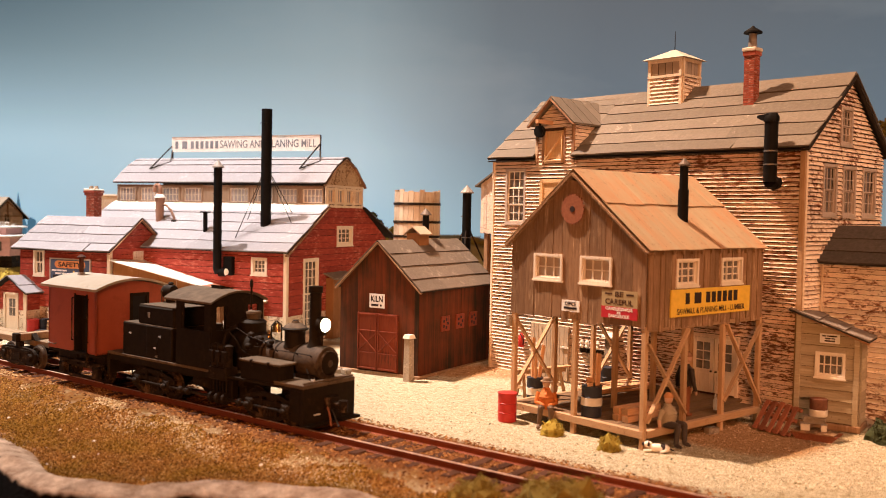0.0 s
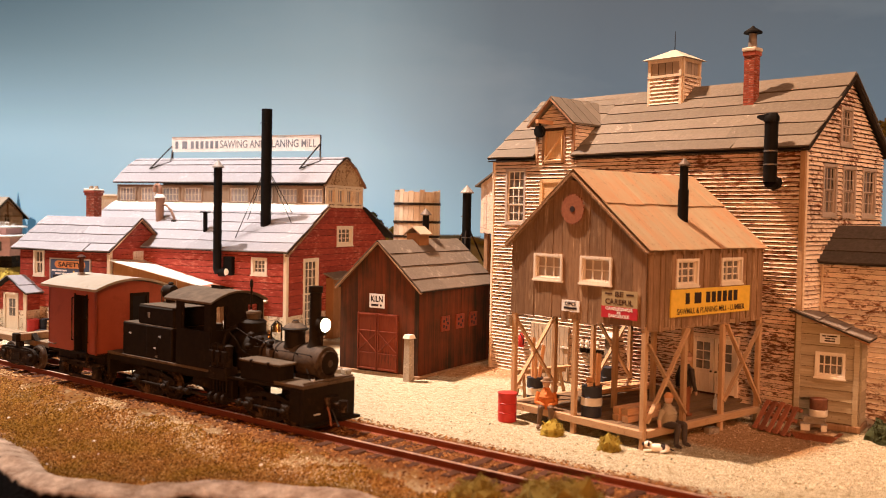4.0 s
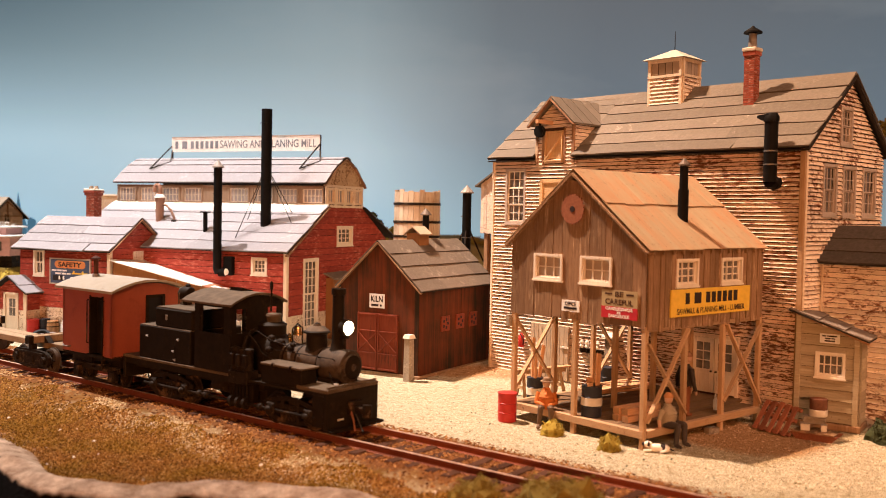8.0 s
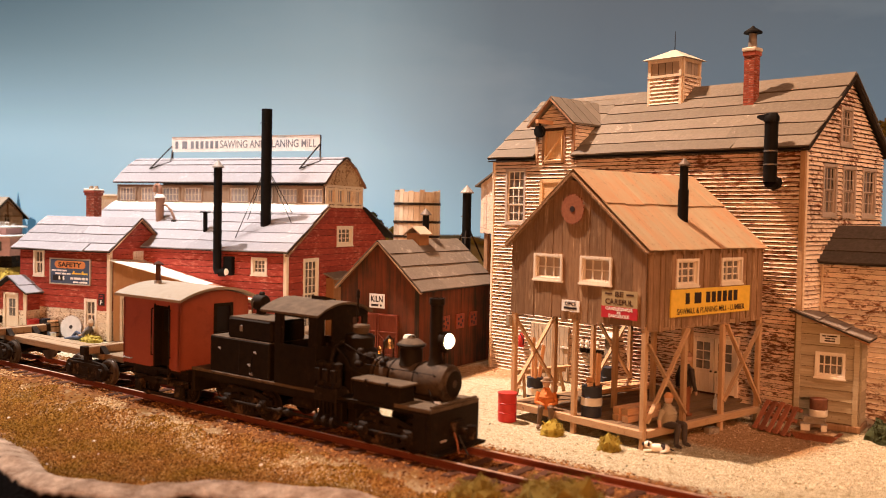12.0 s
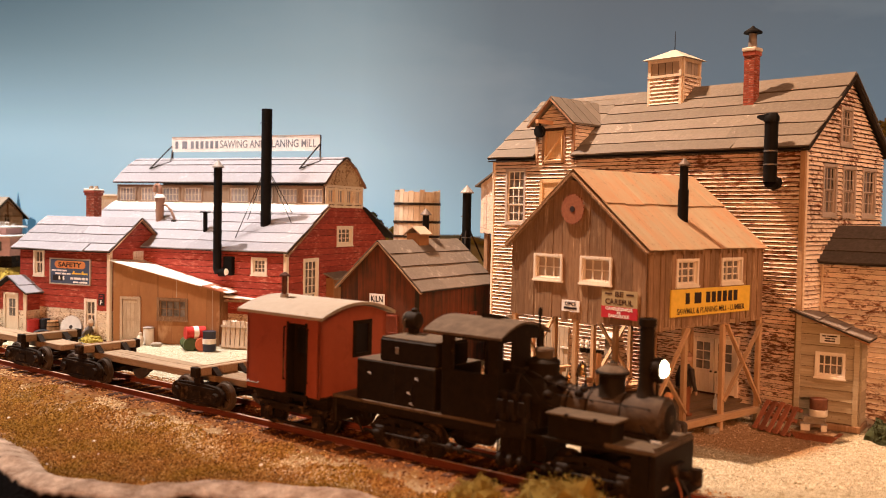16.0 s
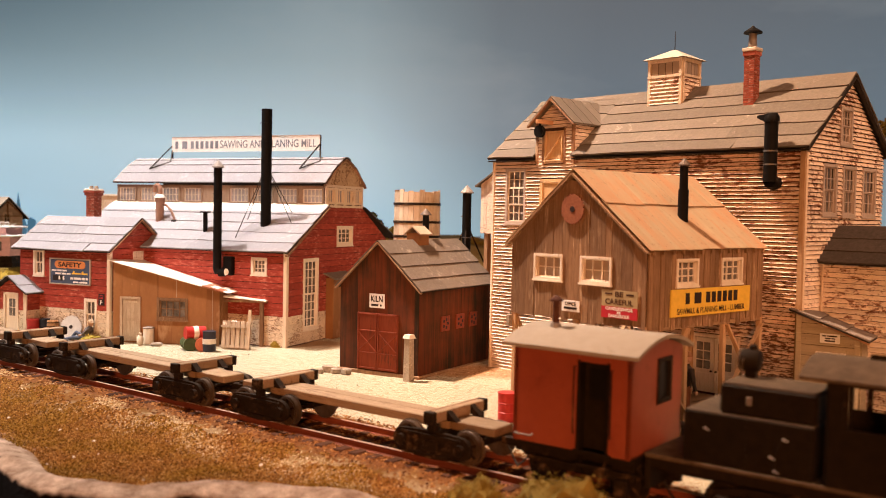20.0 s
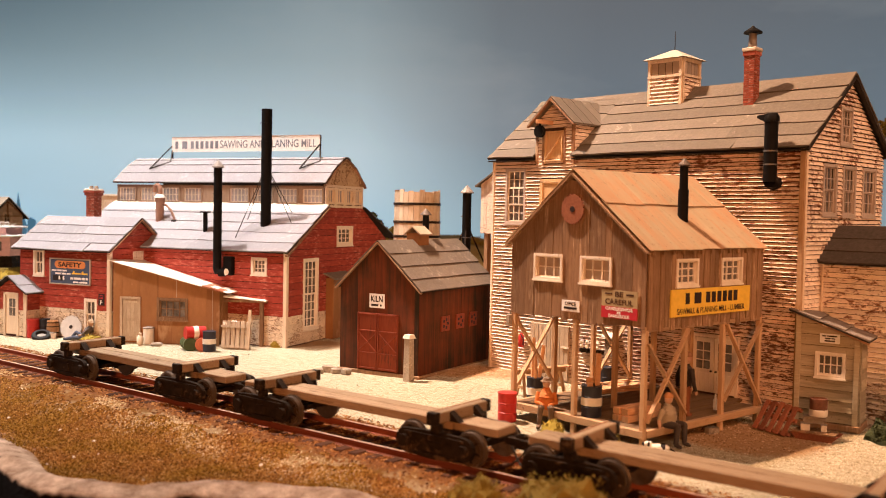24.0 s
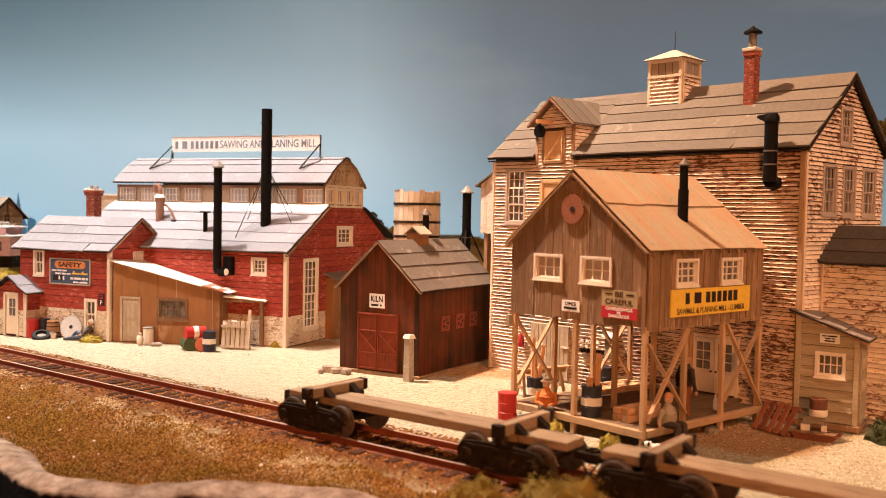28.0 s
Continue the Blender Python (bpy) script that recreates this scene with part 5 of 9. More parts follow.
def kiln():
    t = thing("kiln_building", -0.87, 35.45, 0, 58.83, "dark red-brown plank kiln shed with a brown roof", "shed")
    Lw, Wd, Ev, Pk = 5.85, 3.77, 3.55, 5.2
    top = lambda u: Ev + (Pk - Ev) * (1 - abs(u - Wd / 2) / (Wd / 2))
    fr = Wall((0, Wd), (0, 0), gable(Wd, 0.12, Ev, Pk), 0.1)
    rt = Wall((0, 0), (Lw, 0), rectangle(Lw, 0.12, Ev), 0.1)
    bk = Wall((Lw, 0), (Lw, Wd), gable(Wd, 0.12, Ev, Pk), 0.1)
    lf = Wall((Lw, Wd), (0, Wd), rectangle(Lw, 0.12, Ev), 0.1)
    for w, nm in ((fr, "wall_front"), (rt, "wall_side"), (bk, "wall_back"), (lf, "wall_far")):
        w.core(nm, m_kiln, t)
    fr.planks(0.95, m_kiln, 0.12, Pk, 0.03, top=top, gap=0.002)
    rt.planks(1.1, m_kiln, 0.12, Ev, 0.03, gap=0.002)
    part("sill_beam", box(B(), (-0.12, -0.12, 0.0), (0.02, Wd + 0.1, 0.14), 0.015), m_grey_board, t)
    part("sill_beam", box(B(), (0.02, -0.12, 0.0), (Lw + 0.05, 0.02, 0.14), 0.015), m_grey_board, t)
    o = 0.17
    zr = Pk + 0.12
    for sy in (1, -1):
        ye = -o if sy > 0 else Wd + o
        ze = zr - (zr - Ev) / (Wd / 2) * (Wd / 2 + o) + 0.02
        a, b = (-o, ye, ze), (Lw + o, ye, ze)
        roof_strips(t, a, b, Vector((0, Wd / 2 - ye, zr - ze)), 4 if sy > 0 else 2, m_kiln_roof, 0.03, 0.035, "brown tar-paper roof in ragged strips")
        part("rake_board", bar(B(), (-o + 0.03, ye, ze - 0.07), (-o + 0.03, Wd / 2, zr - 0.07), 0.05, 0.13, (1, 0, 0)), m_grey_board, t)
    uy = lambda y: Wd - y
    for y0, y1 in ((2.84, 1.9), (1.86, 0.92)):
        d = part("door", fr.slab(B(), uy(y0), 0.2, uy(y1), 2.45, 0.04, 0.08), m_kiln_door, t, "red double door leaf with crossed braces")
        for a, b in (((y0, 0.26), (y1, 0.26)), ((y0, 2.4), (y1, 2.4)), ((y0, 1.74), (y1, 1.74)), ((y0, 0.86), (y1, 0.86)), ((y0 - 0.03, 0.2), (y0 - 0.03, 2.45)), ((y1 + 0.03, 0.2), (y1 + 0.03, 2.45)), ((y0, 1.7), (y1, 0.9)), ((y1, 1.7), (y0, 0.9))):
            part("door_brace", bar(B(), fr.at(uy(a[0]), a[1], 0.1), fr.at(uy(b[0]), b[1], 0.1), 0.035, 0.075, fr.n), m_kiln_door, d)
    sg = part("sign_kiln", fr.slab(B(), uy(2.3), 2.66, uy(1.58), 3.22, 0.05, 0.08), m_sign_white, t, "white kiln sign with dark lettering")
    letters("KILN", 0.56, 0.24, m_ink, sg, on_wall(fr, uy(1.94), 3.02, 0.085), bold=0.02)
    bars([(-0.09, 0, 0.34, 0.08), (0.2, 0, 0.08, 0.08)], m_ink, sg, on_wall(fr, uy(1.94), 2.77, 0.083))
    # three square vents
    for x in (1.55, 2.72, 3.82):
        v = part("vent", rt.slab(B(), x, 1.72, x + 0.66, 2.32, 0.03, 0.08), m_kiln_door, t, "square red vent with a pierced grille")
        for i in range(5):
            ang = i * 72
            cx, cz = x + 0.33 + 0.17 * math.cos(radians(ang)), 2.02 + 0.17 * math.sin(radians(ang))
            part("vent_hole", rt.slab(B(), cx - 0.055, cz - 0.055, cx + 0.055, cz + 0.055, 0.08, 0.088), m_ink, v)
    # ridge vent and pipe
    cx, cy = 2.75, Wd / 2
    rv = part("ridge_vent", box(B(), (cx - 0.38, cy - 0.3, zr - 0.3), (cx + 0.38, cy + 0.3, zr + 0.28)), m_tan_sheet, t, "small gabled ridge vent")
    for sx in (-1, 1):
        part("vent_roof", hexa(B(), [(cx - 0.48, cy + sx * 0.42, zr + 0.2), (cx + 0.48, cy + sx * 0.42, zr + 0.2), (cx + 0.48, cy, zr + 0.52), (cx - 0.48, cy, zr + 0.52), (cx - 0.48, cy + sx * 0.42, zr + 0.25), (cx + 0.48, cy + sx * 0.42, zr + 0.25), (cx + 0.48, cy, zr + 0.58), (cx - 0.48, cy, zr + 0.58)]), m_old_door, rv)
    p = part("stove_pipe", tube(B(), (3.9, cy + 0.35, zr - 0.6), (3.9, cy + 0.35, zr + 1.05), 0.14, n=14), m_black_iron, t, "black stove pipe with a cone cap", True)
    part("cap", conical_cap(B(), (3.9, cy + 0.35, zr + 1.03), 0.25, 0.3), m_tin_dark, p)
    # concrete gate post beside the doors
    g = thing("gate_post", -1.22, 35.05, 0, 50, "rough concrete gate post with a pale cap", "post")
    part("shaft", hexa(B(), [(-0.15, -0.15, 0), (0.15, -0.15, 0), (0.15, 0.15, 0), (-0.15, 0.15, 0), (-0.13, -0.13, 1.66), (0.13, -0.13, 1.66), (0.13, 0.13, 1.66), (-0.13, 0.13, 1.66)]), m_concrete, g)
    part("cap", hexa(B(), [(-0.18, -0.18, 1.66), (0.18, -0.18, 1.66), (0.18, 0.18, 1.66), (-0.18, 0.18, 1.66), (-0.14, -0.14, 1.8), (0.14, -0.14, 1.8), (0.14, 0.14, 1.8), (-0.14, 0.14, 1.8)]), m_off_white, g)


kiln()


# ---- red sawmill with clerestory, office wing and lean-to ----
def strapped_stack(parent, name, x, y, z0, z1, r, label):
    p = part(name, tube(B(), (x, y, z0), (x, y, z1), r, n=18), m_black_iron, parent, label, True)
    z = z0 + 0.9
    while z < z1 - 0.3:
        part("band", tube(B(), (x, y, z), (x, y, z + 0.05), r + 0.012, n=18), m_black_iron, p)
        part("clip", box(B(), (x - r - 0.07, y - 0.09, z), (x - r * 0.6, y - 0.02, z + 0.035)), m_tin, p, "bright tin clip")
        z += 0.9
    return p


def red_mill():
    t = thing("red_sawmill", -7.3, 43.05, 0, -22.88, "red board sawmill with pale roofs and a glazed clerestory", "building")
    L, Ev, ym, yf, W = 13.3, 4.6, 3.55, 7.35, 10.9
    zm, ze, zp = 6.7, 7.72, 9.0     # foot and head of the clerestory, its gable
    slope = (zm - Ev) / ym
    front = Wall((-L, 0), (0, 0), rectangle(L, 0, Ev), 0.18)
    end = Wall((0, 0), (0, W), [(0, 0, W), (Ev, 0, W), (zm, ym, yf), (ze, ym, yf), (zp - 0.3, (ym + yf) / 2 - 0.3, (ym + yf) / 2 + 0.3)], 0.18)
    ux = lambda X: L - X
    front.window(t, ux(1.9), 3.36, ux(1.02), 4.2, 3, 3, m_white_trim, frame=0.12, label="small white nine-light window")
    end.window(t, 1.45, 0.66, 2.84, 4.14, 3, 8, m_white_trim, groups=2, frame=0.14, label="tall white window with two sashes")
    end.window(t, 4.65, 4.68, 6.32, 5.7, 3, 3, m_white_trim, frame=0.15, label="white upper window")
    for i in range(4):
        a = ym + i * (yf - ym) / 4
        end.window(t, a + 0.08, zm + 0.1, a + (yf - ym) / 4 - 0.06, ze - 0.08, 2, 1, m_cream_trim, m_cream_trim, frame=0.09, sill=False, name="clerestory_window", label="cream-framed clerestory light", glass=m_grey_pane)
    front.core("wall_front", m_red_core, t)
    end.core("wall_end", m_red_core, t)
    Wall((0, W), (-L, W), rectangle(L, 0, Ev), 0.18).core("wall_back", m_red_core, t)
    Wall((-L, W), (-L, 0), [(0, 0, W), (Ev, 0, W), (zm, W - yf, W - ym)], 0.18).core("wall_far", m_red_core, t)
    for w, top in ((front, Ev), (end, zm)):
        w.clad(0.2, m_stone, 0.06, 1.46, 0.05, name="stone", gap=0.02, seg=0.5)
        w.clad(0.314, m_red, 1.46, top, 0.045, gap=0.034, jag=0.014)
    part("corner_board", box(B(), (-0.1, -0.08, 0), (0.08, 0.02, Ev - 0.05), 0.01), m_cream_trim, t)
    part("corner_board", box(B(), (0.0, 0.02, 0), (0.08, 0.12, Ev), 0.01), m_cream_trim, t)
    # clerestory: posts, windows, panels
    cl = Wall((-L, ym), (0, ym), rectangle(L, zm - 0.1, ze), 0.12)
    n = 9
    pitch = L / n
    for i in range(n):
        a = i * pitch
        if i == 4:
            continue
        cl.window(t, a + 0.1, zm + 0.08, a + pitch - 0.1, ze - 0.1, 5, 2, m_clere, m_off_white, frame=0.07, sill=False, name="clerestory_window", label="tan-framed clerestory window with pale grey panes", glass=m_grey_pane)
    cl.core("clerestory_wall", m_clere, t)
    fy, fz = ym - 0.75, zm - 0.75 * slope + 0.1
    part("clerestory_flashing", hexa(B(), [(-L - 0.1, fy, fz), (0.2, fy, fz), (0.2, ym - 0.02, zm + 0.06), (-L - 0.1, ym - 0.02, zm + 0.06), (-L - 0.1, fy, fz + 0.05), (0.2, fy, fz + 0.05), (0.2, ym - 0.02, zm + 0.12), (-L - 0.1, ym - 0.02, zm + 0.12)]), m_tin_white, t, "white flashing")
    part("clerestory_back", box(B(), (-L, yf - 0.1, zm - 0.3), (0, yf, ze)), m_tan_sheet, t)
    part("clerestory_far", box(B(), (-L, ym + 0.05, zm - 0.3), (-L + 0.1, yf - 0.1, ze)), m_tan_sheet, t)
    part("end_band", box(B(), (0.01, ym - 0.05, ze - 0.06), (0.09, yf + 0.05, ze + 0.06)), m_cream_trim, t)
    for i in range(5):
        y = ym + i * (yf - ym) / 4
        part("end_post", box(B(), (0.005, y - 0.07, zm + 0.06), (0.06, y + 0.07, ze - 0.06)), m_cream_trim, t)
    part("sill_board", box(B(), (0.0, ym - 0.1, zm - 0.06), (0.1, yf + 0.1, zm + 0.06)), m_cream_trim, t)
    # roofs
    o = 0.25
    roof_strips(t, (-L - o, -0.32, Ev - 0.32 * slope + 0.06), (o, -0.32, Ev - 0.32 * slope + 0.06), Vector((0, ym + 0.26, (ym + 0.26) * slope)), 5, m_tar_grey, 0.035, 0.05, "pale grey tar-paper main roof in long strips")
    roof_strips(t, (o, W + 0.2, 5.02), (-L - o, W + 0.2, 5.02), Vector((0, -(W - yf + 0.2), zm - 5.02)), 3, m_tar_grey, 0.035, 0.05)
    yc = (ym + yf) / 2
    # bowed clerestory roof: steep at the eaves, flat at the ridge
    bow = ((0.0, 0.0), (0.29, 0.38), (0.57, 0.69), (0.81, 0.89), (1.0, 1.0))
    z0, z1 = ze + 0.1, 9.25
    for ye in (ym - 0.26, yf + 0.26):
        at = [(ye + (yc - ye) * f, z0 + (z1 - z0) * g) for f, g in bow]
        for (ya, za), (yb, zb) in zip(at, at[1:]):
            roof_strips(t, (-L - 0.1, ya, za), (0.14, ya, za), Vector((0, yb - ya, zb - za)), 1, m_tar_grey, 0.035, 0.03, "pale grey bowed clerestory roof")
            part("rake_board", bar(B(), (0.1, ya, za - 0.11), (0.1, yb, zb - 0.11), 0.05, 0.15, (1, 0, 0)), m_brown_trim, t)
    gp = [(0.01, ym - 0.1, ze + 0.05), (0.01, yf + 0.1, ze + 0.05)]
    gp += [(0.01, yf + 0.26 + (yc - yf - 0.26) * f, z0 + (z1 - z0) * g - 0.12) for f, g in bow[1:]]
    gp += [(0.01, ym - 0.26 + (yc - ym + 0.26) * f, z0 + (z1 - z0) * g - 0.12) for f, g in bow[3:0:-1]]
    part("gable_panel", prism(B(), gp, (0.04, 0, 0)), m_mottled, t, "mottled brown gable panel")
    part("rake_board", bar(B(), (o - 0.03, -0.3, Ev - 0.28), (o - 0.03, ym, zm - 0.06), 0.06, 0.18, (1, 0, 0)), m_brown_trim, t)
    part("rake_board", bar(B(), (o - 0.03, W + 0.2, 4.95), (o - 0.03, yf, zm - 0.06), 0.06, 0.18, (1, 0, 0)), m_tar_edge, t)
    # long roof sign on iron stays
    sg = part("roof_sign", box(B(), (-11.1, yc - 0.03, 9.62), (-1.5, yc + 0.03, 10.42)), m_sign_white, t, "long white roof sign with grey lettering")
    m_letter = plain("grey_lettering", (0.22, 0.24, 0.28), 0.7)
    face = pose(0, K * (yc - 0.034), 0, 90, 0, 0)

    def put(x, z):
        return pose(K * x, K * (yc - 0.036), K * z, 90, 0, 0)

    bars([(-10.75, 10.0, 0.2, 0.42), (-10.2, 10.0, 0.34, 0.42)] + [(-9.68 + 0.33 * i, 10.0, 0.2, 0.42) for i in range(6)], m_letter, sg, face)
    letters("SAWING AND PLANING MILL", 6.1, 0.42, m_letter, sg, put(-4.75, 10.02), bold=0.01)
    part("sign_edge", box(B(), (-11.1, yc - 0.05, 10.42), (-1.5, yc + 0.05, 10.46)), m_grey_trim, sg)
    for x in (-11.1, -1.5):
        st = part("sign_stay", bar(B(), (x, yc + 0.05, 9.1), (x, yc + 0.05, 10.46), 0.07, 0.07), m_wire, sg, "black iron stay")
        part("stay_leg", bar(B(), (x, yc, 9.95), (x - 0.3, yc - 1.5, 8.6), 0.06, 0.06), m_wire, st)
        part("stay_leg", bar(B(), (x, yc, 9.7), (x + 0.4, yc - 0.6, 9.05), 0.06, 0.06), m_wire, st)
        part("stay_foot", bar(B(), (x - 0.3, yc - 1.5, 8.6), (x + 0.4, yc - 0.6, 9.05), 0.06, 0.06), m_wire, st)
    # tall boiler stack with guys
    z_at = lambda y: Ev + slope * y
    st = strapped_stack(t, "boiler_chimney", -2.36, 1.8, 5.3, 11.4, 0.26, "tall black boiler stack with guy wires")
    for x, y in ((-3.3, 0.55), (-3.65, 2.1), (-0.9, 1.9), (-1.35, 2.7)):
        part("guy_wire", tube(B(), (-2.36, 1.8, 8.6), (x, y, z_at(y) + 0.05), 0.02, n=5), m_wire, st)
    # strapped flue beside the front wall
    st = strapped_stack(t, "flue_pipe", -3.6, -0.4, 3.55, 8.4, 0.2, "black strapped flue with a tin cone")
    part("cap", conical_cap(B(), (-3.6, -0.4, 8.42), 0.3, 0.35), m_tin, st)
    part("elbow", pipe(B(), [(-3.6, -0.4, 3.6), (-3.5, -0.4, 3.42), (-3.2, -0.3, 3.45)], 0.2, 14), m_black_iron, st, "", True)
    part("elbow_end", lathe(B(), [(0.1, -3.2), (0.17, -3.16), (0.13, -3.06), (0.03, -3.0)], (0, -0.3, 3.46), 14, "x"), m_tin_white, st, "bright tin pipe end", True)
    part("wall_box", box(B(), (-3.35, -0.3, 3.3), (-2.85, 0.0, 4.2), 0.03), m_black_iron, t, "black wall box")
    # small vent and dust cyclone
    v = part("roof_vent", tube(B(), (-5.45, 1.1, 5.1), (-5.45, 1.1, 6.25), 0.11, n=12), m_black_iron, t, "black roof vent", True)
    part("cap", tube(B(), (-5.45, 1.1, 6.25), (-5.45, 1.1, 6.32), 0.27, n=12), m_black_iron, v)
    cx, cz = -9.0, 1.95
    cy = part("dust_cyclone", lathe(B(), [(0.17, 5.55), (0.2, 5.8), (0.245, 6.92), (0.235, 7.0)], (cx, cz, 0), 16), m_cyclone, t, "brown sheet-metal dust cyclone with a bent duct", True)
    part("cone_cap", lathe(B(), [(0.29, 6.97), (0.29, 7.01), (0.17, 7.16), (0.1, 7.18)], (cx, cz, 0), 16), m_sign_white, cy, "white cone cap", True)
    part("top_duct", pipe(B(), [(cx + 0.02, cz, 7.1), (cx + 0.02, cz, 7.42), (cx - 0.04, cz, 7.58), (cx - 0.16, cz, 7.66), (cx - 0.28, cz, 7.6), (cx - 0.34, cz, 7.46), (cx - 0.35, cz, 7.28)], 0.105, 12), m_cyclone, cy, "", True)
    part("side_duct", pipe(B(), [(cx + 0.2, cz, 6.62), (cx + 0.45, cz - 0.03, 6.6), (cx + 0.75, cz - 0.05, 6.35), (cx + 0.95, cz - 0.05, 5.98), (cx + 1.02, cz - 0.05, 5.7)], 0.065, 10), m_cyclone, cy, "", True)
    part("duct_boot", box(B(), (cx + 0.88, cz - 0.2, 5.62), (cx + 1.16, cz + 0.12, 5.86), 0.02), m_tar_edge, cy)
    part("base_flashing", box(B(), (cx - 0.28, cz - 0.3, 5.52), (cx + 0.34, cz + 0.25, 5.68), 0.03), m_tar_edge, cy)
    # sliding door and porch on the end wall
    d = part("end_porch", box(B(), (0.05, 3.6, 0.05), (0.5, 5.2, 3.1), 0.02), m_tan_sheet, t, "tan boarded end porch")
    part("porch_roof", hexa(B(), [(0.0, 3.4, 3.3), (0.7, 3.4, 3.02), (0.7, 5.6, 3.02), (0.0, 5.6, 3.3), (0.0, 3.4, 3.38), (0.7, 3.4, 3.1), (0.7, 5.6, 3.1), (0.0, 5.6, 3.38)]), m_tar_brown, d)
    # ---- wing ----
    x1, x0, y0, Wy, ev, pk = -8.33, -14.02, -2.4, 3.9, 4.47, 5.8
    wf = Wall((x0, y0), (x1, y0), rectangle(x1 - x0, 0, ev), 0.15)
    we = Wall((x1, y0), (x1, y0 + Wy), gable(Wy, 0, ev, pk), 0.15)
    wf.window(t, 0.9, 2.98, 1.62, 4.3, 2, 2, m_white_trim, groups=2, frame=0.12, label="narrow white sash window")
    wf.window(t, 4.2, 0.5, 4.98, 2.0, 2, 2, m_white_trim, groups=2, frame=0.12, label="narrow white sash window")
    wf.core("wing_wall", m_red_core, t)
    we.core("wing_end", m_red_core, t)
    Wall((x0, y0 + Wy), (x0, y0), gable(Wy, 0, ev, pk), 0.15).core("wing_far", m_red_core, t)
    for w, top in ((wf, ev), (we, pk - 0.1)):
        w.clad(0.2, m_stone, 0.06, 1.46, 0.05, name="stone", gap=0.02, seg=0.5)
        w.clad(0.3, m_red, 1.46, top, 0.045, gap=0.034, jag=0.014)
    part("corner_board", box(B(), (x1 - 0.1, y0 - 0.08, 0), (x1 + 0.08, y0 + 0.02, ev - 0.05), 0.01), m_cream_trim, t)
    part("corner_board", box(B(), (x1, y0 + 0.02, 0), (x1 + 0.08, y0 + 0.12, ev), 0.01), m_cream_trim, t)
    gh = part("gable_vent", we.slab(B(), 1.55, 3.72, 2.25, 4.28, 0.02, 0.09), m_white_trim, t, "pale boarded gable hatch")
    for u in (1.73, 1.9, 2.07):
        part("hatch_joint", we.slab(B(), u - 0.008, 3.74, u + 0.008, 4.26, 0.09, 0.093), m_brown_trim, gh)
    part("hatch_joint", we.slab(B(), 1.57, 3.98, 2.23, 4.0, 0.093, 0.096), m_brown_trim, gh)
    zr = pk + 0.12
    for sy in (1, -1):
        ye = y0 - 0.3 if sy > 0 else y0 + Wy + 0.3
        yc2 = y0 + Wy / 2
        ze2 = zr - (zr - ev) / (Wy / 2) * (Wy / 2 + 0.3) + 0.04
        roof_strips(t, (x0 - 0.35, ye, ze2), (x1 + 0.25, ye, ze2), Vector((0, yc2 - ye, zr - ze2)), 4, m_tar_grey, 0.045, 0.07, "pale grey wing roof")
        part("rake_board", bar(B(), (x1 + 0.2, ye, ze2 - 0.08), (x1 + 0.2, yc2, zr - 0.08), 0.05, 0.16, (1, 0, 0)), m_brown_trim, t)
    # wing chimney
    ch = part("chimney", box(B(), (-11.97, -0.15, 5.3), (-11.45, 0.37, 7.2)), m_mortar, t, "square red brick chimney")
    z = 5.55
    while z < 7.1:
        for f in range(4):
            for i in range(3):
                b = part("brick", box(B(), (-0.26 + i * 0.173 + 0.006, -0.272, 0), (-0.26 + (i + 1) * 0.173 - 0.006, -0.25, 0.092)), m_brick, ch)
                b.matrix_basis = kpose(-11.71, 0.11, z, 0, 0, f * 90)
        z += 0.104
    part("corbel", box(B(), (-12.04, -0.22, 7.02), (-11.38, 0.44, 7.16), 0.015), m_brick, ch)
    part("corbel", box(B(), (-12.08, -0.26, 7.16), (-11.34, 0.48, 7.26), 0.015), m_brick, ch)
    part("cap", box(B(), (-12.08, -0.26, 7.26), (-11.34, 0.48, 7.36), 0.03), m_off_white, ch, "white mortar cap")
    for x in (-11.88, -11.55):
        part("flue_pot", lathe(B(), [(0.11, 7.36), (0.12, 7.4), (0.09, 7.52), (0.07, 7.5)], (x, 0.11, 0), 10), m_concrete, ch)
    # safety board
    sg = part("safety_board", wf.slab(B(), 2.06, 2.66, 4.58, 3.86, 0.06, 0.1), m_sign_blue, t, "blue safety board with an orange title plate")
    bm = B()
    for a in (((2.02, 2.62), (2.08, 3.9)), ((4.56, 2.62), (4.62, 3.9)), ((2.02, 3.84), (4.62, 3.9)), ((2.02, 2.62), (4.62, 2.68))):
        wf.slab(bm, *a[0], *a[1], 0.06, 0.13)
    part("board_frame", bm, m_grey_trim, sg)
    # plate with rounded ends
    r = 0.18
    rnd_end = [(c + r * math.cos(radians(q)), 3.6 + r * math.sin(radians(q))) for c, q0 in ((4.12, -90), (2.52, 90)) for q in (q0 + 30 * k for k in range(7))]
    part("title_plate", prism(B(), [wf.at(u, z, 0.1) for u, z in rnd_end], wf.n * 0.012), m_sign_orange, sg)
    letters("SAFETY", 1.46, 0.24, m_ink, sg, on_wall(wf, 3.32, 3.6, 0.116), bold=0.03)
    cm = on_wall(wf, 3.32, 3.26, 0.1)
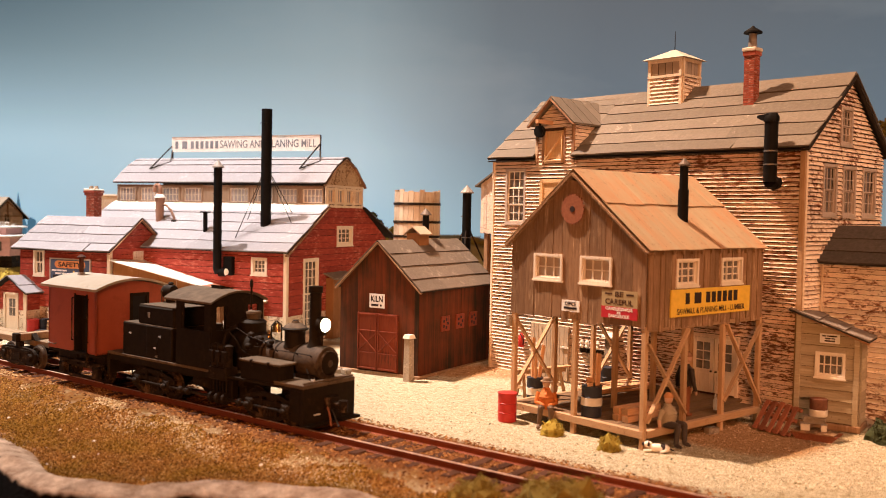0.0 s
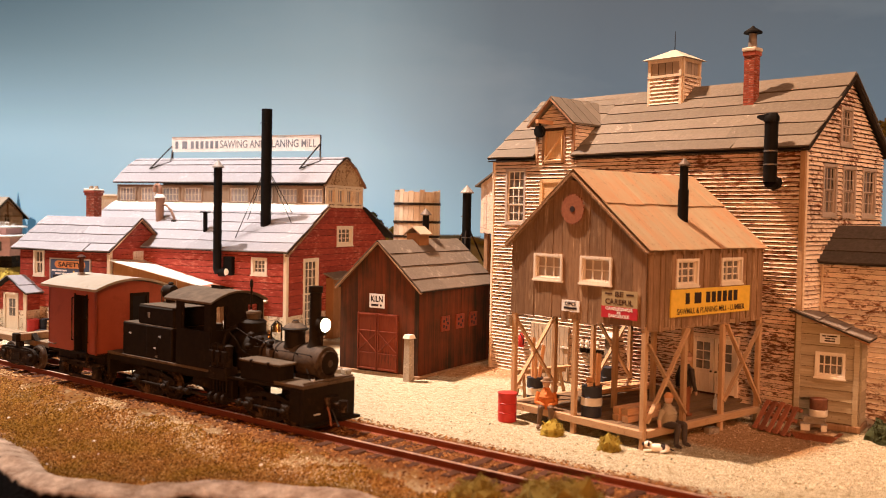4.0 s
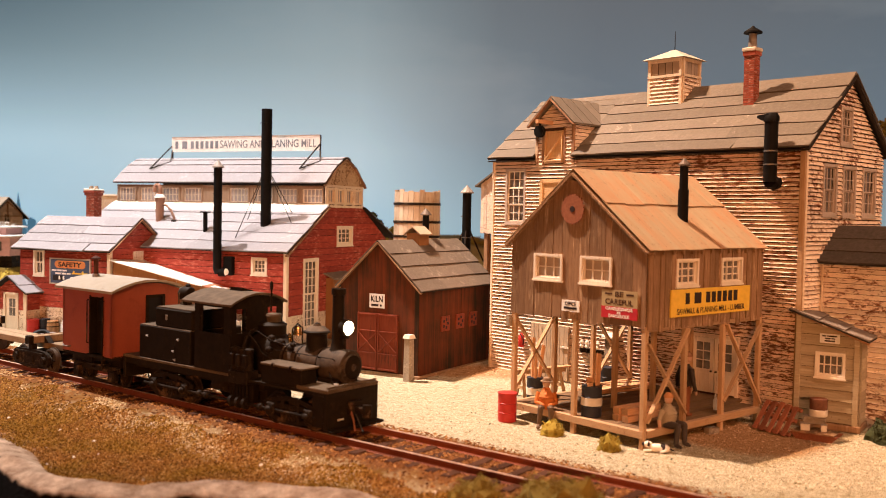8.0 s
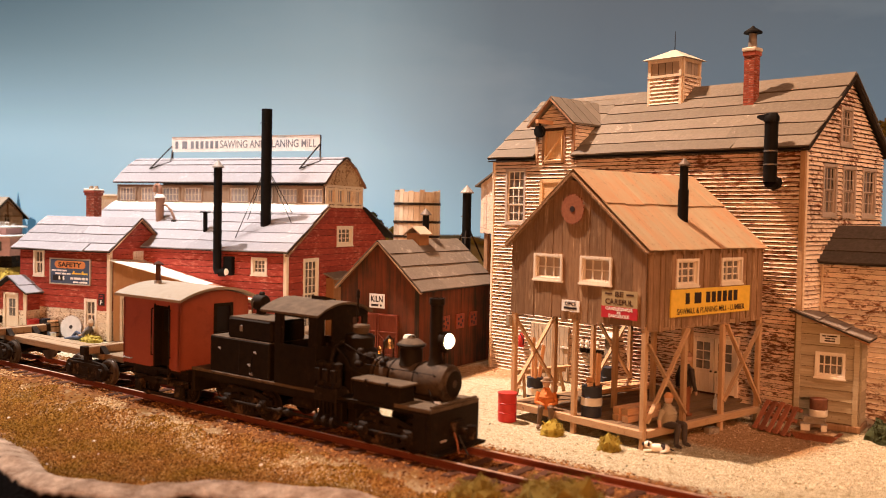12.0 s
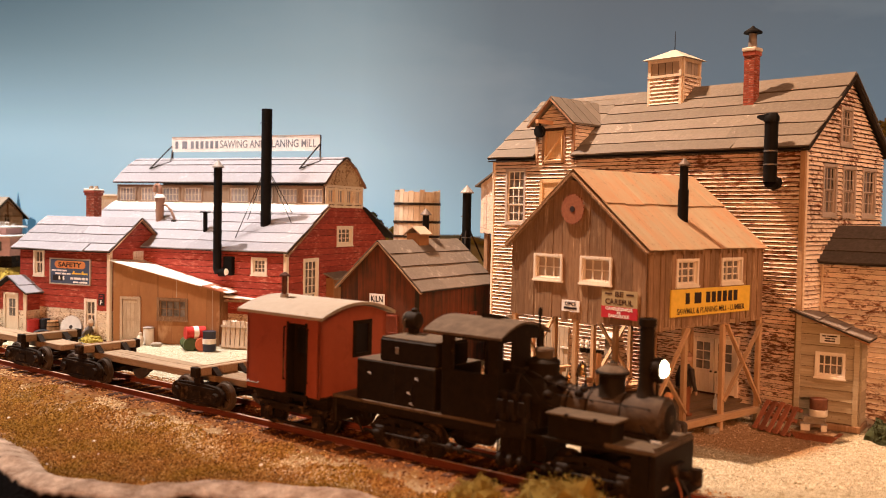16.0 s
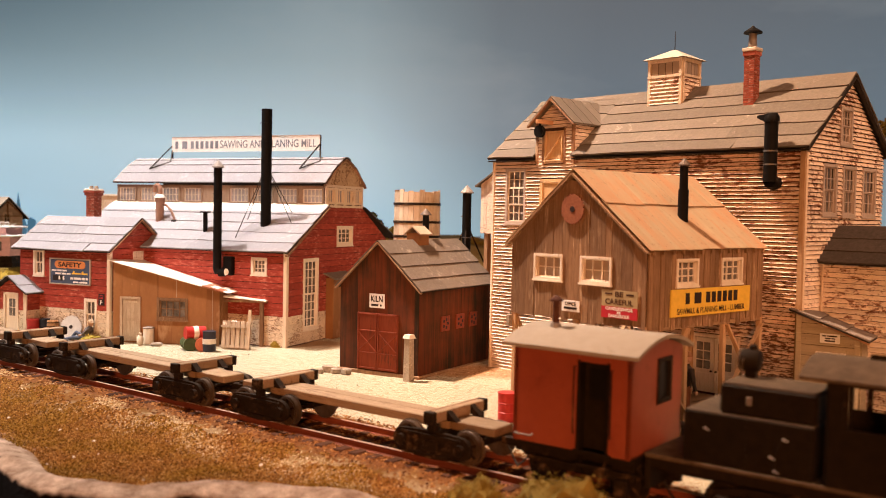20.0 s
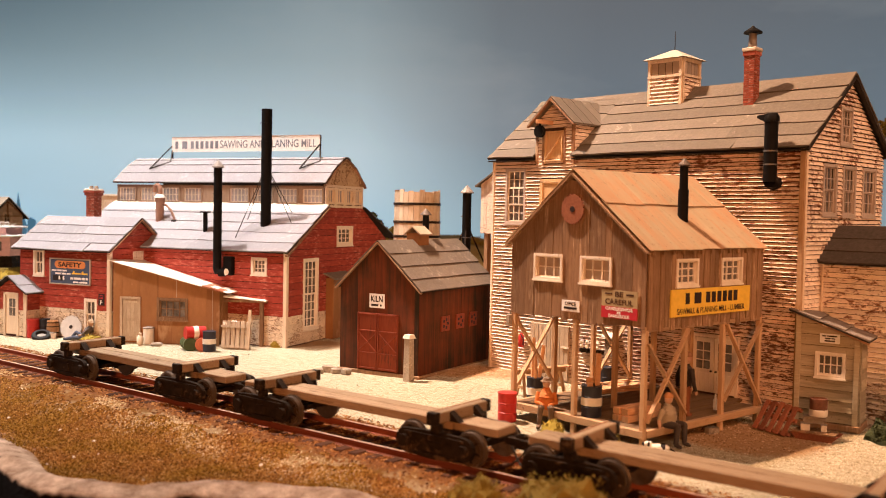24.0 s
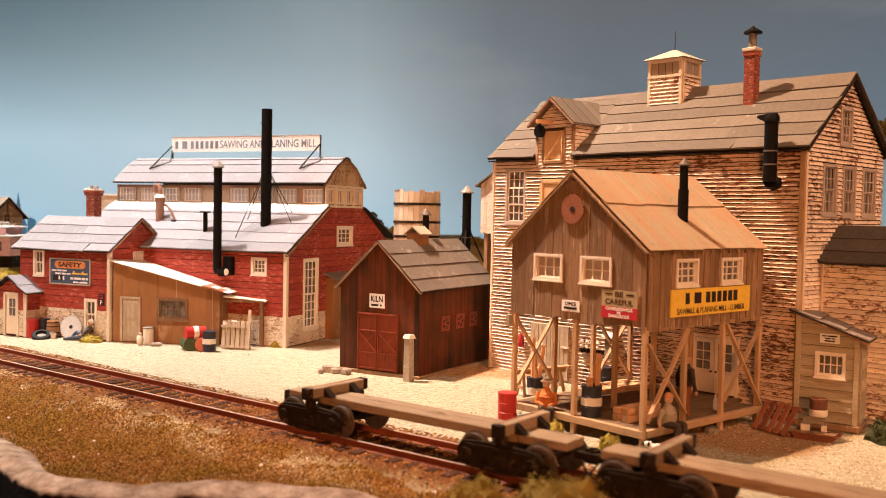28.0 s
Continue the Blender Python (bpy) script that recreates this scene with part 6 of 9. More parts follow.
    bars([(-1.02, 0.04, 0.28, 0.08), (-0.68, 0.04, 0.3, 0.08), (-0.34, 0.04, 0.28, 0.08), (-0.76, -0.11, 0.36, 0.08), (-0.38, -0.11, 0.3, 0.08), (-0.08, -0.11, 0.22, 0.08), (0.12, -0.32, 0.2, 0.11), (0.48, -0.32, 0.42, 0.11), (0.84, -0.32, 0.2, 0.11), (1.06, -0.32, 0.14, 0.11), (0.36, -0.5, 0.34, 0.08), (0.84, -0.5, 0.5, 0.08)], m_sign_white, sg, cm)
    bars([(0.4, -0.08, 0.56, 0.07), (0.24, -0.04, 0.1, 0.16), (0.92, -0.08, 0.38, 0.07), (0.8, -0.04, 0.1, 0.16)], m_sign_yellow, sg, cm)
    bars([(-0.78, -0.32, 0.62, 0.26)], m_ink, sg, cm)
    bars([(-0.67, -0.32, 0.1, 0.18), (-0.4, -0.32, 0.1, 0.18)], m_sign_white, sg, on_wall(wf, 3.32, 3.26, 0.107))
    sg = part("exit_board", wf.slab(B(), 5.1, 1.72, 5.45, 2.28, 0.06, 0.085), m_ink, t, "small dark notice")
    bars([(0, 0.2, 0.2, 0.03), (0, 0.12, 0.26, 0.03), (0, 0.05, 0.22, 0.03)], m_sign_red, sg, on_wall(wf, 5.27, 2.0, 0.088))
    letters("F", 0.12, 0.2, m_sign_white, sg, on_wall(wf, 5.27, 1.86, 0.088), bold=0.03)
    return t


red_mill()


def entry_hut():
    t = thing("entry_hut", -20.32, 45.04, 0, -24.0, "small red entry hut with a grey gabled roof", "hut")
    w, d, ev, pk = 1.95, 1.9, 2.25, 2.85
    fr = Wall((-w, 0), (0, 0), gable(w, 0, ev, pk), 0.1)
    rt = Wall((0, 0), (0, d), rectangle(d, 0, ev), 0.1)
    fr.holes.append((0.55, 0.1, 1.4, 2.05))
    fr.core("wall_front", m_red_core, t)
    rt.core("wall_side", m_red_core, t)
    for q in (fr, rt):
        q.clad(0.21, m_stone, 0.05, 1.31, 0.04, name="stone", gap=0.02, seg=0.45)
        q.clad(0.31, m_red, 1.31, pk - 0.1 if q is fr else ev, 0.045, gap=0.034, jag=0.014)
    dr = part("door", fr.slab(B(), 0.58, 0.1, 1.37, 2.02, -0.06, 0.0), m_cream_trim, t, "cream door with four panes")
    for c in range(2):
        for r in range(2):
            part("pane", fr.slab(B(), 0.82 + c * 0.22, 1.0 + r * 0.44, 1.0 + c * 0.22, 1.4 + r * 0.44, 0.0, 0.01), m_glass, dr)
    bm = B()
    for a in ((0.48, 0.0, 0.6, 2.15), (1.36, 0.0, 1.48, 2.15), (0.48, 2.03, 1.48, 2.15)):
        fr.slab(bm, *a, -0.02, 0.07)
    part("door_frame", bm, m_cream_trim, dr)
    part("corner_board", box(B(), (-0.14, -0.06, 0), (0.06, 0.02, ev), 0.01), m_cream_trim, t)
    part("corner_board", box(B(), (-w - 0.06, -0.06, 0), (-w + 0.1, 0.02, ev), 0.01), m_cream_trim, t)
    for sx in (1, -1):
        xe = 0.3 if sx > 0 else -w - 0.3
        roof_strips(t, (xe, -0.3, ev - 0.1), (xe, d + 0.2, ev - 0.1), Vector((-w / 2 - xe, 0, pk + 0.12 - ev + 0.1)), 2, m_tar_grey, 0.03, 0.03, "grey roof")
    Wall((-w, d), (-w, 0), rectangle(d, 0, ev), 0.1).core("wall_far", m_red_core, t)


entry_hut()


def lean_to():
    t = thing("lean_to", -15.72, 44.09, 0, -9.0, "tan plank lean-to with a bright tin roof", "lean-to")
    w, d = 5.35, 3.2
    zl, zr = 3.85, 2.55
    fr = Wall((0, 0), (w, 0), [(0, 0, w), (zr, 0, w), (zl, 0, 0.05)], 0.1)
    rt = Wall((w, 0), (w, d), rectangle(d, 0, zr), 0.1)
    fr.holes += [(0.45, 0.08, 1.35, 2.1), (2.3, 1.2, 3.75, 2.15)]
    fr.core("wall_front", m_tan_sheet, t)
    rt.core("wall_side", m_tan_sheet, t)
    fr.planks(0.88, m_tan_sheet, 0.05, zl, 0.02, top=lambda u: zl - (zl - zr) * u / w, gap=0.008, name="panel")
    part("doorframe", fr.slab(fr.slab(fr.slab(B(), 0.38, 0.05, 0.5, 2.2, -0.02, 0.08), 1.3, 0.05, 1.42, 2.2, -0.02, 0.08), 0.38, 2.08, 1.42, 2.2, -0.02, 0.09), m_old_door, t)
    dr = part("door", fr.slab(B(), 0.5, 0.08, 1.3, 2.08, -0.05, 0.02), m_old_door, t, "bleached plank door")
    for z in (0.2, 1.05, 1.9):
        part("ledge", fr.slab(B(), 0.54, z, 1.26, z + 0.12, 0.02, 0.05), m_old_door, dr)
    for i in range(4):
        part("door_plank", fr.slab(B(), 0.52 + i * 0.195, 0.1, 0.52 + i * 0.195 + 0.18, 2.06, 0.02, 0.035), m_old_door, dr)
    fr.window(t, 2.25, 1.15, 3.8, 2.2, 4, 2, m_grey_board, frame=0.13, cut=False, label="grey-framed eight-light window")
    part("corner_board", fr.slab(B(), w - 0.12, 0, w + 0.03, zr, 0.02, 0.06), m_tan_sheet, t)
    for u, z0, z1 in ((3.2, 2.24, 3.0), (5.0, 0.05, 2.62)):
        part("seam_batten", fr.slab(B(), u, z0, u + 0.03, z1, 0.02, 0.035), m_old_door, t, "pale seam batten")
    bm_rows = 4
    for i in range(bm_rows):
        a, b = i / bm_rows, (i + 1) / bm_rows
        xa, xb = -0.1 + (w + 0.5) * a, -0.1 + (w + 0.5) * b + 0.12
        za, zb = zl + 0.05 - (zl - zr) * a * 1.05, zl + 0.05 - (zl - zr) * (b + 0.02) * 1.05
        part("roof_sheet", hexa(B(), [(xa, -0.3, za), (xb, -0.3 + random.uniform(-0.05, 0.05), zb), (xb, d, zb), (xa, d, za), (xa, -0.3, za + 0.05), (xb, -0.3, zb + 0.05), (xb, d - 0.6 * (i == 3), zb + 0.05), (xa, d, za + 0.05)]), m_tin_white, t, "bright tin roof sheet")
    for xa, xb, ya, yb, mt, lab in ((w - 0.75, w + 0.28, -0.33, 1.5, m_rust_saw, "rusted roof patch"), (w - 0.42, w - 0.08, -0.1, 0.5, m_tin_white, "small white tin patch"), (w - 0.05, w + 0.3, 0.35, 0.95, m_tin_white, "small white tin patch")):
        q = lambda x: zl + 0.05 - (zl - zr) * 1.05 * (x + 0.1) / (w + 0.5)
        h = 0.065 if mt is m_rust_saw else 0.085
        part("roof_patch", hexa(B(), [(xa, ya, q(xa)), (xb, ya, q(xb)), (xb, yb, q(xb)), (xa, yb, q(xa)), (xa, ya, q(xa) + h), (xb, ya, q(xb) + h), (xb, yb, q(xb) + h), (xa, yb, q(xa) + h)]), mt, t, lab)
    # side porch
    part("porch_roof", hexa(B(), [(w + 0.1, 0.2, 2.3), (w + 2.2, 0.2, 2.15), (w + 2.2, 1.8, 2.15), (w + 0.1, 1.8, 2.35), (w + 0.1, 0.2, 2.36), (w + 2.2, 0.2, 2.21), (w + 2.2, 1.8, 2.21), (w + 0.1, 1.8, 2.41)]), m_tin_white, t, "small tin porch roof")
    part("porch_post", box(B(), (w + 1.85, 0.3, 0), (w + 2.02, 0.47, 2.2), 0.01), m_grey_board, t)
    part("porch_beam", box(B(), (w + 0.1, 0.28, 2.08), (w + 2.2, 0.42, 2.18)), m_grey_board, t)


lean_to()


# ---- the train ----
def wheelset(parent, x, z, r, material=None):
    """Axle with two flanged wheels, turning about its own axis."""
    bm = B()
    tube(bm, (0, -0.9, 0), (0, 0.9, 0), 0.07, n=10)
    ax = part("axle", bm, m_dark_steel, parent)
    ax.matrix_basis = kpose(x, 0, z)
    for s in (-1, 1):
        part("wheel", lathe(B(), [(0.14, s * 0.84), (0.16, s * 0.8), (r - 0.1, s * 0.79), (r - 0.06, s * 0.82), (r, s * 0.81), (r + 0.005, s * 0.7), (r + 0.05, s * 0.68), (r + 0.04, s * 0.65), (0.15, s * 0.66)], (0, 0, 0), 24, "y"), material or m_wheel, ax, "flanged steel wheel", True)
        bm = B()
        for i in range(6):
            a = i * math.pi / 3
            bar(bm, (0.1 * math.cos(a), s * 0.8, 0.1 * math.sin(a)), ((r - 0.08) * math.cos(a), s * 0.8, (r - 0.08) * math.sin(a)), 0.05, 0.05, (0, 1, 0))
        part("spokes", bm, m_dark_steel, ax)
    return ax


def arch_truck(parent, x, wb=1.75, r=0.4):
    z = RAIL + r
    tk = part("truck", box(B(), (x - 0.16, -1.05, z - 0.12), (x + 0.16, 1.05, z + 0.22), 0.03), m_dark_steel, parent, "black cast truck")
    axles = []
    for s in (-1, 1):
        axles.append(wheelset(parent, x + s * wb / 2, z, r))
    h = wb / 2
    for s in (-1, 1):
        y = s * 1.0
        # cast side frame: a long plate with round ends, dished below
        poly = []
        for i in range(9):
            a = radians(90 - 22.5 * i)
            poly.append((x + h - 0.02 + 0.3 * math.cos(a), y - 0.06, z + 0.02 + 0.28 * math.sin(a)))
        poly += [(x + 0.4, y - 0.06, z - 0.32), (x, y - 0.06, z - 0.34), (x - 0.4, y - 0.06, z - 0.32)]
        for i in range(9):
            a = radians(270 - 22.5 * i)
            poly.append((x - h + 0.02 + 0.3 * math.cos(a), y - 0.06, z + 0.02 + 0.28 * math.sin(a)))
        poly += [(x - 0.35, y - 0.06, z + 0.33), (x + 0.35, y - 0.06, z + 0.33)]
        sf = part("side_frame", prism(B(), poly, (0, 0.12, 0)), m_dark_steel, tk)
        part("frame_rib", bar(bar(B(), (x - h, y + s * 0.07, z + 0.22), (x + h, y + s * 0.07, z + 0.22), 0.06, 0.07, (0, 1, 0)), (x - h * 0.7, y + s * 0.07, z - 0.24), (x + h * 0.7, y + s * 0.07, z - 0.24), 0.06, 0.06, (0, 1, 0)), m_dark_steel, sf)
        for k in (-h, h):
            part("journal_box", lathe(B(), [(0.14, -0.1), (0.15, 0.02), (0.11, 0.07), (0.04, 0.08)], (x + k, y + s * 0.06, z), 12, "y"), m_dark_steel, sf, "", True)
        part("spring_cover", box(B(), (x - 0.22, y + s * 0.04, z - 0.16), (x + 0.22, y + s * 0.09, z + 0.1), 0.02), m_dark_steel, sf)
    return axles


def coupler(parent, x, s):
    c = part("coupler", box(B(), (x, -0.1, RAIL + 0.5), (x + s * 0.42, 0.1, RAIL + 0.68), 0.02), m_dark_steel, parent, "black knuckle coupler")
    part("knuckle", lathe(B(), [(0.13, -0.16), (0.14, 0), (0.13, 0.16)], (x + s * 0.46, 0.05, RAIL + 0.59), 10), m_dark_steel, c)
    part("glad_hand", pipe(B(), [(x + s * 0.2, -0.1, RAIL + 0.48), (x + s * 0.4, -0.14, RAIL + 0.2), (x + s * 0.55, -0.2, RAIL + 0.08)], 0.025, 6), m_wire, c)


def log_car():
    t = thing("log_car", 0, 0, 0, TRACK[2], "empty skeleton log car of tan timber on black trucks", "log car", "log cars in the train")
    z = 1.42
    half, bunk = 4.42, 3.02
    # spine of two broad timbers and their edge
    for y0, y1 in ((-0.46, -0.012), (0.012, 0.46)):
        part("spine_timber", box(B(), (-bunk - 0.1, y0, z - 0.24), (bunk + 0.1, y1, z), 0.025), m_car_wood, t)
    for s in (-1, 1):
        part("end_platform", box(B(), (s * (bunk + 0.12), -0.4, z - 0.24), (s * half, 0.4, z - 0.02), 0.025), m_car_wood, t)
        x = s * bunk
        bk = part("bunk", box(B(), (x - 0.13, -1.14, z + 0.0), (x + 0.13, 1.14, z + 0.27), 0.025), m_car_wood, t, "cross timber that carries the logs")
        part("bunk_plate", box(B(), (x - 0.11, -1.1, z + 0.27), (x - 0.07, 1.1, z + 0.285)), m_brown_trim, bk)
        for sy in (-1, 1):
            part("end_iron", box(B(), (x - 0.145, sy * 1.0, z - 0.015), (x + 0.145, sy * 1.18, z + 0.285), 0.02), m_dark_steel, bk)
            part("stake_pocket", box(B(), (x - 0.13, sy * 0.86, z - 0.3), (x + 0.13, sy * 1.06, z - 0.015), 0.03), m_dark_steel, bk)
            for sx in (-1, 1):
                part("chock", prism(B(), [(x + sx * 0.13, sy * 0.5 - 0.1, z + 0.0), (x + sx * 0.42, sy * 0.5 - 0.1, z + 0.0), (x + sx * 0.13, sy * 0.5 - 0.1, z + 0.24)], (0, 0.2, 0)), m_dark_steel, bk, "black iron chock")
        part("bolster", box(B(), (x - 0.22, -0.9, z - 0.44), (x + 0.22, 0.9, z - 0.24), 0.02), m_dark_steel, t)
        arch_truck(t, x)
        coupler(t, s * half, s)
        part("brake_bar", bar(B(), (s * (half - 0.2), -0.55, z - 0.3), (s * (half - 0.2), 0.55, z - 0.3), 0.07, 0.07), m_dark_steel, t)
    return t


def caboose():
    t = thing("caboose", 0, 0, 0, TRACK[2], "orange-red four-wheel caboose with cream arched roof", "caboose")
    x0, x1, w, zb, ze = -1.79, 1.01, 1.3, 1.52, 3.6
    arch = lambda y, zc: zc + 0.34 * (1 - (y / 1.5) ** 2)
    # near side wall in two panels, with the doorway between them
    for a, b in ((x0, -0.2), (0.5, x1)):
        part("side_panel", box(B(), (a, -w, zb), (b, -w + 0.1, ze), 0.015), m_caboose, t)
    part("door_head", box(B(), (-0.2, -w, 3.42), (0.5, -w + 0.1, ze), 0.01), m_caboose, t)
    part("side_panel", box(B(), (x0, w - 0.1, zb), (x1, w, ze), 0.015), m_caboose, t)
    for xe, s in ((x0, 1), (x1, -1)):
        # end wall in strips, with a window opening beside the middle
        bm = B()
        a, b = xe, xe + s * 0.1
        wy0, wy1, wz0, wz1 = 0.0, 0.62, 2.55, 3.42
        for ya, yb, za, zt in ((-w, wy0, zb, None), (wy1, w, zb, None), (wy0, wy1, zb, wz0), (wy0, wy1, wz1, None)):
            m = 6
            for i in range(m):
                p, q = ya + (yb - ya) * i / m, ya + (yb - ya) * (i + 1) / m
                tp, tq = (arch(p, ze - 0.06), arch(q, ze - 0.06)) if zt is None else (zt, zt)
                hexa(bm, [(a, p, za), (b, p, za), (b, q, za), (a, q, za), (a, p, tp), (b, p, tp), (b, q, tq), (a, q, tq)])
        bmesh.ops.remove_doubles(bm, verts=bm.verts, dist=0.001)
        part("end_wall", bm, m_caboose, t)
        bm = B()
        for ya, yb, za, zt in ((wy0 - 0.06, wy0 + 0.04, wz0 - 0.06, wz1 + 0.06), (wy1 - 0.04, wy1 + 0.06, wz0 - 0.06, wz1 + 0.06), (wy0 - 0.06, wy1 + 0.06, wz0 - 0.06, wz0 + 0.04), (wy0 - 0.06, wy1 + 0.06, wz1 - 0.04, wz1 + 0.06)):
            box(bm, (a - s * 0.03, ya, za), (b, yb, zt))
        f = part("window_frame", bm, m_loco, t, "dark window frame")
        part("pane", box(B(), (a + s * 0.04, wy0, wz0), (a + s * 0.06, wy1, wz1)), m_dark_glass, f)
        coupler(t, xe, -s)
    # door recess
    d = part("door", box(B(), (-0.18, -w + 0.22, zb + 0.05), (0.48, -w + 0.28, 3.42)), m_loco, t, "dark recessed side door with a window")
    part("pane", box(B(), (-0.04, -w + 0.2, 2.62), (0.34, -w + 0.22, 3.3)), m_dark_glass, d)
    for x in (-0.22, 0.46):
        part("jamb", box(B(), (x, -w - 0.03, zb), (x + 0.06, -w + 0.26, 3.46)), m_loco, d)
        part("grab_iron", pipe(B(), [(x - 0.06 + 0.18 * (x > 0), -w - 0.01, 1.9), (x - 0.06 + 0.18 * (x > 0), -w - 0.07, 1.92), (x - 0.06 + 0.18 * (x > 0), -w - 0.07, 3.3), (x - 0.06 + 0.18 * (x > 0), -w - 0.01, 3.32)], 0.018, 6), m_dark_steel, t)
    part("grab_iron", pipe(B(), [(x0 + 0.1, -w - 0.01, 1.7), (x0 + 0.1, -w - 0.08, 1.68), (x0 + 0.5, -w - 0.08, 1.68), (x0 + 0.5, -w - 0.01, 1.7)], 0.02, 6), m_tin, t)
    for x in (-0.16, 0.4):
        part("step_hanger", box(B(), (x, -w + 0.02, 1.1), (x + 0.05, -w + 0.12, zb)), m_dark_steel, t)
    part("door_sill", box(B(), (-0.28, -w - 0.08, 1.47), (0.58, -w + 0.2, 1.56), 0.01), m_loco, t)
    part("step", box(B(), (-0.24, -w - 0.06, 1.22), (0.52, -w + 0.3, 1.28), 0.01), m_dark_steel, t)
    part("floor", box(B(), (x0, -w + 0.02, zb - 0.08), (x1, w - 0.02, zb + 0.04)), m_loco, t)
    # arched roof
    bm = B()
    ex, ov = 0.24, 1.47
    m = 16
    rings = []
    for x in (x0 - ex, x1 + 0.2):
        top, bot = [], []
        for i in range(m + 1):
            y = -ov + 2 * ov * i / m
            z = ze + 0.34 * (1 - (y / 1.5) ** 2) - 0.02
            top.append(bm.verts.new((x, y, z + 0.08)))
            bot.append(bm.verts.new((x, y, z)))
        rings.append((top, bot))
    (t0, b0), (t1, b1) = rings
    for i in range(m):
        bm.faces.new((t0[i], t0[i + 1], t1[i + 1], t1[i]))
        bm.faces.new((b0[i + 1], b0[i], b1[i], b1[i + 1]))
        bm.faces.new((t0[i + 1], t0[i], b0[i], b0[i + 1]))
        bm.faces.new((t1[i], t1[i + 1], b1[i + 1], b1[i]))
    for i in (0, m):
        bm.faces.new((t0[i], t1[i], b1[i], b0[i]))
    part("roof", bm, m_caboose_roof, t, "cream arched roof", True)
    c = part("chimney", tube(B(), (-1.3, -0.4, 3.8), (-1.3, -0.4, 4.58), 0.08, n=12), m_dark_rust, t, "rust-brown stove pipe", True)
    part("collar", lathe(B(), [(0.14, 3.9), (0.11, 4.06)], (-1.3, -0.4, 0), 12), m_tin, c)
    part("cap", lathe(B(), [(0.16, 4.55), (0.15, 4.59), (0.03, 4.67)], (-1.3, -0.4, 0), 12), m_dark_rust, c)
    # running gear
    for s in (-1, 1):
        bm = B()
        box(bm, (-1.5, s * 1.0 - 0.06, 0.98), (1.0, s * 1.0 + 0.06, 1.16))
        box(bm, (-1.3, s * 1.0 - 0.05, 0.62), (0.85, s * 1.0 + 0.05, 0.7))
        part("side_frame", bm, m_dark_steel, t)
        for x in (-1.2, 0.75):
            part("journal_box", box(B(), (x - 0.16, s * 1.08 - 0.1, 0.7), (x + 0.16, s * 1.08 + 0.1, 1.05), 0.03), m_dark_steel, t)
            part("leaf_spring", prism(B(), [(x - 0.42, s * 1.08 - 0.05, 1.2), (x, s * 1.08 - 0.05, 1.06), (x + 0.42, s * 1.08 - 0.05, 1.2), (x, s * 1.08 - 0.05, 1.2)], (0, 0.1, 0)), m_dark_steel, t)
    part("underframe", box(B(), (x0 + 0.05, -0.95, 1.16), (x1 - 0.05, 0.95, zb - 0.06)), m_dark_steel, t)
    wheelset(t, -1.2, RAIL + 0.42, 0.42, m_dark_steel)
    wheelset(t, 0.75, RAIL + 0.42, 0.42, m_dark_steel)
    return t


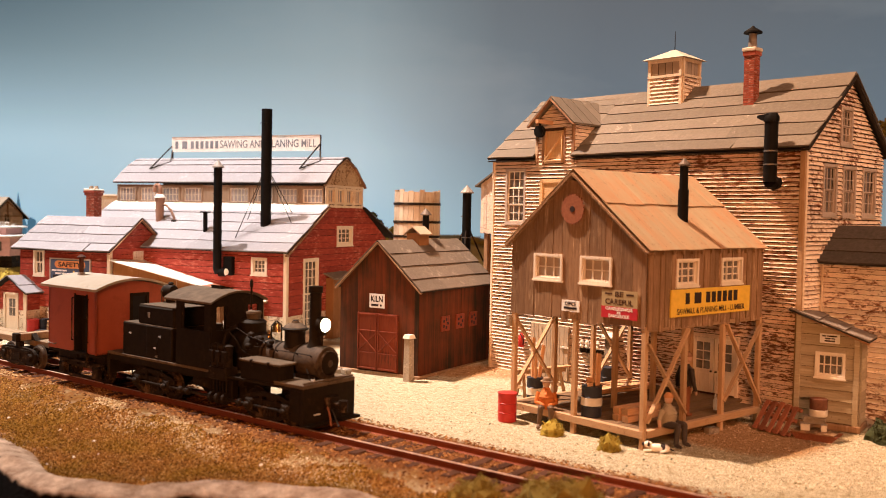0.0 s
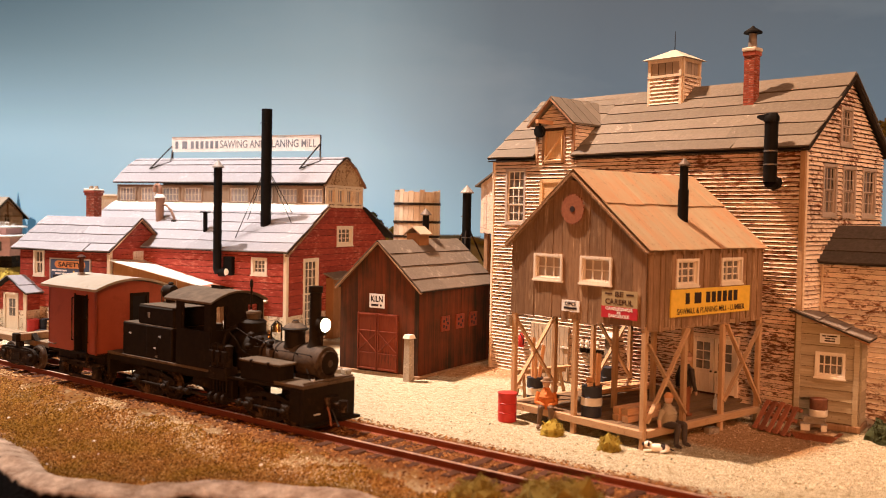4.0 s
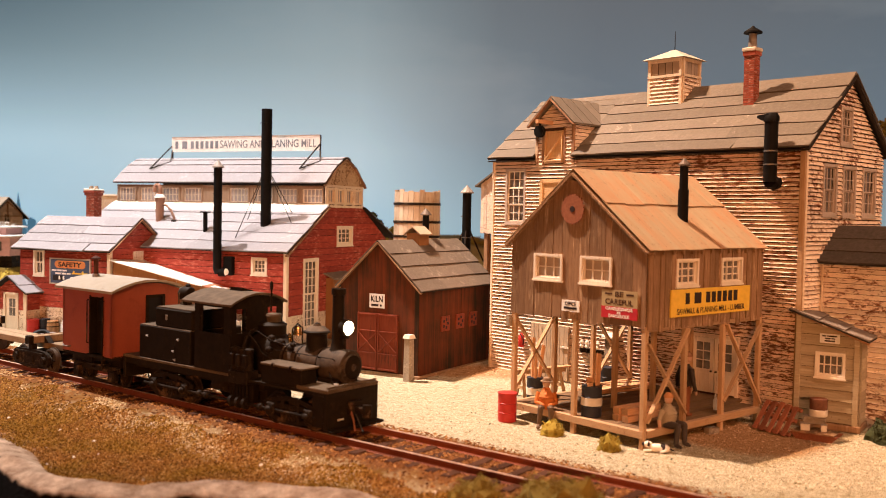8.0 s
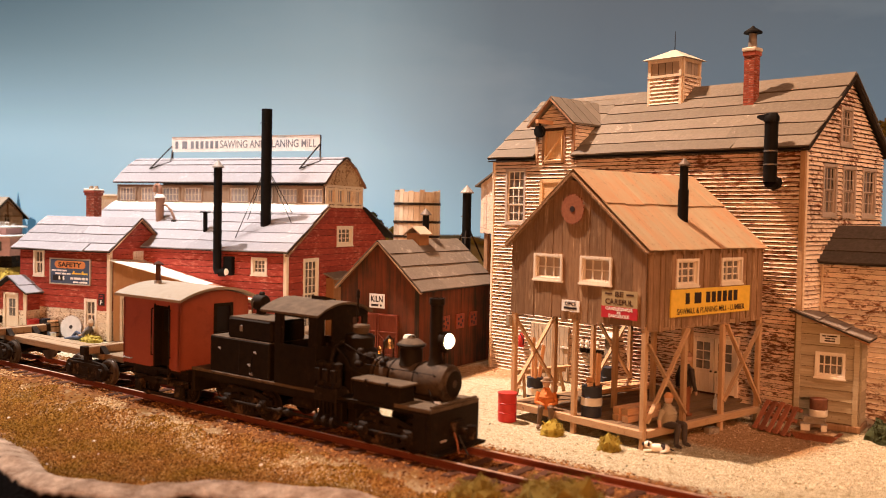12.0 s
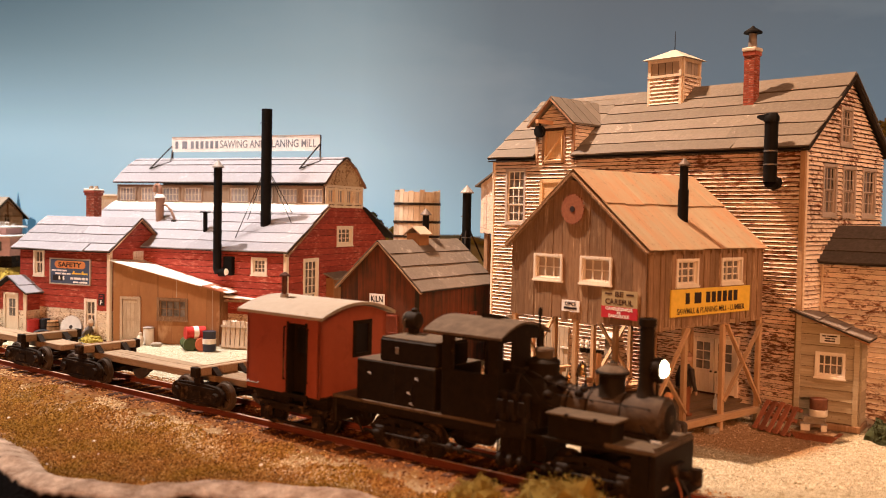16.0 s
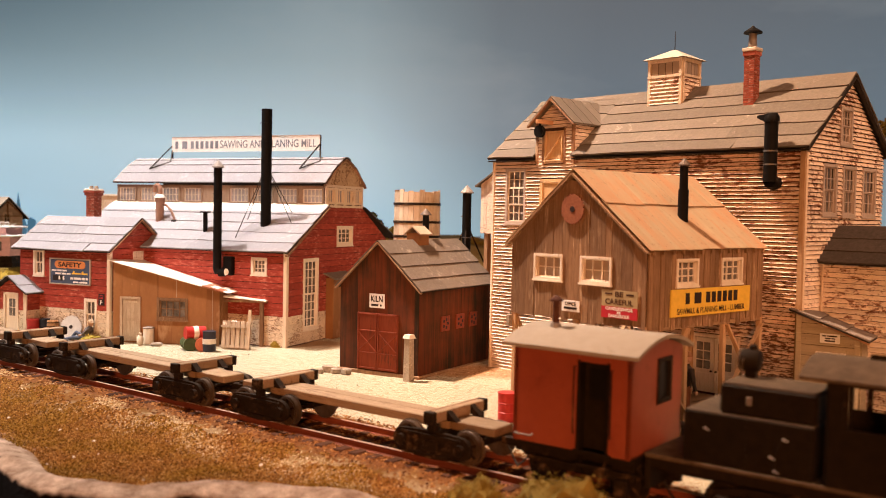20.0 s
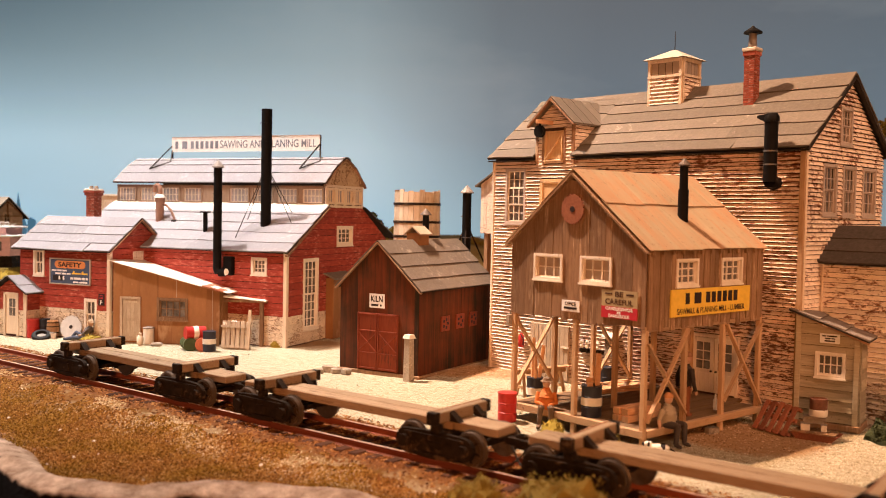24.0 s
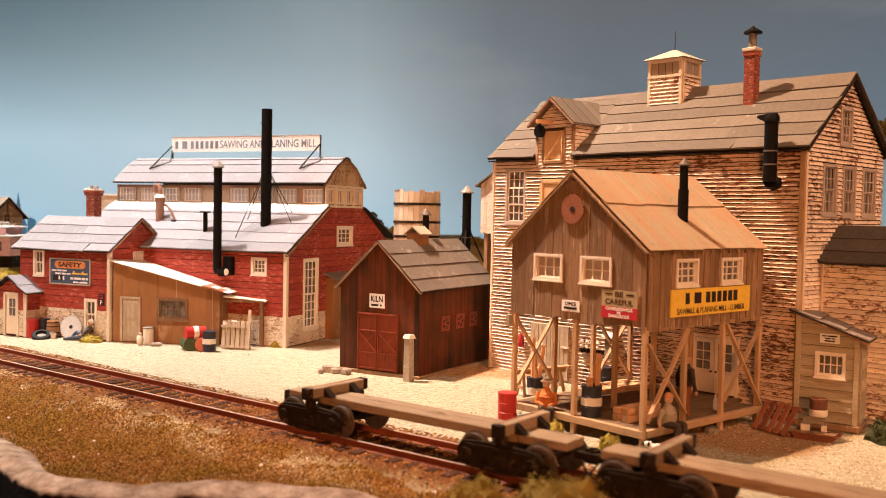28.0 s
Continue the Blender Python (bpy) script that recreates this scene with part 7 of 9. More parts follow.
def locomotive():
    """Small geared engine, boiler set over to the far side; x runs forward from the caboose door."""
    t = thing("geared_locomotive", 0, 0, 0, TRACK[2], "dusty black geared steam locomotive with lit headlamp", "locomotive")
    W = 1.02
    zd = 1.68
    part("frame", box(B(), (1.25, -0.62, 1.25), (7.3, 0.62, zd - 0.1), 0.02), m_loco, t)
    part("front_frame", box(B(), (7.3, -0.62, 1.45), (10.0, 0.62, 1.54), 0.01), m_loco, t)
    part("running_board", box(B(), (1.2, -W, zd - 0.08), (7.0, W, zd), 0.012), m_loco_dust, t, "dusty grey running board")
    part("valance", box(B(), (1.22, -W + 0.02, zd - 0.26), (7.0, -W + 0.06, zd - 0.08)), m_loco, t)
    part("rear_beam", box(B(), (1.2, -W, 0.95), (1.34, W, zd - 0.08), 0.02), m_loco, t)
    # rear tank and fuel bunker
    tk = part("water_tank", box(B(), (2.0, -W + 0.03, zd), (4.5, W - 0.03, 2.7), 0.025), m_loco, t, "black riveted water tank")
    part("tank_top", box(B(), (2.02, -W + 0.05, 2.7), (4.48, W - 0.05, 2.715)), m_loco_dust, tk)
    for x, z in ((2.45, 2.4), (3.95, 2.42), (3.72, 2.05), (3.8, 1.8)):
        part("fitting", pipe(B(), [(x, -W + 0.05, z), (x, -W - 0.05, z), (x + 0.1, -W - 0.05, z - 0.03)], 0.02, 6), m_tin, tk)
    part("pipe", pipe(B(), [(3.95, -W - 0.02, 2.42), (3.84, -W - 0.04, 2.2), (3.8, -W - 0.02, 1.8)], 0.014, 6), m_dark_steel, tk)
    for x in (2.06, 3.25, 4.44):
        for i in range(9):
            part("rivet", lathe(B(), [(0.018, 0.0), (0.012, 0.014)], (0, 0, 0), 6), m_loco, tk).matrix_basis = kpose(x, -W + 0.03, zd + 0.08 + i * 0.11, 90, 0, 0)
    bk = part("fuel_bunker", box(B(), (2.68, -W + 0.1, 2.715), (4.5, 0.4, 3.3), 0.05), m_loco, t, "black fuel bunker")
    part("bunker_lid", box(B(), (2.72, -W + 0.14, 3.3), (4.46, 0.36, 3.32)), m_loco_dust, bk)
    part("number_plate", box(B(), (3.2, -W + 0.085, 2.93), (3.31, -W + 0.102, 3.1), 0.008), m_tin, bk, "small pale number plate")
    rl = part("rear_lamp", lathe(B(), [(0.17, -0.2), (0.23, -0.17), (0.24, 0.1), (0.2, 0.17), (0.1, 0.2)], (2.95, 0.1, 3.66), 16, "x"), m_loco, t, "round unlit rear lamp", True)
    part("lens", lathe(B(), [(0.17, -0.23), (0.15, -0.2)], (2.95, 0.1, 3.66), 14, "x"), m_dark_glass, rl)
    part("lens_ring", lathe(B(), [(0.17, -0.235), (0.215, -0.225), (0.215, -0.19), (0.17, -0.185)], (2.95, 0.1, 3.66), 16, "x"), m_loco_dust, rl, "dusty lens ring", True)
    part("lamp_vent", lathe(B(), [(0.07, 3.86), (0.09, 3.94), (0.05, 3.98)], (2.97, 0.1, 0), 10), m_loco, rl, "", True)
    part("bracket", box(B(), (2.85, 0.0, 3.32), (3.05, 0.2, 3.46)), m_loco, rl)
    part("lamp_strap", pipe(B(), [(2.82, -0.14, 3.34), (2.84, -0.15, 3.66), (2.95, 0.1, 3.92)], 0.02, 6), m_loco_dust, rl)
    # cab with open windows
    cb = part("cab", box(B(), (4.72, -W, zd), (6.3, -W + 0.07, 2.78), 0.012), m_loco, t, "black steel cab with open windows")
    part("cab_side_far", box(B(), (4.66, W - 0.07, zd), (6.3, W, 2.78)), m_loco, cb)
    part("cab_floor", box(B(), (4.66, -W + 0.07, zd), (6.3, W - 0.07, zd + 0.04)), m_loco, cb)
    for y in (-W, W - 0.07):
        for a, b in (((4.72, 4.96), (6.02, 6.3)) if y < 0 else ((6.12, 6.3),)):
            part("window_post", box(B(), (a, y, 2.78), (b, y + 0.07, 3.64)), m_loco, cb)
        part("window_head", box(B(), (4.96, y, 3.54), (6.02, y + 0.07, 3.64)), m_loco, cb)
        part("window_slide", box(B(), (4.96, y + 0.02, 2.78), (5.06, y + 0.05, 3.54)), m_dark_steel, cb)
    f = lambda y: 3.58 + 0.3 * (1 - (y / 1.1) ** 2)
    for xf, wins in ((4.66, ((-0.86, 0.86),)), (6.23, ((-0.78, -0.38), (0.42, 0.82)))):
        edges = sorted({-W + 0.07, W - 0.07, *[e for w_ in wins for e in w_]})
        bm = B()
        for p, q in zip(edges, edges[1:]):
            hole = any(abs((p + q) / 2 - (w_[0] + w_[1]) / 2) < 0.02 for w_ in wins)
            k = 3
            for i in range(k):
                u, v = p + (q - p) * i / k, p + (q - p) * (i + 1) / k
                lo = 3.5 if hole else zd
                hexa(bm, [(xf, u, lo), (xf + 0.06, u, lo), (xf + 0.06, v, lo), (xf, v, lo), (xf, u, f(u)), (xf + 0.06, u, f(u)), (xf + 0.06, v, f(v)), (xf, v, f(v))])
                if hole and xf > 5:
                    hexa(bm, [(xf, u, zd), (xf + 0.06, u, zd), (xf + 0.06, v, zd), (xf, v, zd), (xf, u, 2.8), (xf + 0.06, u, 2.8), (xf + 0.06, v, 2.8), (xf, v, 2.8)])
        bmesh.ops.remove_doubles(bm, verts=bm.verts, dist=0.001)
        part("cab_bulkhead", bm, m_loco, cb)
    bm = B()
    m = 14
    rings = []
    for x in (4.2, 6.42):
        top, bot = [], []
        for i in range(m + 1):
            y = -1.1 + 2.2 * i / m
            z = 3.6 + 0.3 * (1 - (y / 1.1) ** 2)
            top.append(bm.verts.new((x, y, z + 0.06)))
            bot.append(bm.verts.new((x, y, z)))
        rings.append((top, bot))
    (t0, b0), (t1, b1) = rings
    for i in range(m):
        bm.faces.new((t0[i], t0[i + 1], t1[i + 1], t1[i]))
        bm.faces.new((b0[i + 1], b0[i], b1[i], b1[i + 1]))
        bm.faces.new((t0[i + 1], t0[i], b0[i], b0[i + 1]))
        bm.faces.new((t1[i], t1[i + 1], b1[i + 1], b1[i]))
    for i in (0, m):
        bm.faces.new((t0[i], t1[i], b1[i], b0[i]))
    rf = part("cab_roof", bm, m_loco_dust, t, "dusty grey arched cab roof", True)
    part("roof_hatch", hexa(B(), [(5.2, -0.1, 3.93), (5.7, -0.1, 3.93), (5.7, 0.35, 3.9), (5.2, 0.35, 3.9), (5.2, -0.1, 4.06), (5.7, -0.1, 4.06), (5.7, 0.35, 3.96), (5.2, 0.35, 3.96)]), m_loco, rf)
    part("whistle", lathe(B(), [(0.03, 3.4), (0.03, 4.05), (0.05, 4.07), (0.05, 4.25), (0.02, 4.3)], (6.62, 0.25, 0), 8), m_loco, t, "thin whistle pipe", True)
    # boiler: firebox, barrel, smokebox
    by, bz = 0.2, 2.16
    bo = part("firebox", lathe(B(), [(0.6, 6.3), (0.66, 6.36), (0.66, 7.05), (0.6, 7.2), (0.44, 7.5)], (0, by, bz), 26, "x"), m_loco, t, "black boiler with domes, chimney and fittings", True)
    part("firebox_side", box(B(), (6.36, by - 0.66, 1.3), (7.1, by + 0.66, 2.2), 0.03), m_loco, bo)
    part("steam_dome", lathe(B(), [(0.4, 2.6), (0.4, 3.0), (0.42, 3.04), (0.36, 3.1), (0.2, 3.14)], (6.76, by, 0), 20), m_loco, bo, "broad black steam dome", True)
    part("dome_lid", lathe(B(), [(0.2, 3.12), (0.22, 3.28), (0.24, 3.3), (0.22, 3.36), (0.1, 3.38)], (6.8, by, 0), 16), m_loco_dust, bo, "", True)
    part("barrel", lathe(B(), [(0.43, 7.3), (0.43, 9.1)], (0, by, bz), 26, "x"), m_boiler, bo, "", True)
    part("smokebox", lathe(B(), [(0.43, 8.95), (0.47, 9.0), (0.47, 9.82), (0.45, 9.86), (0.36, 9.87), (0.34, 9.93), (0.1, 9.97), (0.03, 10.0)], (0, by, bz), 26, "x"), m_boiler, bo, "dusty smokebox with round door", True)
    part("door_ring", lathe(B(), [(0.3, 9.9), (0.33, 9.95), (0.27, 9.97)], (0, by, bz), 20, "x"), m_loco, bo, "", True)
    for x in (7.6, 8.1, 8.92):
        part("boiler_band", lathe(B(), [(0.445, x), (0.445, x + 0.05)], (0, by, bz), 26, "x"), m_loco, bo, "", True)
    part("sand_dome", lathe(B(), [(0.34, 2.48), (0.3, 2.56), (0.3, 2.94), (0.38, 2.98), (0.39, 3.02), (0.22, 3.14), (0.12, 3.16), (0.1, 3.22), (0.05, 3.26)], (8.55, by, 0), 20), m_loco, bo, "tall sand dome with dusty cap", True)
    part("dome_cap", lathe(B(), [(0.385, 3.015), (0.215, 3.145), (0.12, 3.17), (0.1, 3.225)], (8.55, by, 0.006), 20), m_loco_dust, bo, "", True)
    part("chimney", lathe(B(), [(0.28, 2.5), (0.2, 2.64), (0.165, 2.8), (0.165, 4.1), (0.2, 4.12), (0.2, 4.28), (0.15, 4.29), (0.14, 4.0)], (9.35, by, 0), 20), m_loco, bo, "straight black chimney", True)
    bl = part("bell", lathe(B(), [(0.15, 2.84), (0.12, 2.9), (0.1, 3.04), (0.04, 3.1)], (7.78, by, 0), 16), m_brass, bo, "polished brass bell in a yoke", True)
    part("bell_yoke", pipe(B(), [(7.78, by - 0.2, 2.55), (7.78, by - 0.2, 3.02), (7.78, by, 3.16), (7.78, by + 0.2, 3.02), (7.78, by + 0.2, 2.55)], 0.022, 6), m_dark_steel, bl)
    part("safety_valve", lathe(B(), [(0.07, 2.5), (0.05, 2.7), (0.08, 2.74), (0.03, 2.84)], (7.42, by + 0.05, 0), 10), m_brass, bo, "", True)
    for i, (x, y, z, r) in enumerate(((7.2, -0.25, 2.72, 0.1), (7.5, -0.18, 2.62, 0.12), (7.95, -0.22, 2.5, 0.09), (8.1, -0.28, 2.62, 0.07), (7.3, -0.45, 2.42, 0.1))):
        part("valve", lathe(B(), [(r * 0.6, x - r), (r, x - r * 0.5), (r, x + r * 0.5), (r * 0.6, x + r)], (0, y, z), 10, "x"), m_dark_steel, bo, "", True)
    part("feed_pipe", pipe(B(), [(6.3, -0.6, 2.86), (6.7, -0.66, 2.82), (6.95, -0.62, 2.6), (7.1, -0.52, 2.3), (7.45, -0.4, 2.12), (7.9, -0.3, 2.05)], 0.028, 8), m_dark_steel, bo, "", True)
    part("feed_pipe", pipe(B(), [(6.3, -0.5, 2.96), (6.9, -0.5, 2.9), (7.3, -0.4, 2.7), (7.9, -0.3, 2.58)], 0.02, 8), m_dark_steel, bo, "", True)
    part("hand_rail", tube(B(), (7.4, by - 0.5, 2.42), (9.7, by - 0.53, 2.42), 0.014, n=6), m_dark_steel, bo)
    for x in (8.3, 9.1, 9.65):
        part("rail_post", tube(B(), (x, by - 0.42, 2.36), (x, by - 0.53, 2.42), 0.016, n=6), m_dark_steel, bo)
    part("stay_rod", tube(B(), (9.75, -0.35, 1.7), (9.1, by - 0.3, 2.45), 0.02, n=6), m_dark_steel, bo)
    part("saddle", box(B(), (9.0, by - 0.42, 1.46), (9.75, by + 0.42, 1.85), 0.02), m_loco, bo)
    # headlamp on the chimney's front
    hl = part("headlamp", lathe(B(), [(0.16, 9.52), (0.23, 9.56), (0.24, 9.72), (0.2, 9.74)], (0, by, 3.22), 18, "x"), m_loco, t, "lit round headlamp", True)
    part("lamp_bracket", box(B(), (9.45, by - 0.06, 2.92), (9.72, by + 0.06, 3.0)), m_loco, hl)
    part("lamp_leg", bar(B(), (9.62, by, 2.6), (9.62, by, 2.95), 0.05, 0.05), m_dark_steel, hl)
    m_lamp = glow("lit_headlamp", (1.0, 0.82, 0.52), 14.0)
    part("lamp_glass", lathe(B(), [(0.195, 9.73), (0.185, 9.77), (0.12, 9.83), (0.02, 9.85)], (0, by, 3.22), 18, "x"), m_lamp, hl, "glowing lamp glass", True)
    # steam engine on the near side: upright cylinders, crank and shaft
    en = part("engine_block", box(B(), (6.3, -1.08, 1.45), (7.1, -0.62, 1.82), 0.03), m_dark_steel, t, "upright steam engine with three cylinders")
    for x in (6.42, 6.7, 6.98):
        part("cylinder", lathe(B(), [(0.12, 1.8), (0.15, 1.84), (0.13, 1.9), (0.13, 2.34), (0.15, 2.38), (0.14, 2.44), (0.05, 2.48)], (x, -0.9, 0), 14), m_dark_steel, en, "", True)
        part("valve_chest", box(B(), (x - 0.09, -1.1, 1.95), (x + 0.09, -0.96, 2.3), 0.02), m_dark_steel, en)
        part("piston_rod", tube(B(), (x, -0.95, 0.95), (x, -0.95, 1.5), 0.03, n=8), m_dark_steel, en)
        part("guide", bar(B(), (x - 0.08, -1.0, 0.9), (x - 0.08, -1.0, 1.5), 0.03, 0.05), m_dark_steel, en)
        part("crank_web", lathe(B(), [(0.17, x - 0.05), (0.17, x + 0.05)], (0, -0.98, 0.92), 12, "x"), m_dark_steel, en)
    part("steam_pipe", pipe(B(), [(6.7, -0.85, 2.45), (6.66, -0.7, 2.8), (6.64, -0.3, 2.95)], 0.05, 10), m_dark_steel, en, "", True)
    part("drive_shaft", tube(B(), (2.3, -1.0, 0.92), (9.7, -1.0, 0.92), 0.045, n=10), m_dark_steel, t, "drive shaft along the trucks")
    for x in (5.0, 5.3, 7.6):
        part("universal_joint", lathe(B(), [(0.06, x - 0.1), (0.11, x - 0.06), (0.11, x + 0.06), (0.06, x + 0.1)], (0, -1.0, 0.92), 10, "x"), m_dark_steel, t)
    # added dark backing that blocks the daylight between the guides
    part("crank_case", box(B(), (6.28, -0.86, 0.9), (7.12, -0.62, 1.45), 0.02), m_loco, en)
    part("ash_pan", box(B(), (6.4, -0.5, 0.85), (7.3, 0.5, 1.3), 0.03), m_loco, t)
    part("brake_cylinder", lathe(B(), [(0.16, 5.2), (0.18, 5.25), (0.18, 5.9), (0.16, 5.95)], (0, -0.6, 1.2), 14, "x"), m_dark_steel, t, "", True)
    # toolbox, front deck, pilot beam
    bx = part("toolbox", box(B(), (7.62, -W + 0.02, 1.62), (9.18, -0.42, 2.12), 0.02), m_loco, t, "long black toolbox with a dusty lid")
    part("toolbox_lid", box(B(), (7.58, -W - 0.02, 2.12), (9.24, -0.36, 2.18), 0.015), m_loco_dust, bx)
    for x in (8.05, 8.75):
        part("hasp", box(B(), (x, -W - 0.03, 2.02), (x + 0.07, -W + 0.03, 2.2)), m_dark_steel, bx)
    part("front_deck", box(B(), (7.0, -W, 1.54), (10.0, W, 1.62), 0.01), m_loco, t)
    dk = part("pilot_deck", box(B(), (9.0, -W, 1.62), (10.16, -0.02, 1.72), 0.012), m_loco_dust, t, "dusty plank pilot deck")
    part("deck_board", box(B(), (9.0, 0.0, 1.62), (10.16, W, 1.72), 0.012), m_loco_dust, dk)
    part("pilot_beam", box(B(), (10.02, -W, 0.66), (10.16, W, 1.62), 0.015), m_loco, t, "heavy black pilot beam")
    part("pilot_cheek", box(B(), (9.62, -W, 0.7), (10.02, -W + 0.07, 1.54)), m_loco, t)
    part("footboard", box(B(), (10.05, -W, 0.6), (10.4, W, 0.67), 0.01), m_loco, t)
    part("deck_rail", bar(B(), (10.1, -W + 0.05, 1.76), (10.1, W - 0.05, 1.76), 0.05, 0.05), m_loco_dust, t)
    coupler(t, 10.16, 1)
    part("draft_pocket", box(B(), (10.14, -0.24, 0.95), (10.3, 0.24, 1.32), 0.03), m_dark_steel, t)
    part("air_hose", pipe(B(), [(10.25, -0.2, 1.1), (10.38, -0.22, 0.85), (10.46, -0.24, 0.56)], 0.03, 8), m_rust_saw, t, "red-brown air hose")
    part("pilot_step", box(B(), (10.15, -0.62, 0.86), (10.2, -0.4, 0.9)), m_off_white, t)
    part("coupling_lever", bar(B(), (9.72, -0.3, 1.74), (10.05, -0.5, 1.8), 0.03, 0.05), m_off_white, dk)
    # trucks
    for x in (3.55, 8.75):
        r = 0.42
        z = RAIL + r
        tk = part("truck", box(B(), (x - 0.18, -0.9, z - 0.1), (x + 0.18, 0.9, z + 0.3), 0.03), m_dark_steel, t, "black geared truck")
        for s in (-1, 1):
            wheelset(t, x + s * 0.72, z, r, m_dark_steel)
            y = s * 0.94
            bm = B()
            for p, q in (((-1.05, 0.14), (1.05, 0.14)), ((-1.05, -0.02), (-0.3, -0.28)), ((-0.3, -0.28), (0.3, -0.28)), ((0.3, -0.28), (1.05, -0.02)), ((-0.95, 0.2), (-0.3, 0.36)), ((-0.3, 0.36), (0.3, 0.36)), ((0.3, 0.36), (0.95, 0.2))):
                bar(bm, (x + p[0], y, z + p[1]), (x + q[0], y, z + q[1]), 0.12, 0.08, (0, 1, 0))
            for k in (-0.3, 0.3):
                bar(bm, (x + k, y, z - 0.3), (x + k, y, z + 0.38), 0.1, 0.1, (0, 1, 0))
            part("side_frame", bm, m_dark_steel, tk)
            for k in (-0.72, 0.72):
                part("journal_box", box(B(), (x + k - 0.16, y - 0.13, z - 0.18), (x + k + 0.16, y + 0.13, z + 0.2), 0.04), m_dark_steel, tk)
                if s < 0:
                    part("bevel_gear", lathe(B(), [(0.06, -1.1), (0.15, -1.08), (0.17, -1.04), (0.1, -1.0)], (x + k, 0, z), 14, "y"), m_dark_steel, tk, "", True)
                    part("gear_cover", lathe(B(), [(0.08, k + x - 0.12), (0.1, k + x - 0.07), (0.1, k + x + 0.02), (0.07, k + x + 0.06)], (0, -1.06, z), 10, "x"), m_dark_steel, tk, "", True)
            for k in (-0.12, 0.0, 0.12):
                part("spring", lathe(B(), [(0.05, -0.22), (0.07, -0.16), (0.05, -0.1), (0.07, -0.04), (0.05, 0.02), (0.07, 0.08), (0.05, 0.14)], (x + k, y, z), 8), m_dark_steel, tk)
    return t


ENGINE = locomotive()
CABOOSE = caboose()
CAR = log_car()
CARS = [CAR] + [copy_thing(CAR, pose(0, 0, 0)) for _ in range(2)]


# ---- yard clutter, figures, plants ----
def in_office(x, y):
    """A place given in the office's own axes."""
    a = radians(40.77)
    return 5.62 + x * math.cos(a) - y * math.sin(a), 25.34 + x * math.sin(a) + y * math.cos(a)


def hoops(r, h, n, bm):
    for i in range(n):
        z = h * (0.08 + 0.84 * i / max(1, n - 1))
        tube(bm, (0, 0, z - 0.02), (0, 0, z + 0.02), r + 0.014, n=20)
    return bm


def drum(x, y, z, body, label, band=None, lying=None, r=0.29, h=0.88, rim=None, group="", open_top=False):
    t = thing("oil_drum", x, y, z, 0, label, "drum", group)
    if lying is not None:
        t.matrix_basis = pose(K * x, K * y, K * (z + r), 90, 0, lying) @ pose(0, 0, -K * h / 2)
    prof = [(r - 0.02, 0), (r, 0.02), (r, h * 0.32), (r + 0.015, h * 0.335), (r, h * 0.35), (r, h * 0.65), (r + 0.015, h * 0.665), (r, h * 0.68), (r, h - 0.02), (r + 0.01, h)]
    prof += [(r - 0.03, h), (r - 0.035, h - 0.12)] if open_top else [(r - 0.02, h), (r - 0.03, h - 0.02)]
    part("shell", lathe(B(), prof, (0, 0, 0), 24), body, t, "", True)
    if band:
        part("band", lathe(B(), [(r + 0.004, h * 0.38), (r + 0.018, h * 0.385), (r + 0.018, h * 0.64), (r + 0.004, h * 0.645)], (0, 0, 0), 24), band, t, "white painted band", True)
    part("top_rim", lathe(B(), [(r - 0.01, h - 0.01), (r + 0.015, h), (r + 0.015, h + 0.025), (r - 0.03, h + 0.02)], (0, 0, 0), 24), rim or body, t, "", True)
    return t


def wooden_barrel(x, y, z, label, r=0.3, h=0.85):
    t = thing("wooden_barrel", x, y, z, 0, label, "barrel")
    n = 14
    for i in range(n):
        a0, a1 = 2 * math.pi * i / n + 0.015, 2 * math.pi * (i + 1) / n - 0.015
        bm = B()
        vs = []
        for f, hh in ((0.86, 0), (1.0, 0.5), (0.86, 1.0)):
            vs.append([bm.verts.new((r * f * k * math.cos(a), r * f * k * math.sin(a), h * hh)) for k, a in ((1, a0), (1, a1), (0.85, a1), (0.85, a0))])
        for p, q in zip(vs, vs[1:]):
            for j in range(4):
                bm.faces.new((p[j], p[(j + 1) % 4], q[(j + 1) % 4], q[j]))
        bm.faces.new(vs[0][::-1])
        bm.faces.new(vs[-1])
        part("stave", bm, m_barrel_wood, t)
    for zz, f in ((0.1, 0.9), (0.32, 0.98), (0.68, 0.98), (0.9, 0.9)):
        part("hoop", tube(B(), (0, 0, h * zz - 0.02), (0, 0, h * zz + 0.02), r * f + 0.012, n=18), m_dark_steel, t)
    part("head", tube(B(), (0, 0, h - 0.06), (0, 0, h - 0.03), r * 0.82, n=18), m_barrel_wood, t)
    return t


# beside the entry hut
drum(-19.95, 45.0, 0, m_red_drum, "red steel oil drum beside the entry hut")
drum(-19.55, 45.28, 0, m_navy, "dark oil drum beside the red wall", r=0.27)
wooden_barrel(-18.98, 44.98, 0, "small wooden keg against the red wall", 0.3, 0.85)
t = thing("tyre", -19.3, 44.45, 0.0, 0, "worn black tyre propped at a slant on the gravel", "tyre")
t.matrix_basis = pose(K * -19.3, K * 44.45, K * 0.07, 24, 8, 0)
part("tread", lathe(B(), [(0.26, 0.0), (0.42, 0.02), (0.46, 0.12), (0.42, 0.22), (0.26, 0.24), (0.22, 0.12), (0.26, 0.0)], (0, 0, 0), 26), m_rubber, t, "", True)
part("hub", lathe(B(), [(0.22, 0.05), (0.2, 0.12), (0.05, 0.13)], (0, 0, 0), 16), m_tin, t, "dull wheel hub", True)
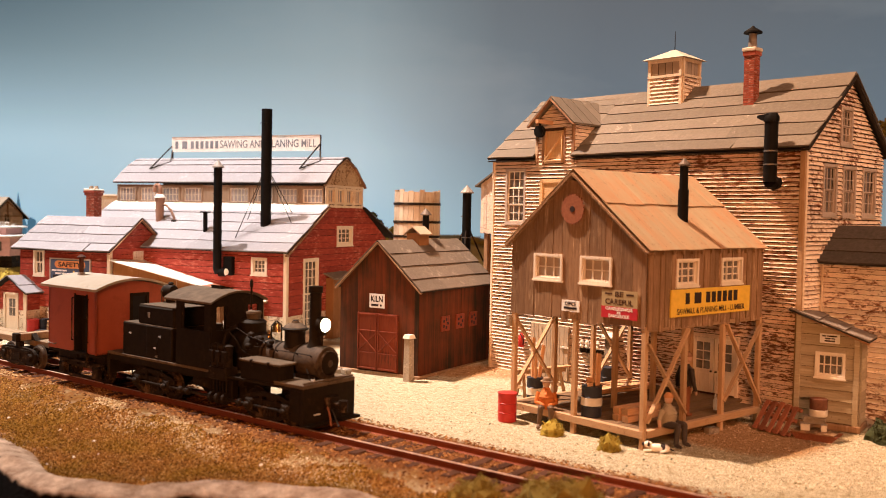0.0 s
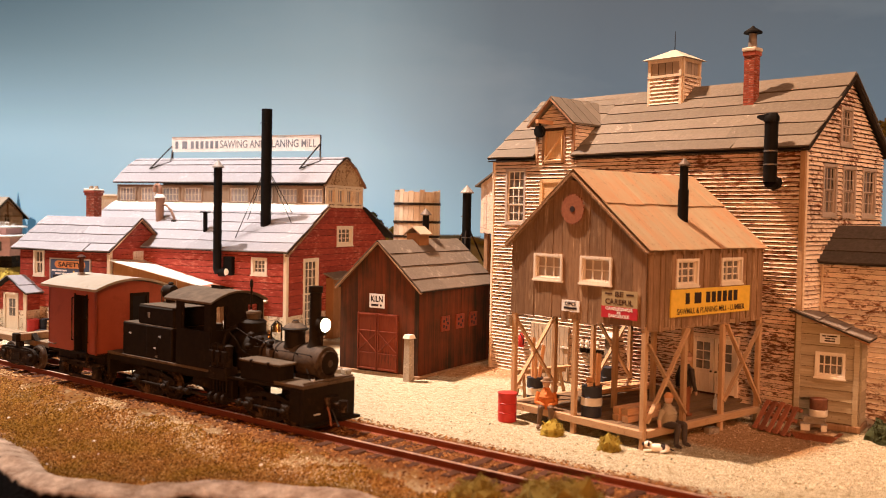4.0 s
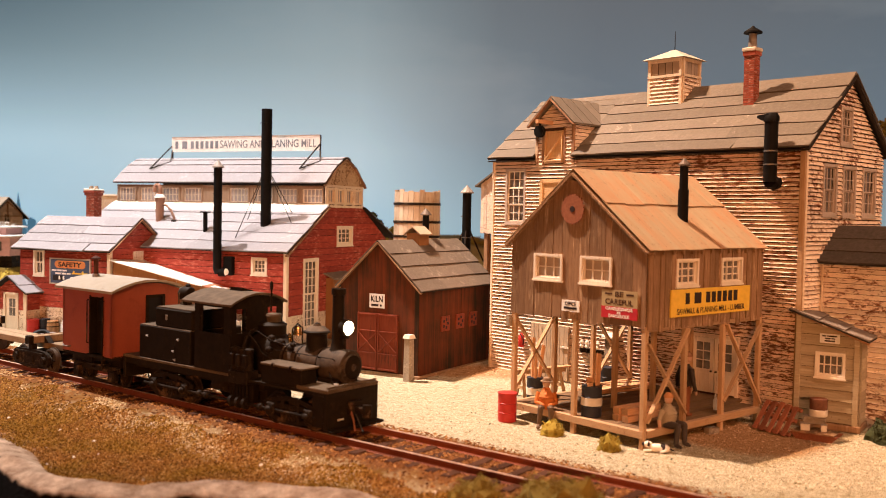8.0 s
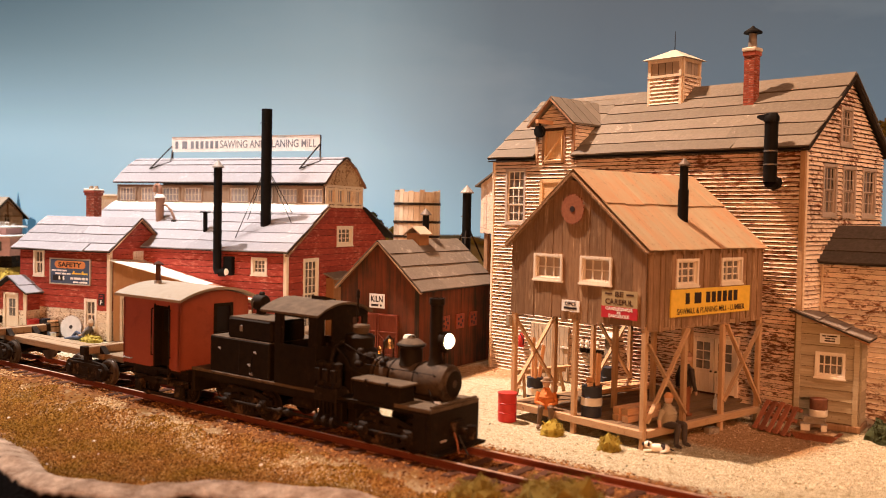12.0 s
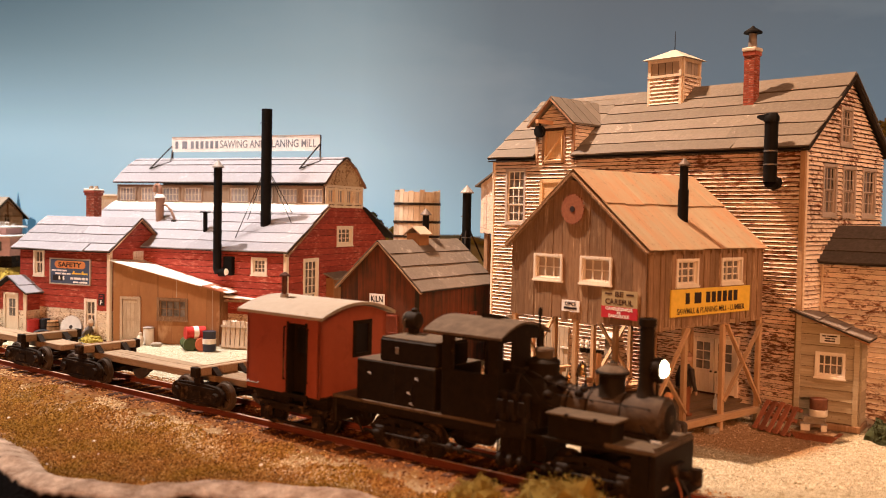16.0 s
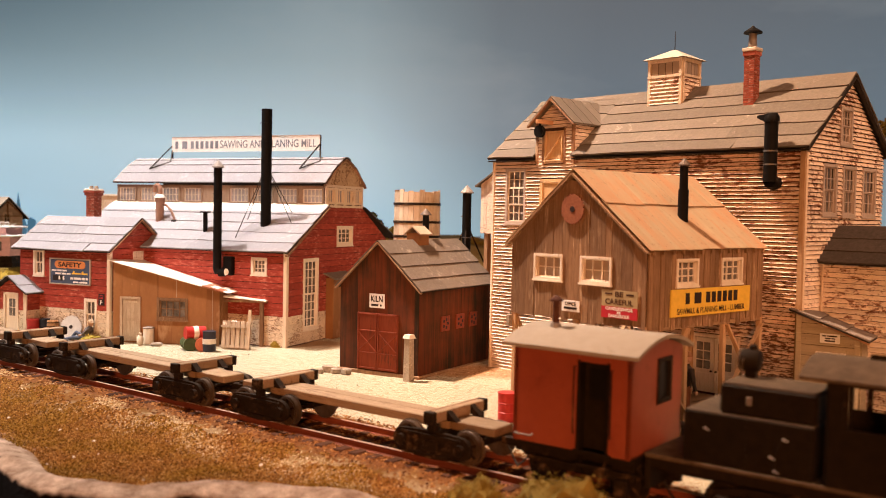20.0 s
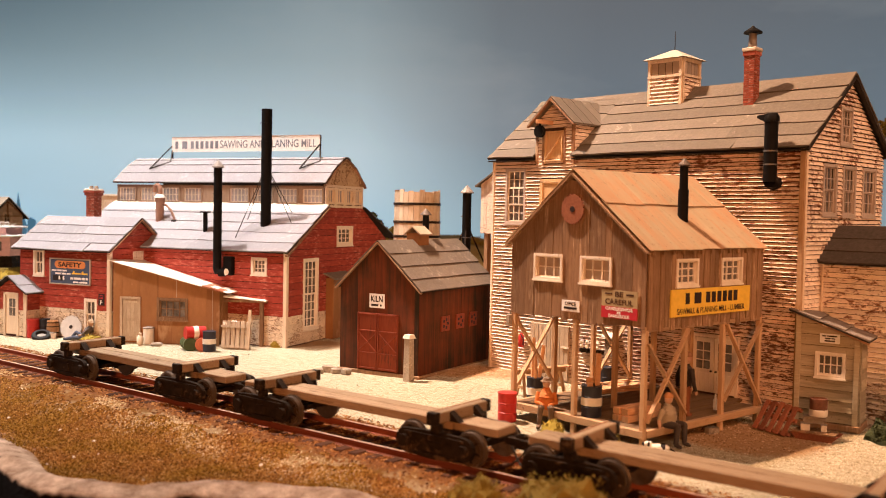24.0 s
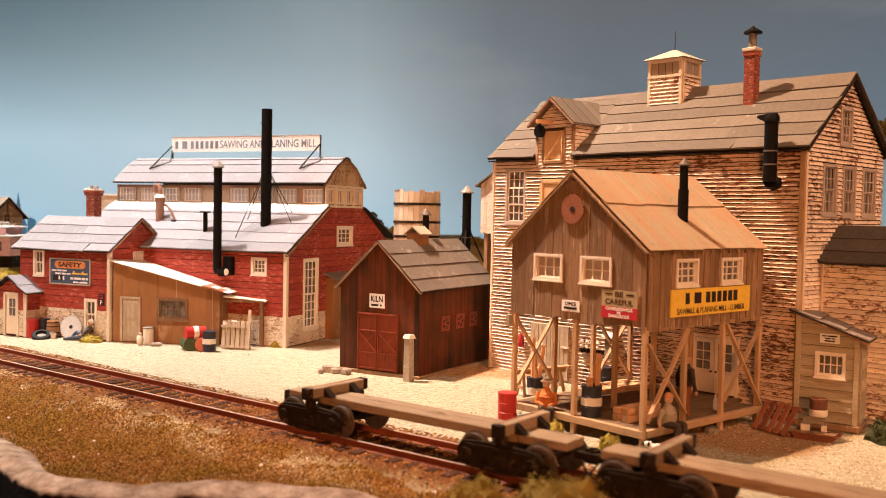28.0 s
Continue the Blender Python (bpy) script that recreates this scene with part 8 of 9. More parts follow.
t = thing("paint_can", -18.8, 44.55, 0, 0, "small white paint can on the gravel", "can")
part("shell", lathe(B(), [(0.15, 0), (0.15, 0.3), (0.13, 0.31)], (0, 0, 0), 14), m_off_white, t, "", True)
part("lid", lathe(B(), [(0.155, 0.3), (0.155, 0.33)], (0, 0, 0), 14), m_tin, t)
t = thing("large_saw_blade", -17.95, 44.45, 0, -10, "large pale circular saw blade leaning on the wall", "saw blade")
ring = []
for i in range(64):
    r = 0.6 if i % 2 == 0 else 0.52
    ring.append((r * math.cos(2 * math.pi * i / 64), 0.0, 0.6 + r * math.sin(2 * math.pi * i / 64)))
bl = part("blade", prism(B(), ring, (0, 0.03, 0)), m_saw_steel, t)
part("arbor", lathe(B(), [(0.09, -0.012), (0.09, 0.002)], (0, 0, 0.62), 12, "y"), m_ink, t)
t.matrix_basis = t.matrix_basis @ pose(0, 0, 0, -10, 0, 0)


def bush(x, y, z, r, material, label, seed, n=260, leaf=0.07, squash=0.8):
    t = thing("bush", x, y, z, 0, label, "bush", "bushes in the yard")
    bm = clump(B(), (0, 0, 0), r, n * 2, seed, squash, leaf * 0.75)
    k = len(bm.verts)
    bmesh.ops.create_icosphere(bm, subdivisions=3, radius=r)
    bm.verts.ensure_lookup_table()
    for v in bm.verts[k:]:
        q = v.co / r
        v.co *= 0.78 + 0.32 * noise.noise(q * 2.3 + Vector((seed, 0, 0))) + 0.16 * noise.noise(q * 7 + Vector((0, seed, 0)))
        v.co.z = max(-0.06, v.co.z) * squash * 1.2
    part("foliage", bm, material, t)
    part("stem", tube(B(), (0, 0, -0.05), (0, 0, r * 0.5), 0.03, 0.015, 6), m_brown_trim, t)
    return t


bush(-16.65, 43.8, 0, 0.62, m_foliage_y, "low yellow-green bush at the red wall", 3, 520, 0.06, 0.5)
bush(-7.75, 43.3, 0, 0.36, m_foliage_y, "small yellow bush by the mill corner", 4, 300, 0.06, 0.9)
bush(3.32, 26.95, 0, 0.42, m_foliage_y, "yellow-green bush by the loading platform", 5, 420, 0.055, 0.95)
bush(4.7, 25.3, 0, 0.4, m_foliage_y, "yellow-green bush on the crushed stone", 6, 420, 0.05, 1.0)
bush(13.15, 26.9, 0, 0.75, m_foliage_d, "dark green bush beside the grey shed", 7, 620, 0.07, 0.75)
bush(13.9, 27.4, 0, 0.6, m_foliage_d, "dark green bush beside the grey shed", 8, 420, 0.07, 0.8)
bush(-26.3, 56, 1.6, 1.3, m_foliage_y, "yellow-green scrub behind the entry hut", 9, 700, 0.14, 0.6)
bush(-24.6, 55, 0.9, 1.1, m_foliage_o, "olive scrub behind the entry hut", 10, 500, 0.14, 0.6)
for i, (x, y, r) in enumerate(((0.82, 19.3, 0.7), (2.05, 18.25, 0.95), (2.5, 17.9, 1.15), (2.85, 17.6, 1.0), (0.55, 19.4, 0.45))):
    bush(x, y, 0.1, r, m_foliage_o, "olive foam bush at the layout's front edge", 20 + i, 2200, 0.042, 1.05)

# beside the lean-to
t = thing("milk_can", -13.85, 43.55, 0, 0, "pale metal can standing by the lean-to door", "can")
part("shell", lathe(B(), [(0.24, 0), (0.25, 0.4), (0.24, 0.72), (0.2, 0.76)], (0, 0, 0), 16), m_off_white, t, "", True)
part("lid", lathe(B(), [(0.26, 0.74), (0.27, 0.8), (0.1, 0.84)], (0, 0, 0), 16), m_tin, t, "", True)
t = thing("sack", -14.1, 43.1, 0, 15, "small pale tied sack leaning on a can", "sack")
part("bag", lathe(B(), [(0.1, 0), (0.15, 0.1), (0.15, 0.38), (0.06, 0.5), (0.1, 0.58)], (0, 0, 0), 12), m_cream_trim, t, "", True)
t = thing("stone", -13.3, 43.0, 0, 0, "flat pale stone on the gravel", "stone")
part("rock", box(B(), (-0.25, -0.15, -0.02), (0.25, 0.15, 0.16), 0.06), m_concrete, t)
drum(-11.55, 42.0, 0, m_green_drum, "green oil drum lying on the gravel", lying=28, group="pile of drums")
drum(-11.0, 42.05, 0, m_orange_drum, "orange oil drum lying on the gravel", lying=24, group="pile of drums")
drum(-11.22, 42.0, 0.5, m_red_drum, "red and white oil drum lying on two others", m_off_white, lying=-58, group="pile of drums")
drum(-10.52, 41.75, 0, m_navy, "dark oil drum with a white band", m_off_white, open_top=True)


def pallet(name, x, y, z, rz, tilt, w, h, n, material, label, category):
    t = thing(name, x, y, z, rz, label, category)
    t.matrix_basis = pose(K * x, K * y, K * z, tilt, 0, rz)
    for i in range(n):
        a = -w / 2 + w * i / n
        part("slat", box(B(), (a + 0.02, -0.03 - 0.02 * (i % 2), random.uniform(0, 0.03)), (a + w / n - (0.09 if name == "pallet" else 0.03), 0.01, h - random.uniform(0, 0.05)), 0.006), material, t)
    for zz in (0.06, h / 2, h - 0.16):
        part("rail", box(B(), (-w / 2, 0.01, zz), (w / 2, 0.1, zz + 0.1), 0.006), material, t)
    return t


pt = pallet("wooden_crate_side", -9.5, 42.4, 0, -14, -6, 1.42, 1.32, 6, m_old_door, "weathered plank crate side leaning by the lean-to", "crate")
part("ledger", box(B(), (-0.74, -0.1, 1.0), (0.74, -0.04, 1.1)), m_old_door, pt)
part("ledger", box(B(), (-0.74, -0.1, 0.08), (0.74, -0.04, 0.18)), m_old_door, pt)
part("stile", box(B(), (0.62, -0.12, 0.0), (0.76, -0.04, 1.85)), m_old_door, pt)
for i, x in enumerate((-9.95, -9.6, -9.3)):
    t = thing("paper_parcel", x, 42.72, 0, 10 * i, "white parcel stacked behind the crate side", "parcel", "parcels behind the crate")
    part("wrap", box(B(), (-0.15, -0.1, 0), (0.15, 0.12, 1.22 + 0.06 * (i % 2)), 0.02), m_off_white, t)
    part("string", box(B(), (-0.155, -0.105, 1.05), (0.155, 0.125, 1.07)), m_brown_trim, t)
# tumbled blocks before the kiln
for i, (x, y, s) in enumerate(((-4.5, 36.75, 0.26), (-4.15, 36.5, 0.2), (-3.75, 36.35, 0.22), (-4.75, 36.5, 0.17), (-4.3, 36.95, 0.18))):
    t = thing("stone_block", x, y, 0.02, 31 * i, "pale rough stone block on the gravel", "stone", "tumbled stone blocks")
    part("rock", box(B(), (-s, -s * 0.6, -0.03), (s, s * 0.6, s * 1.0), s * 0.2), m_concrete, t)
    t.matrix_basis = t.matrix_basis @ pose(0, 0, 0, 8 * (i % 3) - 6, 6 - 5 * (i % 2), 0)

# on and round the loading platform
drum(2.1, 28.62, 0, m_red_drum, "red oil drum at the corner of the platform")
x, y = in_office(0.42, 2.2)
drum(x, y, 0.5, m_navy, "dark drum with a white band full of lumber offcuts", m_off_white, open_top=True, r=0.3, h=0.9)
for i, (dx, dy, h, rx, ry) in enumerate(((-0.1, 0.08, 1.0, -7, 3), (0.0, -0.1, 0.92, 4, -8), (0.14, -0.08, 1.75, -3, 5))):
    t = thing("plank", x + dx, y + dy, 0.62, 20 * i, "rough sawn offcut standing in a drum", "plank", "offcuts in drums")
    part("board", box(B(), (-0.09, -0.03, 0), (0.09, 0.03, h), 0.006), m_lumber, t)
    part("end_grain", box(B(), (-0.085, -0.027, h), (0.085, 0.027, h + 0.004)), m_post_wood, t)
    t.matrix_basis = t.matrix_basis @ pose(0, 0, 0, rx, ry, 0)
x, y = in_office(2.1, 6.1)
drum(x, y, 0, m_navy, "dark drum with a white band holding tall sticks", m_off_white, open_top=True, r=0.28, h=0.9)
for i, (dx, dy, h, rx, ry) in enumerate(((0.06, 0.05, 1.9, 4, 6), (-0.08, 0.06, 2.1, -5, 3), (0.02, -0.1, 1.7, 3, -7))):
    t = thing("plank", x + dx, y + dy, 0.15, 25 * i, "tall pine stick standing in a drum", "plank", "offcuts in drums")
    part("board", box(B(), (-0.06, -0.04, 0), (0.06, 0.04, h), 0.006), m_lumber, t)
    part("end_grain", box(B(), (-0.055, -0.037, h), (0.055, 0.037, h + 0.004)), m_post_wood, t)
    t.matrix_basis = t.matrix_basis @ pose(0, 0, 0, rx, ry, 0)
for k in range(2):
    for i in range(2):
        ox, oy = in_office(1.3 + 0.08 * k, 1.05 + i * 0.27 + 0.05 * k)
        t = thing("squared_timber", ox, oy, 0.5 + k * 0.195, 40.77 + random.uniform(-3, 3), "short pale squared timber in a stack", "timber", "timber stack on the platform")
        part("block", box(B(), (-0.8, -0.12, 0), (0.8, 0.12, 0.19), 0.012), m_lumber, t)
        part("end_grain", box(B(), (-0.804, -0.11, 0.01), (-0.8, 0.11, 0.18)), m_post_wood, t)
for k in range(2):
    for i in range(5):
        ox, oy = in_office(4.5 + random.uniform(-0.15, 0.15), 4.1 + i * 0.2 + 0.08 * k)
        t = thing("long_board", ox, oy, 0.5 + k * 0.09, 40.77 - 6 + random.uniform(-5, 5), "long pale pine board in a loose pile", "board", "board pile on the platform")
        part("board", box(B(), (-1.3, -0.09, 0), (1.3, 0.09, 0.08), 0.006), m_lumber, t)
        part("end_grain", box(B(), (-1.304, -0.085, 0.005), (-1.3, 0.085, 0.075)), m_post_wood, t)
ox, oy = in_office(5.6, 5.85)
drum(ox, oy, 0.0, m_navy, "black drum standing behind the platform", r=0.27, h=0.95)
# saw horse with a plank
ox, oy = in_office(3.35, 7.0)
t = thing("saw_horse", ox, oy, 0, 25, "pine saw horse with a board across it", "saw horse")
for sx in (-0.75, 0.75):
    for sy in (-1, 1):
        part("leg", bar(B(), (sx * 1.1, sy * 0.32, 0), (sx, sy * 0.05, 0.85), 0.09, 0.09), m_post_wood, t)
    part("cross_piece", bar(B(), (sx * 1.06, -0.22, 0.35), (sx * 1.06, 0.22, 0.35), 0.06, 0.1), m_post_wood, t)
part("beam", box(B(), (-1.0, -0.08, 0.82), (1.0, 0.08, 0.96), 0.01), m_post_wood, t)
t = thing("long_board", ox, oy, 0.96, 30, "pale pine board laid on a saw horse", "board")
part("board", box(B(), (-1.2, -0.14, 0), (1.3, 0.14, 0.05), 0.006), m_lumber, t)
part("end_grain", box(B(), (-1.204, -0.13, 0.005), (-1.2, 0.13, 0.045)), m_post_wood, t)
# wall fixtures of the white mill
MB = bpy.data.objects["mill_building"]
UNIT[0] = 0.945
e = part("fire_extinguisher", lathe(B(), [(0.1, 0.85), (0.13, 0.9), (0.13, 1.3), (0.06, 1.4), (0.03, 1.45)], (-11.95, -0.24, 0), 14), m_red_drum, MB, "red fire extinguisher on the wall", True)
part("hose", pipe(B(), [(-11.95, -0.3, 1.4), (-11.75, -0.34, 1.2), (-11.8, -0.3, 0.95)], 0.025, 6), m_rubber, e)
e = part("meter_box", box(B(), (-7.6, -0.32, 1.0), (-7.1, -0.06, 1.75), 0.02), m_concrete, MB, "grey electric box with pale cover")
part("cover", hexa(B(), [(-7.7, -0.42, 1.72), (-7.0, -0.42, 1.72), (-7.0, -0.06, 1.86), (-7.7, -0.06, 1.86), (-7.7, -0.42, 1.78), (-7.0, -0.42, 1.78), (-7.0, -0.06, 1.92), (-7.7, -0.06, 1.92)]), m_off_white, e)
for i in range(4):
    part("insulator", lathe(B(), [(0.05, 1.2), (0.09, 1.28), (0.05, 1.36), (0.09, 1.44), (0.04, 1.52)], (-8.75 + i * 0.26, -0.24, 0), 10), m_off_white, MB, "white porcelain insulator", True)
    part("insulator_pin", tube(B(), (-8.75 + i * 0.26, -0.24, 1.0), (-8.75 + i * 0.26, -0.24, 1.2), 0.03, n=6), m_dark_steel, MB)
part("insulator_board", box(B(), (-8.9, -0.2, 1.02), (-7.8, -0.06, 1.16)), m_dark_steel, MB)
UNIT[0] = 1.0
# leaning pallet, junk skid, block
pallet("pallet", 9.94, 27.68, 0.02, -62, -36, 1.36, 1.06, 5, m_pallet, "red-brown slatted pallet leaning by the platform", "pallet")
sk = thing("junk_skid", 11.12, 27.05, 0, -36, "rusty low skid loaded with tins", "skid")
for yy in (-0.28, 0.28):
    part("runner", prism(B(), [(-0.68, yy - 0.05, 0.18), (-0.5, yy - 0.05, 0.0), (0.5, yy - 0.05, 0.0), (0.68, yy - 0.05, 0.19), (0.6, yy - 0.05, 0.2), (-0.6, yy - 0.05, 0.2)], (0, 0.1, 0)), m_pallet, sk)
for i in range(6):
    part("deck_board", box(B(), (-0.6 + i * 0.2, -0.36, 0.2), (-0.42 + i * 0.2, 0.36, 0.24)), m_grey_board, sk)


def on_skid(x, y):
    a = radians(-36)
    return 11.12 + x * math.cos(a) - y * math.sin(a), 27.05 + x * math.sin(a) + y * math.cos(a)


for nm, dx, dy, z, s, lab in (("tin", -0.3, -0.1, 0.24, (0.26, 0.2, 0.2), "pale square tin on the skid"), ("tin", 0.2, 0.0, 0.24, (0.16, 0.16, 0.2), "pale tall tin on the skid"), ("crate", -0.1, 0.1, 0.44, (0.62, 0.32, 0.2), "grey-white crate on top of tins")):
    ox, oy = on_skid(dx, dy)
    t = thing(nm, ox, oy, z, -24, lab, "tin" if nm == "tin" else "crate", "junk on the skid")
    part("body", box(B(), (-s[0] / 2, -s[1] / 2, 0), (s[0] / 2, s[1] / 2, s[2]), 0.02), m_off_white if nm == "tin" else m_concrete, t)
    part("lid", box(B(), (-s[0] / 2 - 0.01, -s[1] / 2 - 0.01, s[2]), (s[0] / 2 + 0.01, s[1] / 2 + 0.01, s[2] + 0.02)), m_tin, t)
ox, oy = on_skid(0.0, 0.12)
t = thing("half_barrel", ox, oy, 0.66, 0, "rust-brown tub with a white band on a crate", "tub")
part("shell", lathe(B(), [(0.23, 0.0), (0.25, 0.2), (0.25, 0.52), (0.23, 0.53), (0.22, 0.48)], (0, 0, 0), 18), m_tub, t, "", True)
part("band", lathe(B(), [(0.235, 0.0), (0.262, 0.02), (0.262, 0.2), (0.252, 0.21)], (0, 0, 0), 18), m_off_white, t, "pale band", True)
t = thing("cinder_block", 8.15, 27.45, 0, 25, "grey hollow block under the platform's edge", "block")
bm = B()
for a, b in (((-0.2, -0.1, 0), (-0.16, 0.1, 0.2)), ((0.16, -0.1, 0), (0.2, 0.1, 0.2)), ((-0.02, -0.1, 0), (0.02, 0.1, 0.2)), ((-0.2, -0.1, 0), (0.2, -0.07, 0.2)), ((-0.2, -0.1, 0.17), (0.2, 0.1, 0.2)), ((-0.2, -0.1, 0), (0.2, 0.1, 0.03))):
    box(bm, a, b)
part("shell", bm, m_concrete, t)
ox, oy = in_office(4.3, 0.5)
t = thing("white_bottle", ox, oy, 0.5, 0, "small white bottle standing on the platform", "bottle")
part("glass", lathe(B(), [(0.06, 0), (0.07, 0.05), (0.07, 0.3), (0.03, 0.4), (0.03, 0.5)], (0, 0, 0), 10), m_off_white, t, "", True)


# ---- model figures: each one plain cast piece ----
def figure(name, x, y, z, rz, label, segs, head, hat=None):
    """A cast figure: limbs as tapered segments, a head, and painted zones."""
    bm = B()
    for a, b, r0, r1, mi in segs:
        n0 = len(bm.faces)
        tube(bm, a, b, r0, r1, 10)
        bmesh.ops.create_icosphere(bm, subdivisions=1, radius=r1, matrix=Matrix.Translation(b))
        bm.faces.ensure_lookup_table()
        for f in bm.faces[n0:]:
            f.material_index = mi
    n0 = len(bm.faces)
    bmesh.ops.create_icosphere(bm, subdivisions=2, radius=0.125, matrix=Matrix.Translation(head) @ Matrix.Diagonal((0.9, 0.9, 1.15, 1)))
    bm.faces.ensure_lookup_table()
    for f in bm.faces[n0:]:
        f.material_index = 0
    n0 = len(bm.faces)
    hx, hy, hz = head
    if hat:
        lathe(bm, [(0.165, 0.04), (0.165, 0.06), (0.12, 0.07), (0.105, 0.14), (0.05, 0.165)], head, 12)
    else:
        lathe(bm, [(0.122, 0.03), (0.115, 0.09), (0.05, 0.16)], (hx, hy, hz), 12)
    bm.faces.ensure_lookup_table()
    for f in bm.faces[n0:]:
        f.material_index = 3
    ob = part(name, bm, m_figure_skin, None, "", True)
    for v in ob.data.vertices:
        v.co *= 1.12
    ob.matrix_basis = pose(K * x, K * y, K * z, 0, 0, rz)
    return tagged(ob, label, "figurine", "model figures in the yard")


def dress(ob, shirt, trousers, hat):
    for nm, c in (("painted_shirt", shirt), ("painted_trousers", trousers), ("painted_hat", hat)):
        ob.data.materials.append(plain(nm, c, 0.65))


# sitting: hips at the origin, knees forward over the edge (+x)
SIT = [((0, 0, 0.04), (0.03, 0, 0.34), 0.2, 0.225, 1), ((0.03, 0, 0.34), (0.01, 0, 0.53), 0.225, 0.12, 1), ((0, 0, 0.52), (0, 0, 0.6), 0.06, 0.06, 0),
       ((0, 0.1, 0.08), (0.42, 0.14, 0.1), 0.1, 0.085, 2), ((0.42, 0.14, 0.1), (0.42, 0.15, -0.36), 0.08, 0.06, 2), ((0.42, 0.15, -0.36), (0.56, 0.16, -0.4), 0.06, 0.05, 2),
       ((0, -0.1, 0.08), (0.42, -0.14, 0.1), 0.1, 0.085, 2), ((0.42, -0.14, 0.1), (0.4, -0.18, -0.36), 0.08, 0.06, 2), ((0.4, -0.18, -0.36), (0.54, -0.2, -0.4), 0.06, 0.05, 2)]
ARMS_LAP = [((0, 0.2, 0.46), (0.08, 0.27, 0.2), 0.075, 0.06, 1), ((0.08, 0.27, 0.2), (0.32, 0.08, 0.16), 0.055, 0.045, 1),
            ((0, -0.2, 0.46), (0.08, -0.27, 0.2), 0.075, 0.06, 1), ((0.08, -0.27, 0.2), (0.32, -0.06, 0.16), 0.055, 0.045, 1)]
ARMS_SIDE = [((0, 0.2, 0.46), (-0.02, 0.32, 0.2), 0.075, 0.055, 1), ((-0.02, 0.32, 0.2), (0.02, 0.34, 0.02), 0.05, 0.045, 0),
             ((0, -0.2, 0.46), (-0.02, -0.32, 0.2), 0.075, 0.055, 1), ((-0.02, -0.32, 0.2), (0.02, -0.34, 0.02), 0.05, 0.045, 0)]
ox, oy = in_office(0.05, 3.68)
f = figure("seated_figure", ox, oy, 0.5, 40.77 + 180 + 42, "seated cast figure in an orange shirt and brown hat", SIT + ARMS_LAP, (0.02, 0, 0.72), True)
dress(f, (0.5, 0.15, 0.035), (0.12, 0.075, 0.045), (0.24, 0.16, 0.1))
ox, oy = in_office(1.12, -0.0)
f = figure("seated_figure", ox, oy, 0.5, 40.77 - 90, "seated cast figure in a grey shirt and dark trousers", SIT + ARMS_SIDE, (0.02, 0, 0.72))
dress(f, (0.33, 0.265, 0.18), (0.06, 0.047, 0.042), (0.45, 0.2, 0.08))
ox, oy = in_office(2.8, 0.6)
f = figure("standing_figure", ox, oy, 0.5, 20, "standing cast figure in a dark jacket and rust trousers",
           [((0, 0.1, 0.06), (0, 0.1, 0.75), 0.08, 0.11, 2), ((0, -0.1, 0.06), (0, -0.1, 0.75), 0.08, 0.11, 2), ((0, 0.1, 0.05), (0.14, 0.1, 0.04), 0.07, 0.05, 2), ((0, -0.1, 0.05), (0.14, -0.1, 0.04), 0.07, 0.05, 2),
            ((0, 0, 0.72), (0.04, 0, 1.2), 0.17, 0.2, 1), ((0.04, 0, 1.2), (0.06, 0, 1.36), 0.2, 0.08, 1), ((0.06, 0, 1.36), (0.07, 0, 1.44), 0.06, 0.06, 0),
            ((0.04, 0.22, 1.28), (0.0, 0.36, 0.98), 0.08, 0.065, 1), ((0.0, 0.36, 0.98), (0.05, 0.4, 0.72), 0.06, 0.045, 1), ((0.05, 0.4, 0.72), (0.06, 0.4, 0.64), 0.045, 0.04, 0),
            ((0.04, -0.22, 1.28), (0.0, -0.36, 0.98), 0.08, 0.065, 1), ((0.0, -0.36, 0.98), (0.08, -0.38, 0.72), 0.06, 0.045, 1), ((0.08, -0.38, 0.72), (0.1, -0.38, 0.64), 0.045, 0.04, 0)], (0.08, 0, 1.56))
dress(f, (0.03, 0.02, 0.014), (0.24, 0.085, 0.04), (0.25, 0.12, 0.06))
f = figure("reclining_figure", -17.15, 44.2, 0.0, -15, "reclining cast figure in a pale hat against the wall",
           [((0.0, 0, 0.12), (0.22, 0.05, 0.5), 0.15, 0.17, 1), ((0.22, 0.05, 0.5), (0.28, 0.06, 0.62), 0.16, 0.07, 1), ((0, 0.08, 0.12), (-0.4, 0.0, 0.34), 0.09, 0.08, 2), ((-0.4, 0.0, 0.34), (-0.62, -0.1, 0.05), 0.07, 0.055, 2),
            ((0, -0.1, 0.12), (-0.42, -0.16, 0.14), 0.09, 0.08, 2), ((-0.42, -0.16, 0.14), (-0.8, -0.25, 0.06), 0.07, 0.055, 2), ((0.24, -0.12, 0.52), (0.1, -0.26, 0.3), 0.07, 0.055, 1), ((0.1, -0.26, 0.3), (-0.15, -0.16, 0.24), 0.05, 0.04, 0)], (0.3, 0.05, 0.76), True)
dress(f, (0.12, 0.1, 0.09), (0.06, 0.07, 0.1), (0.5, 0.38, 0.26))


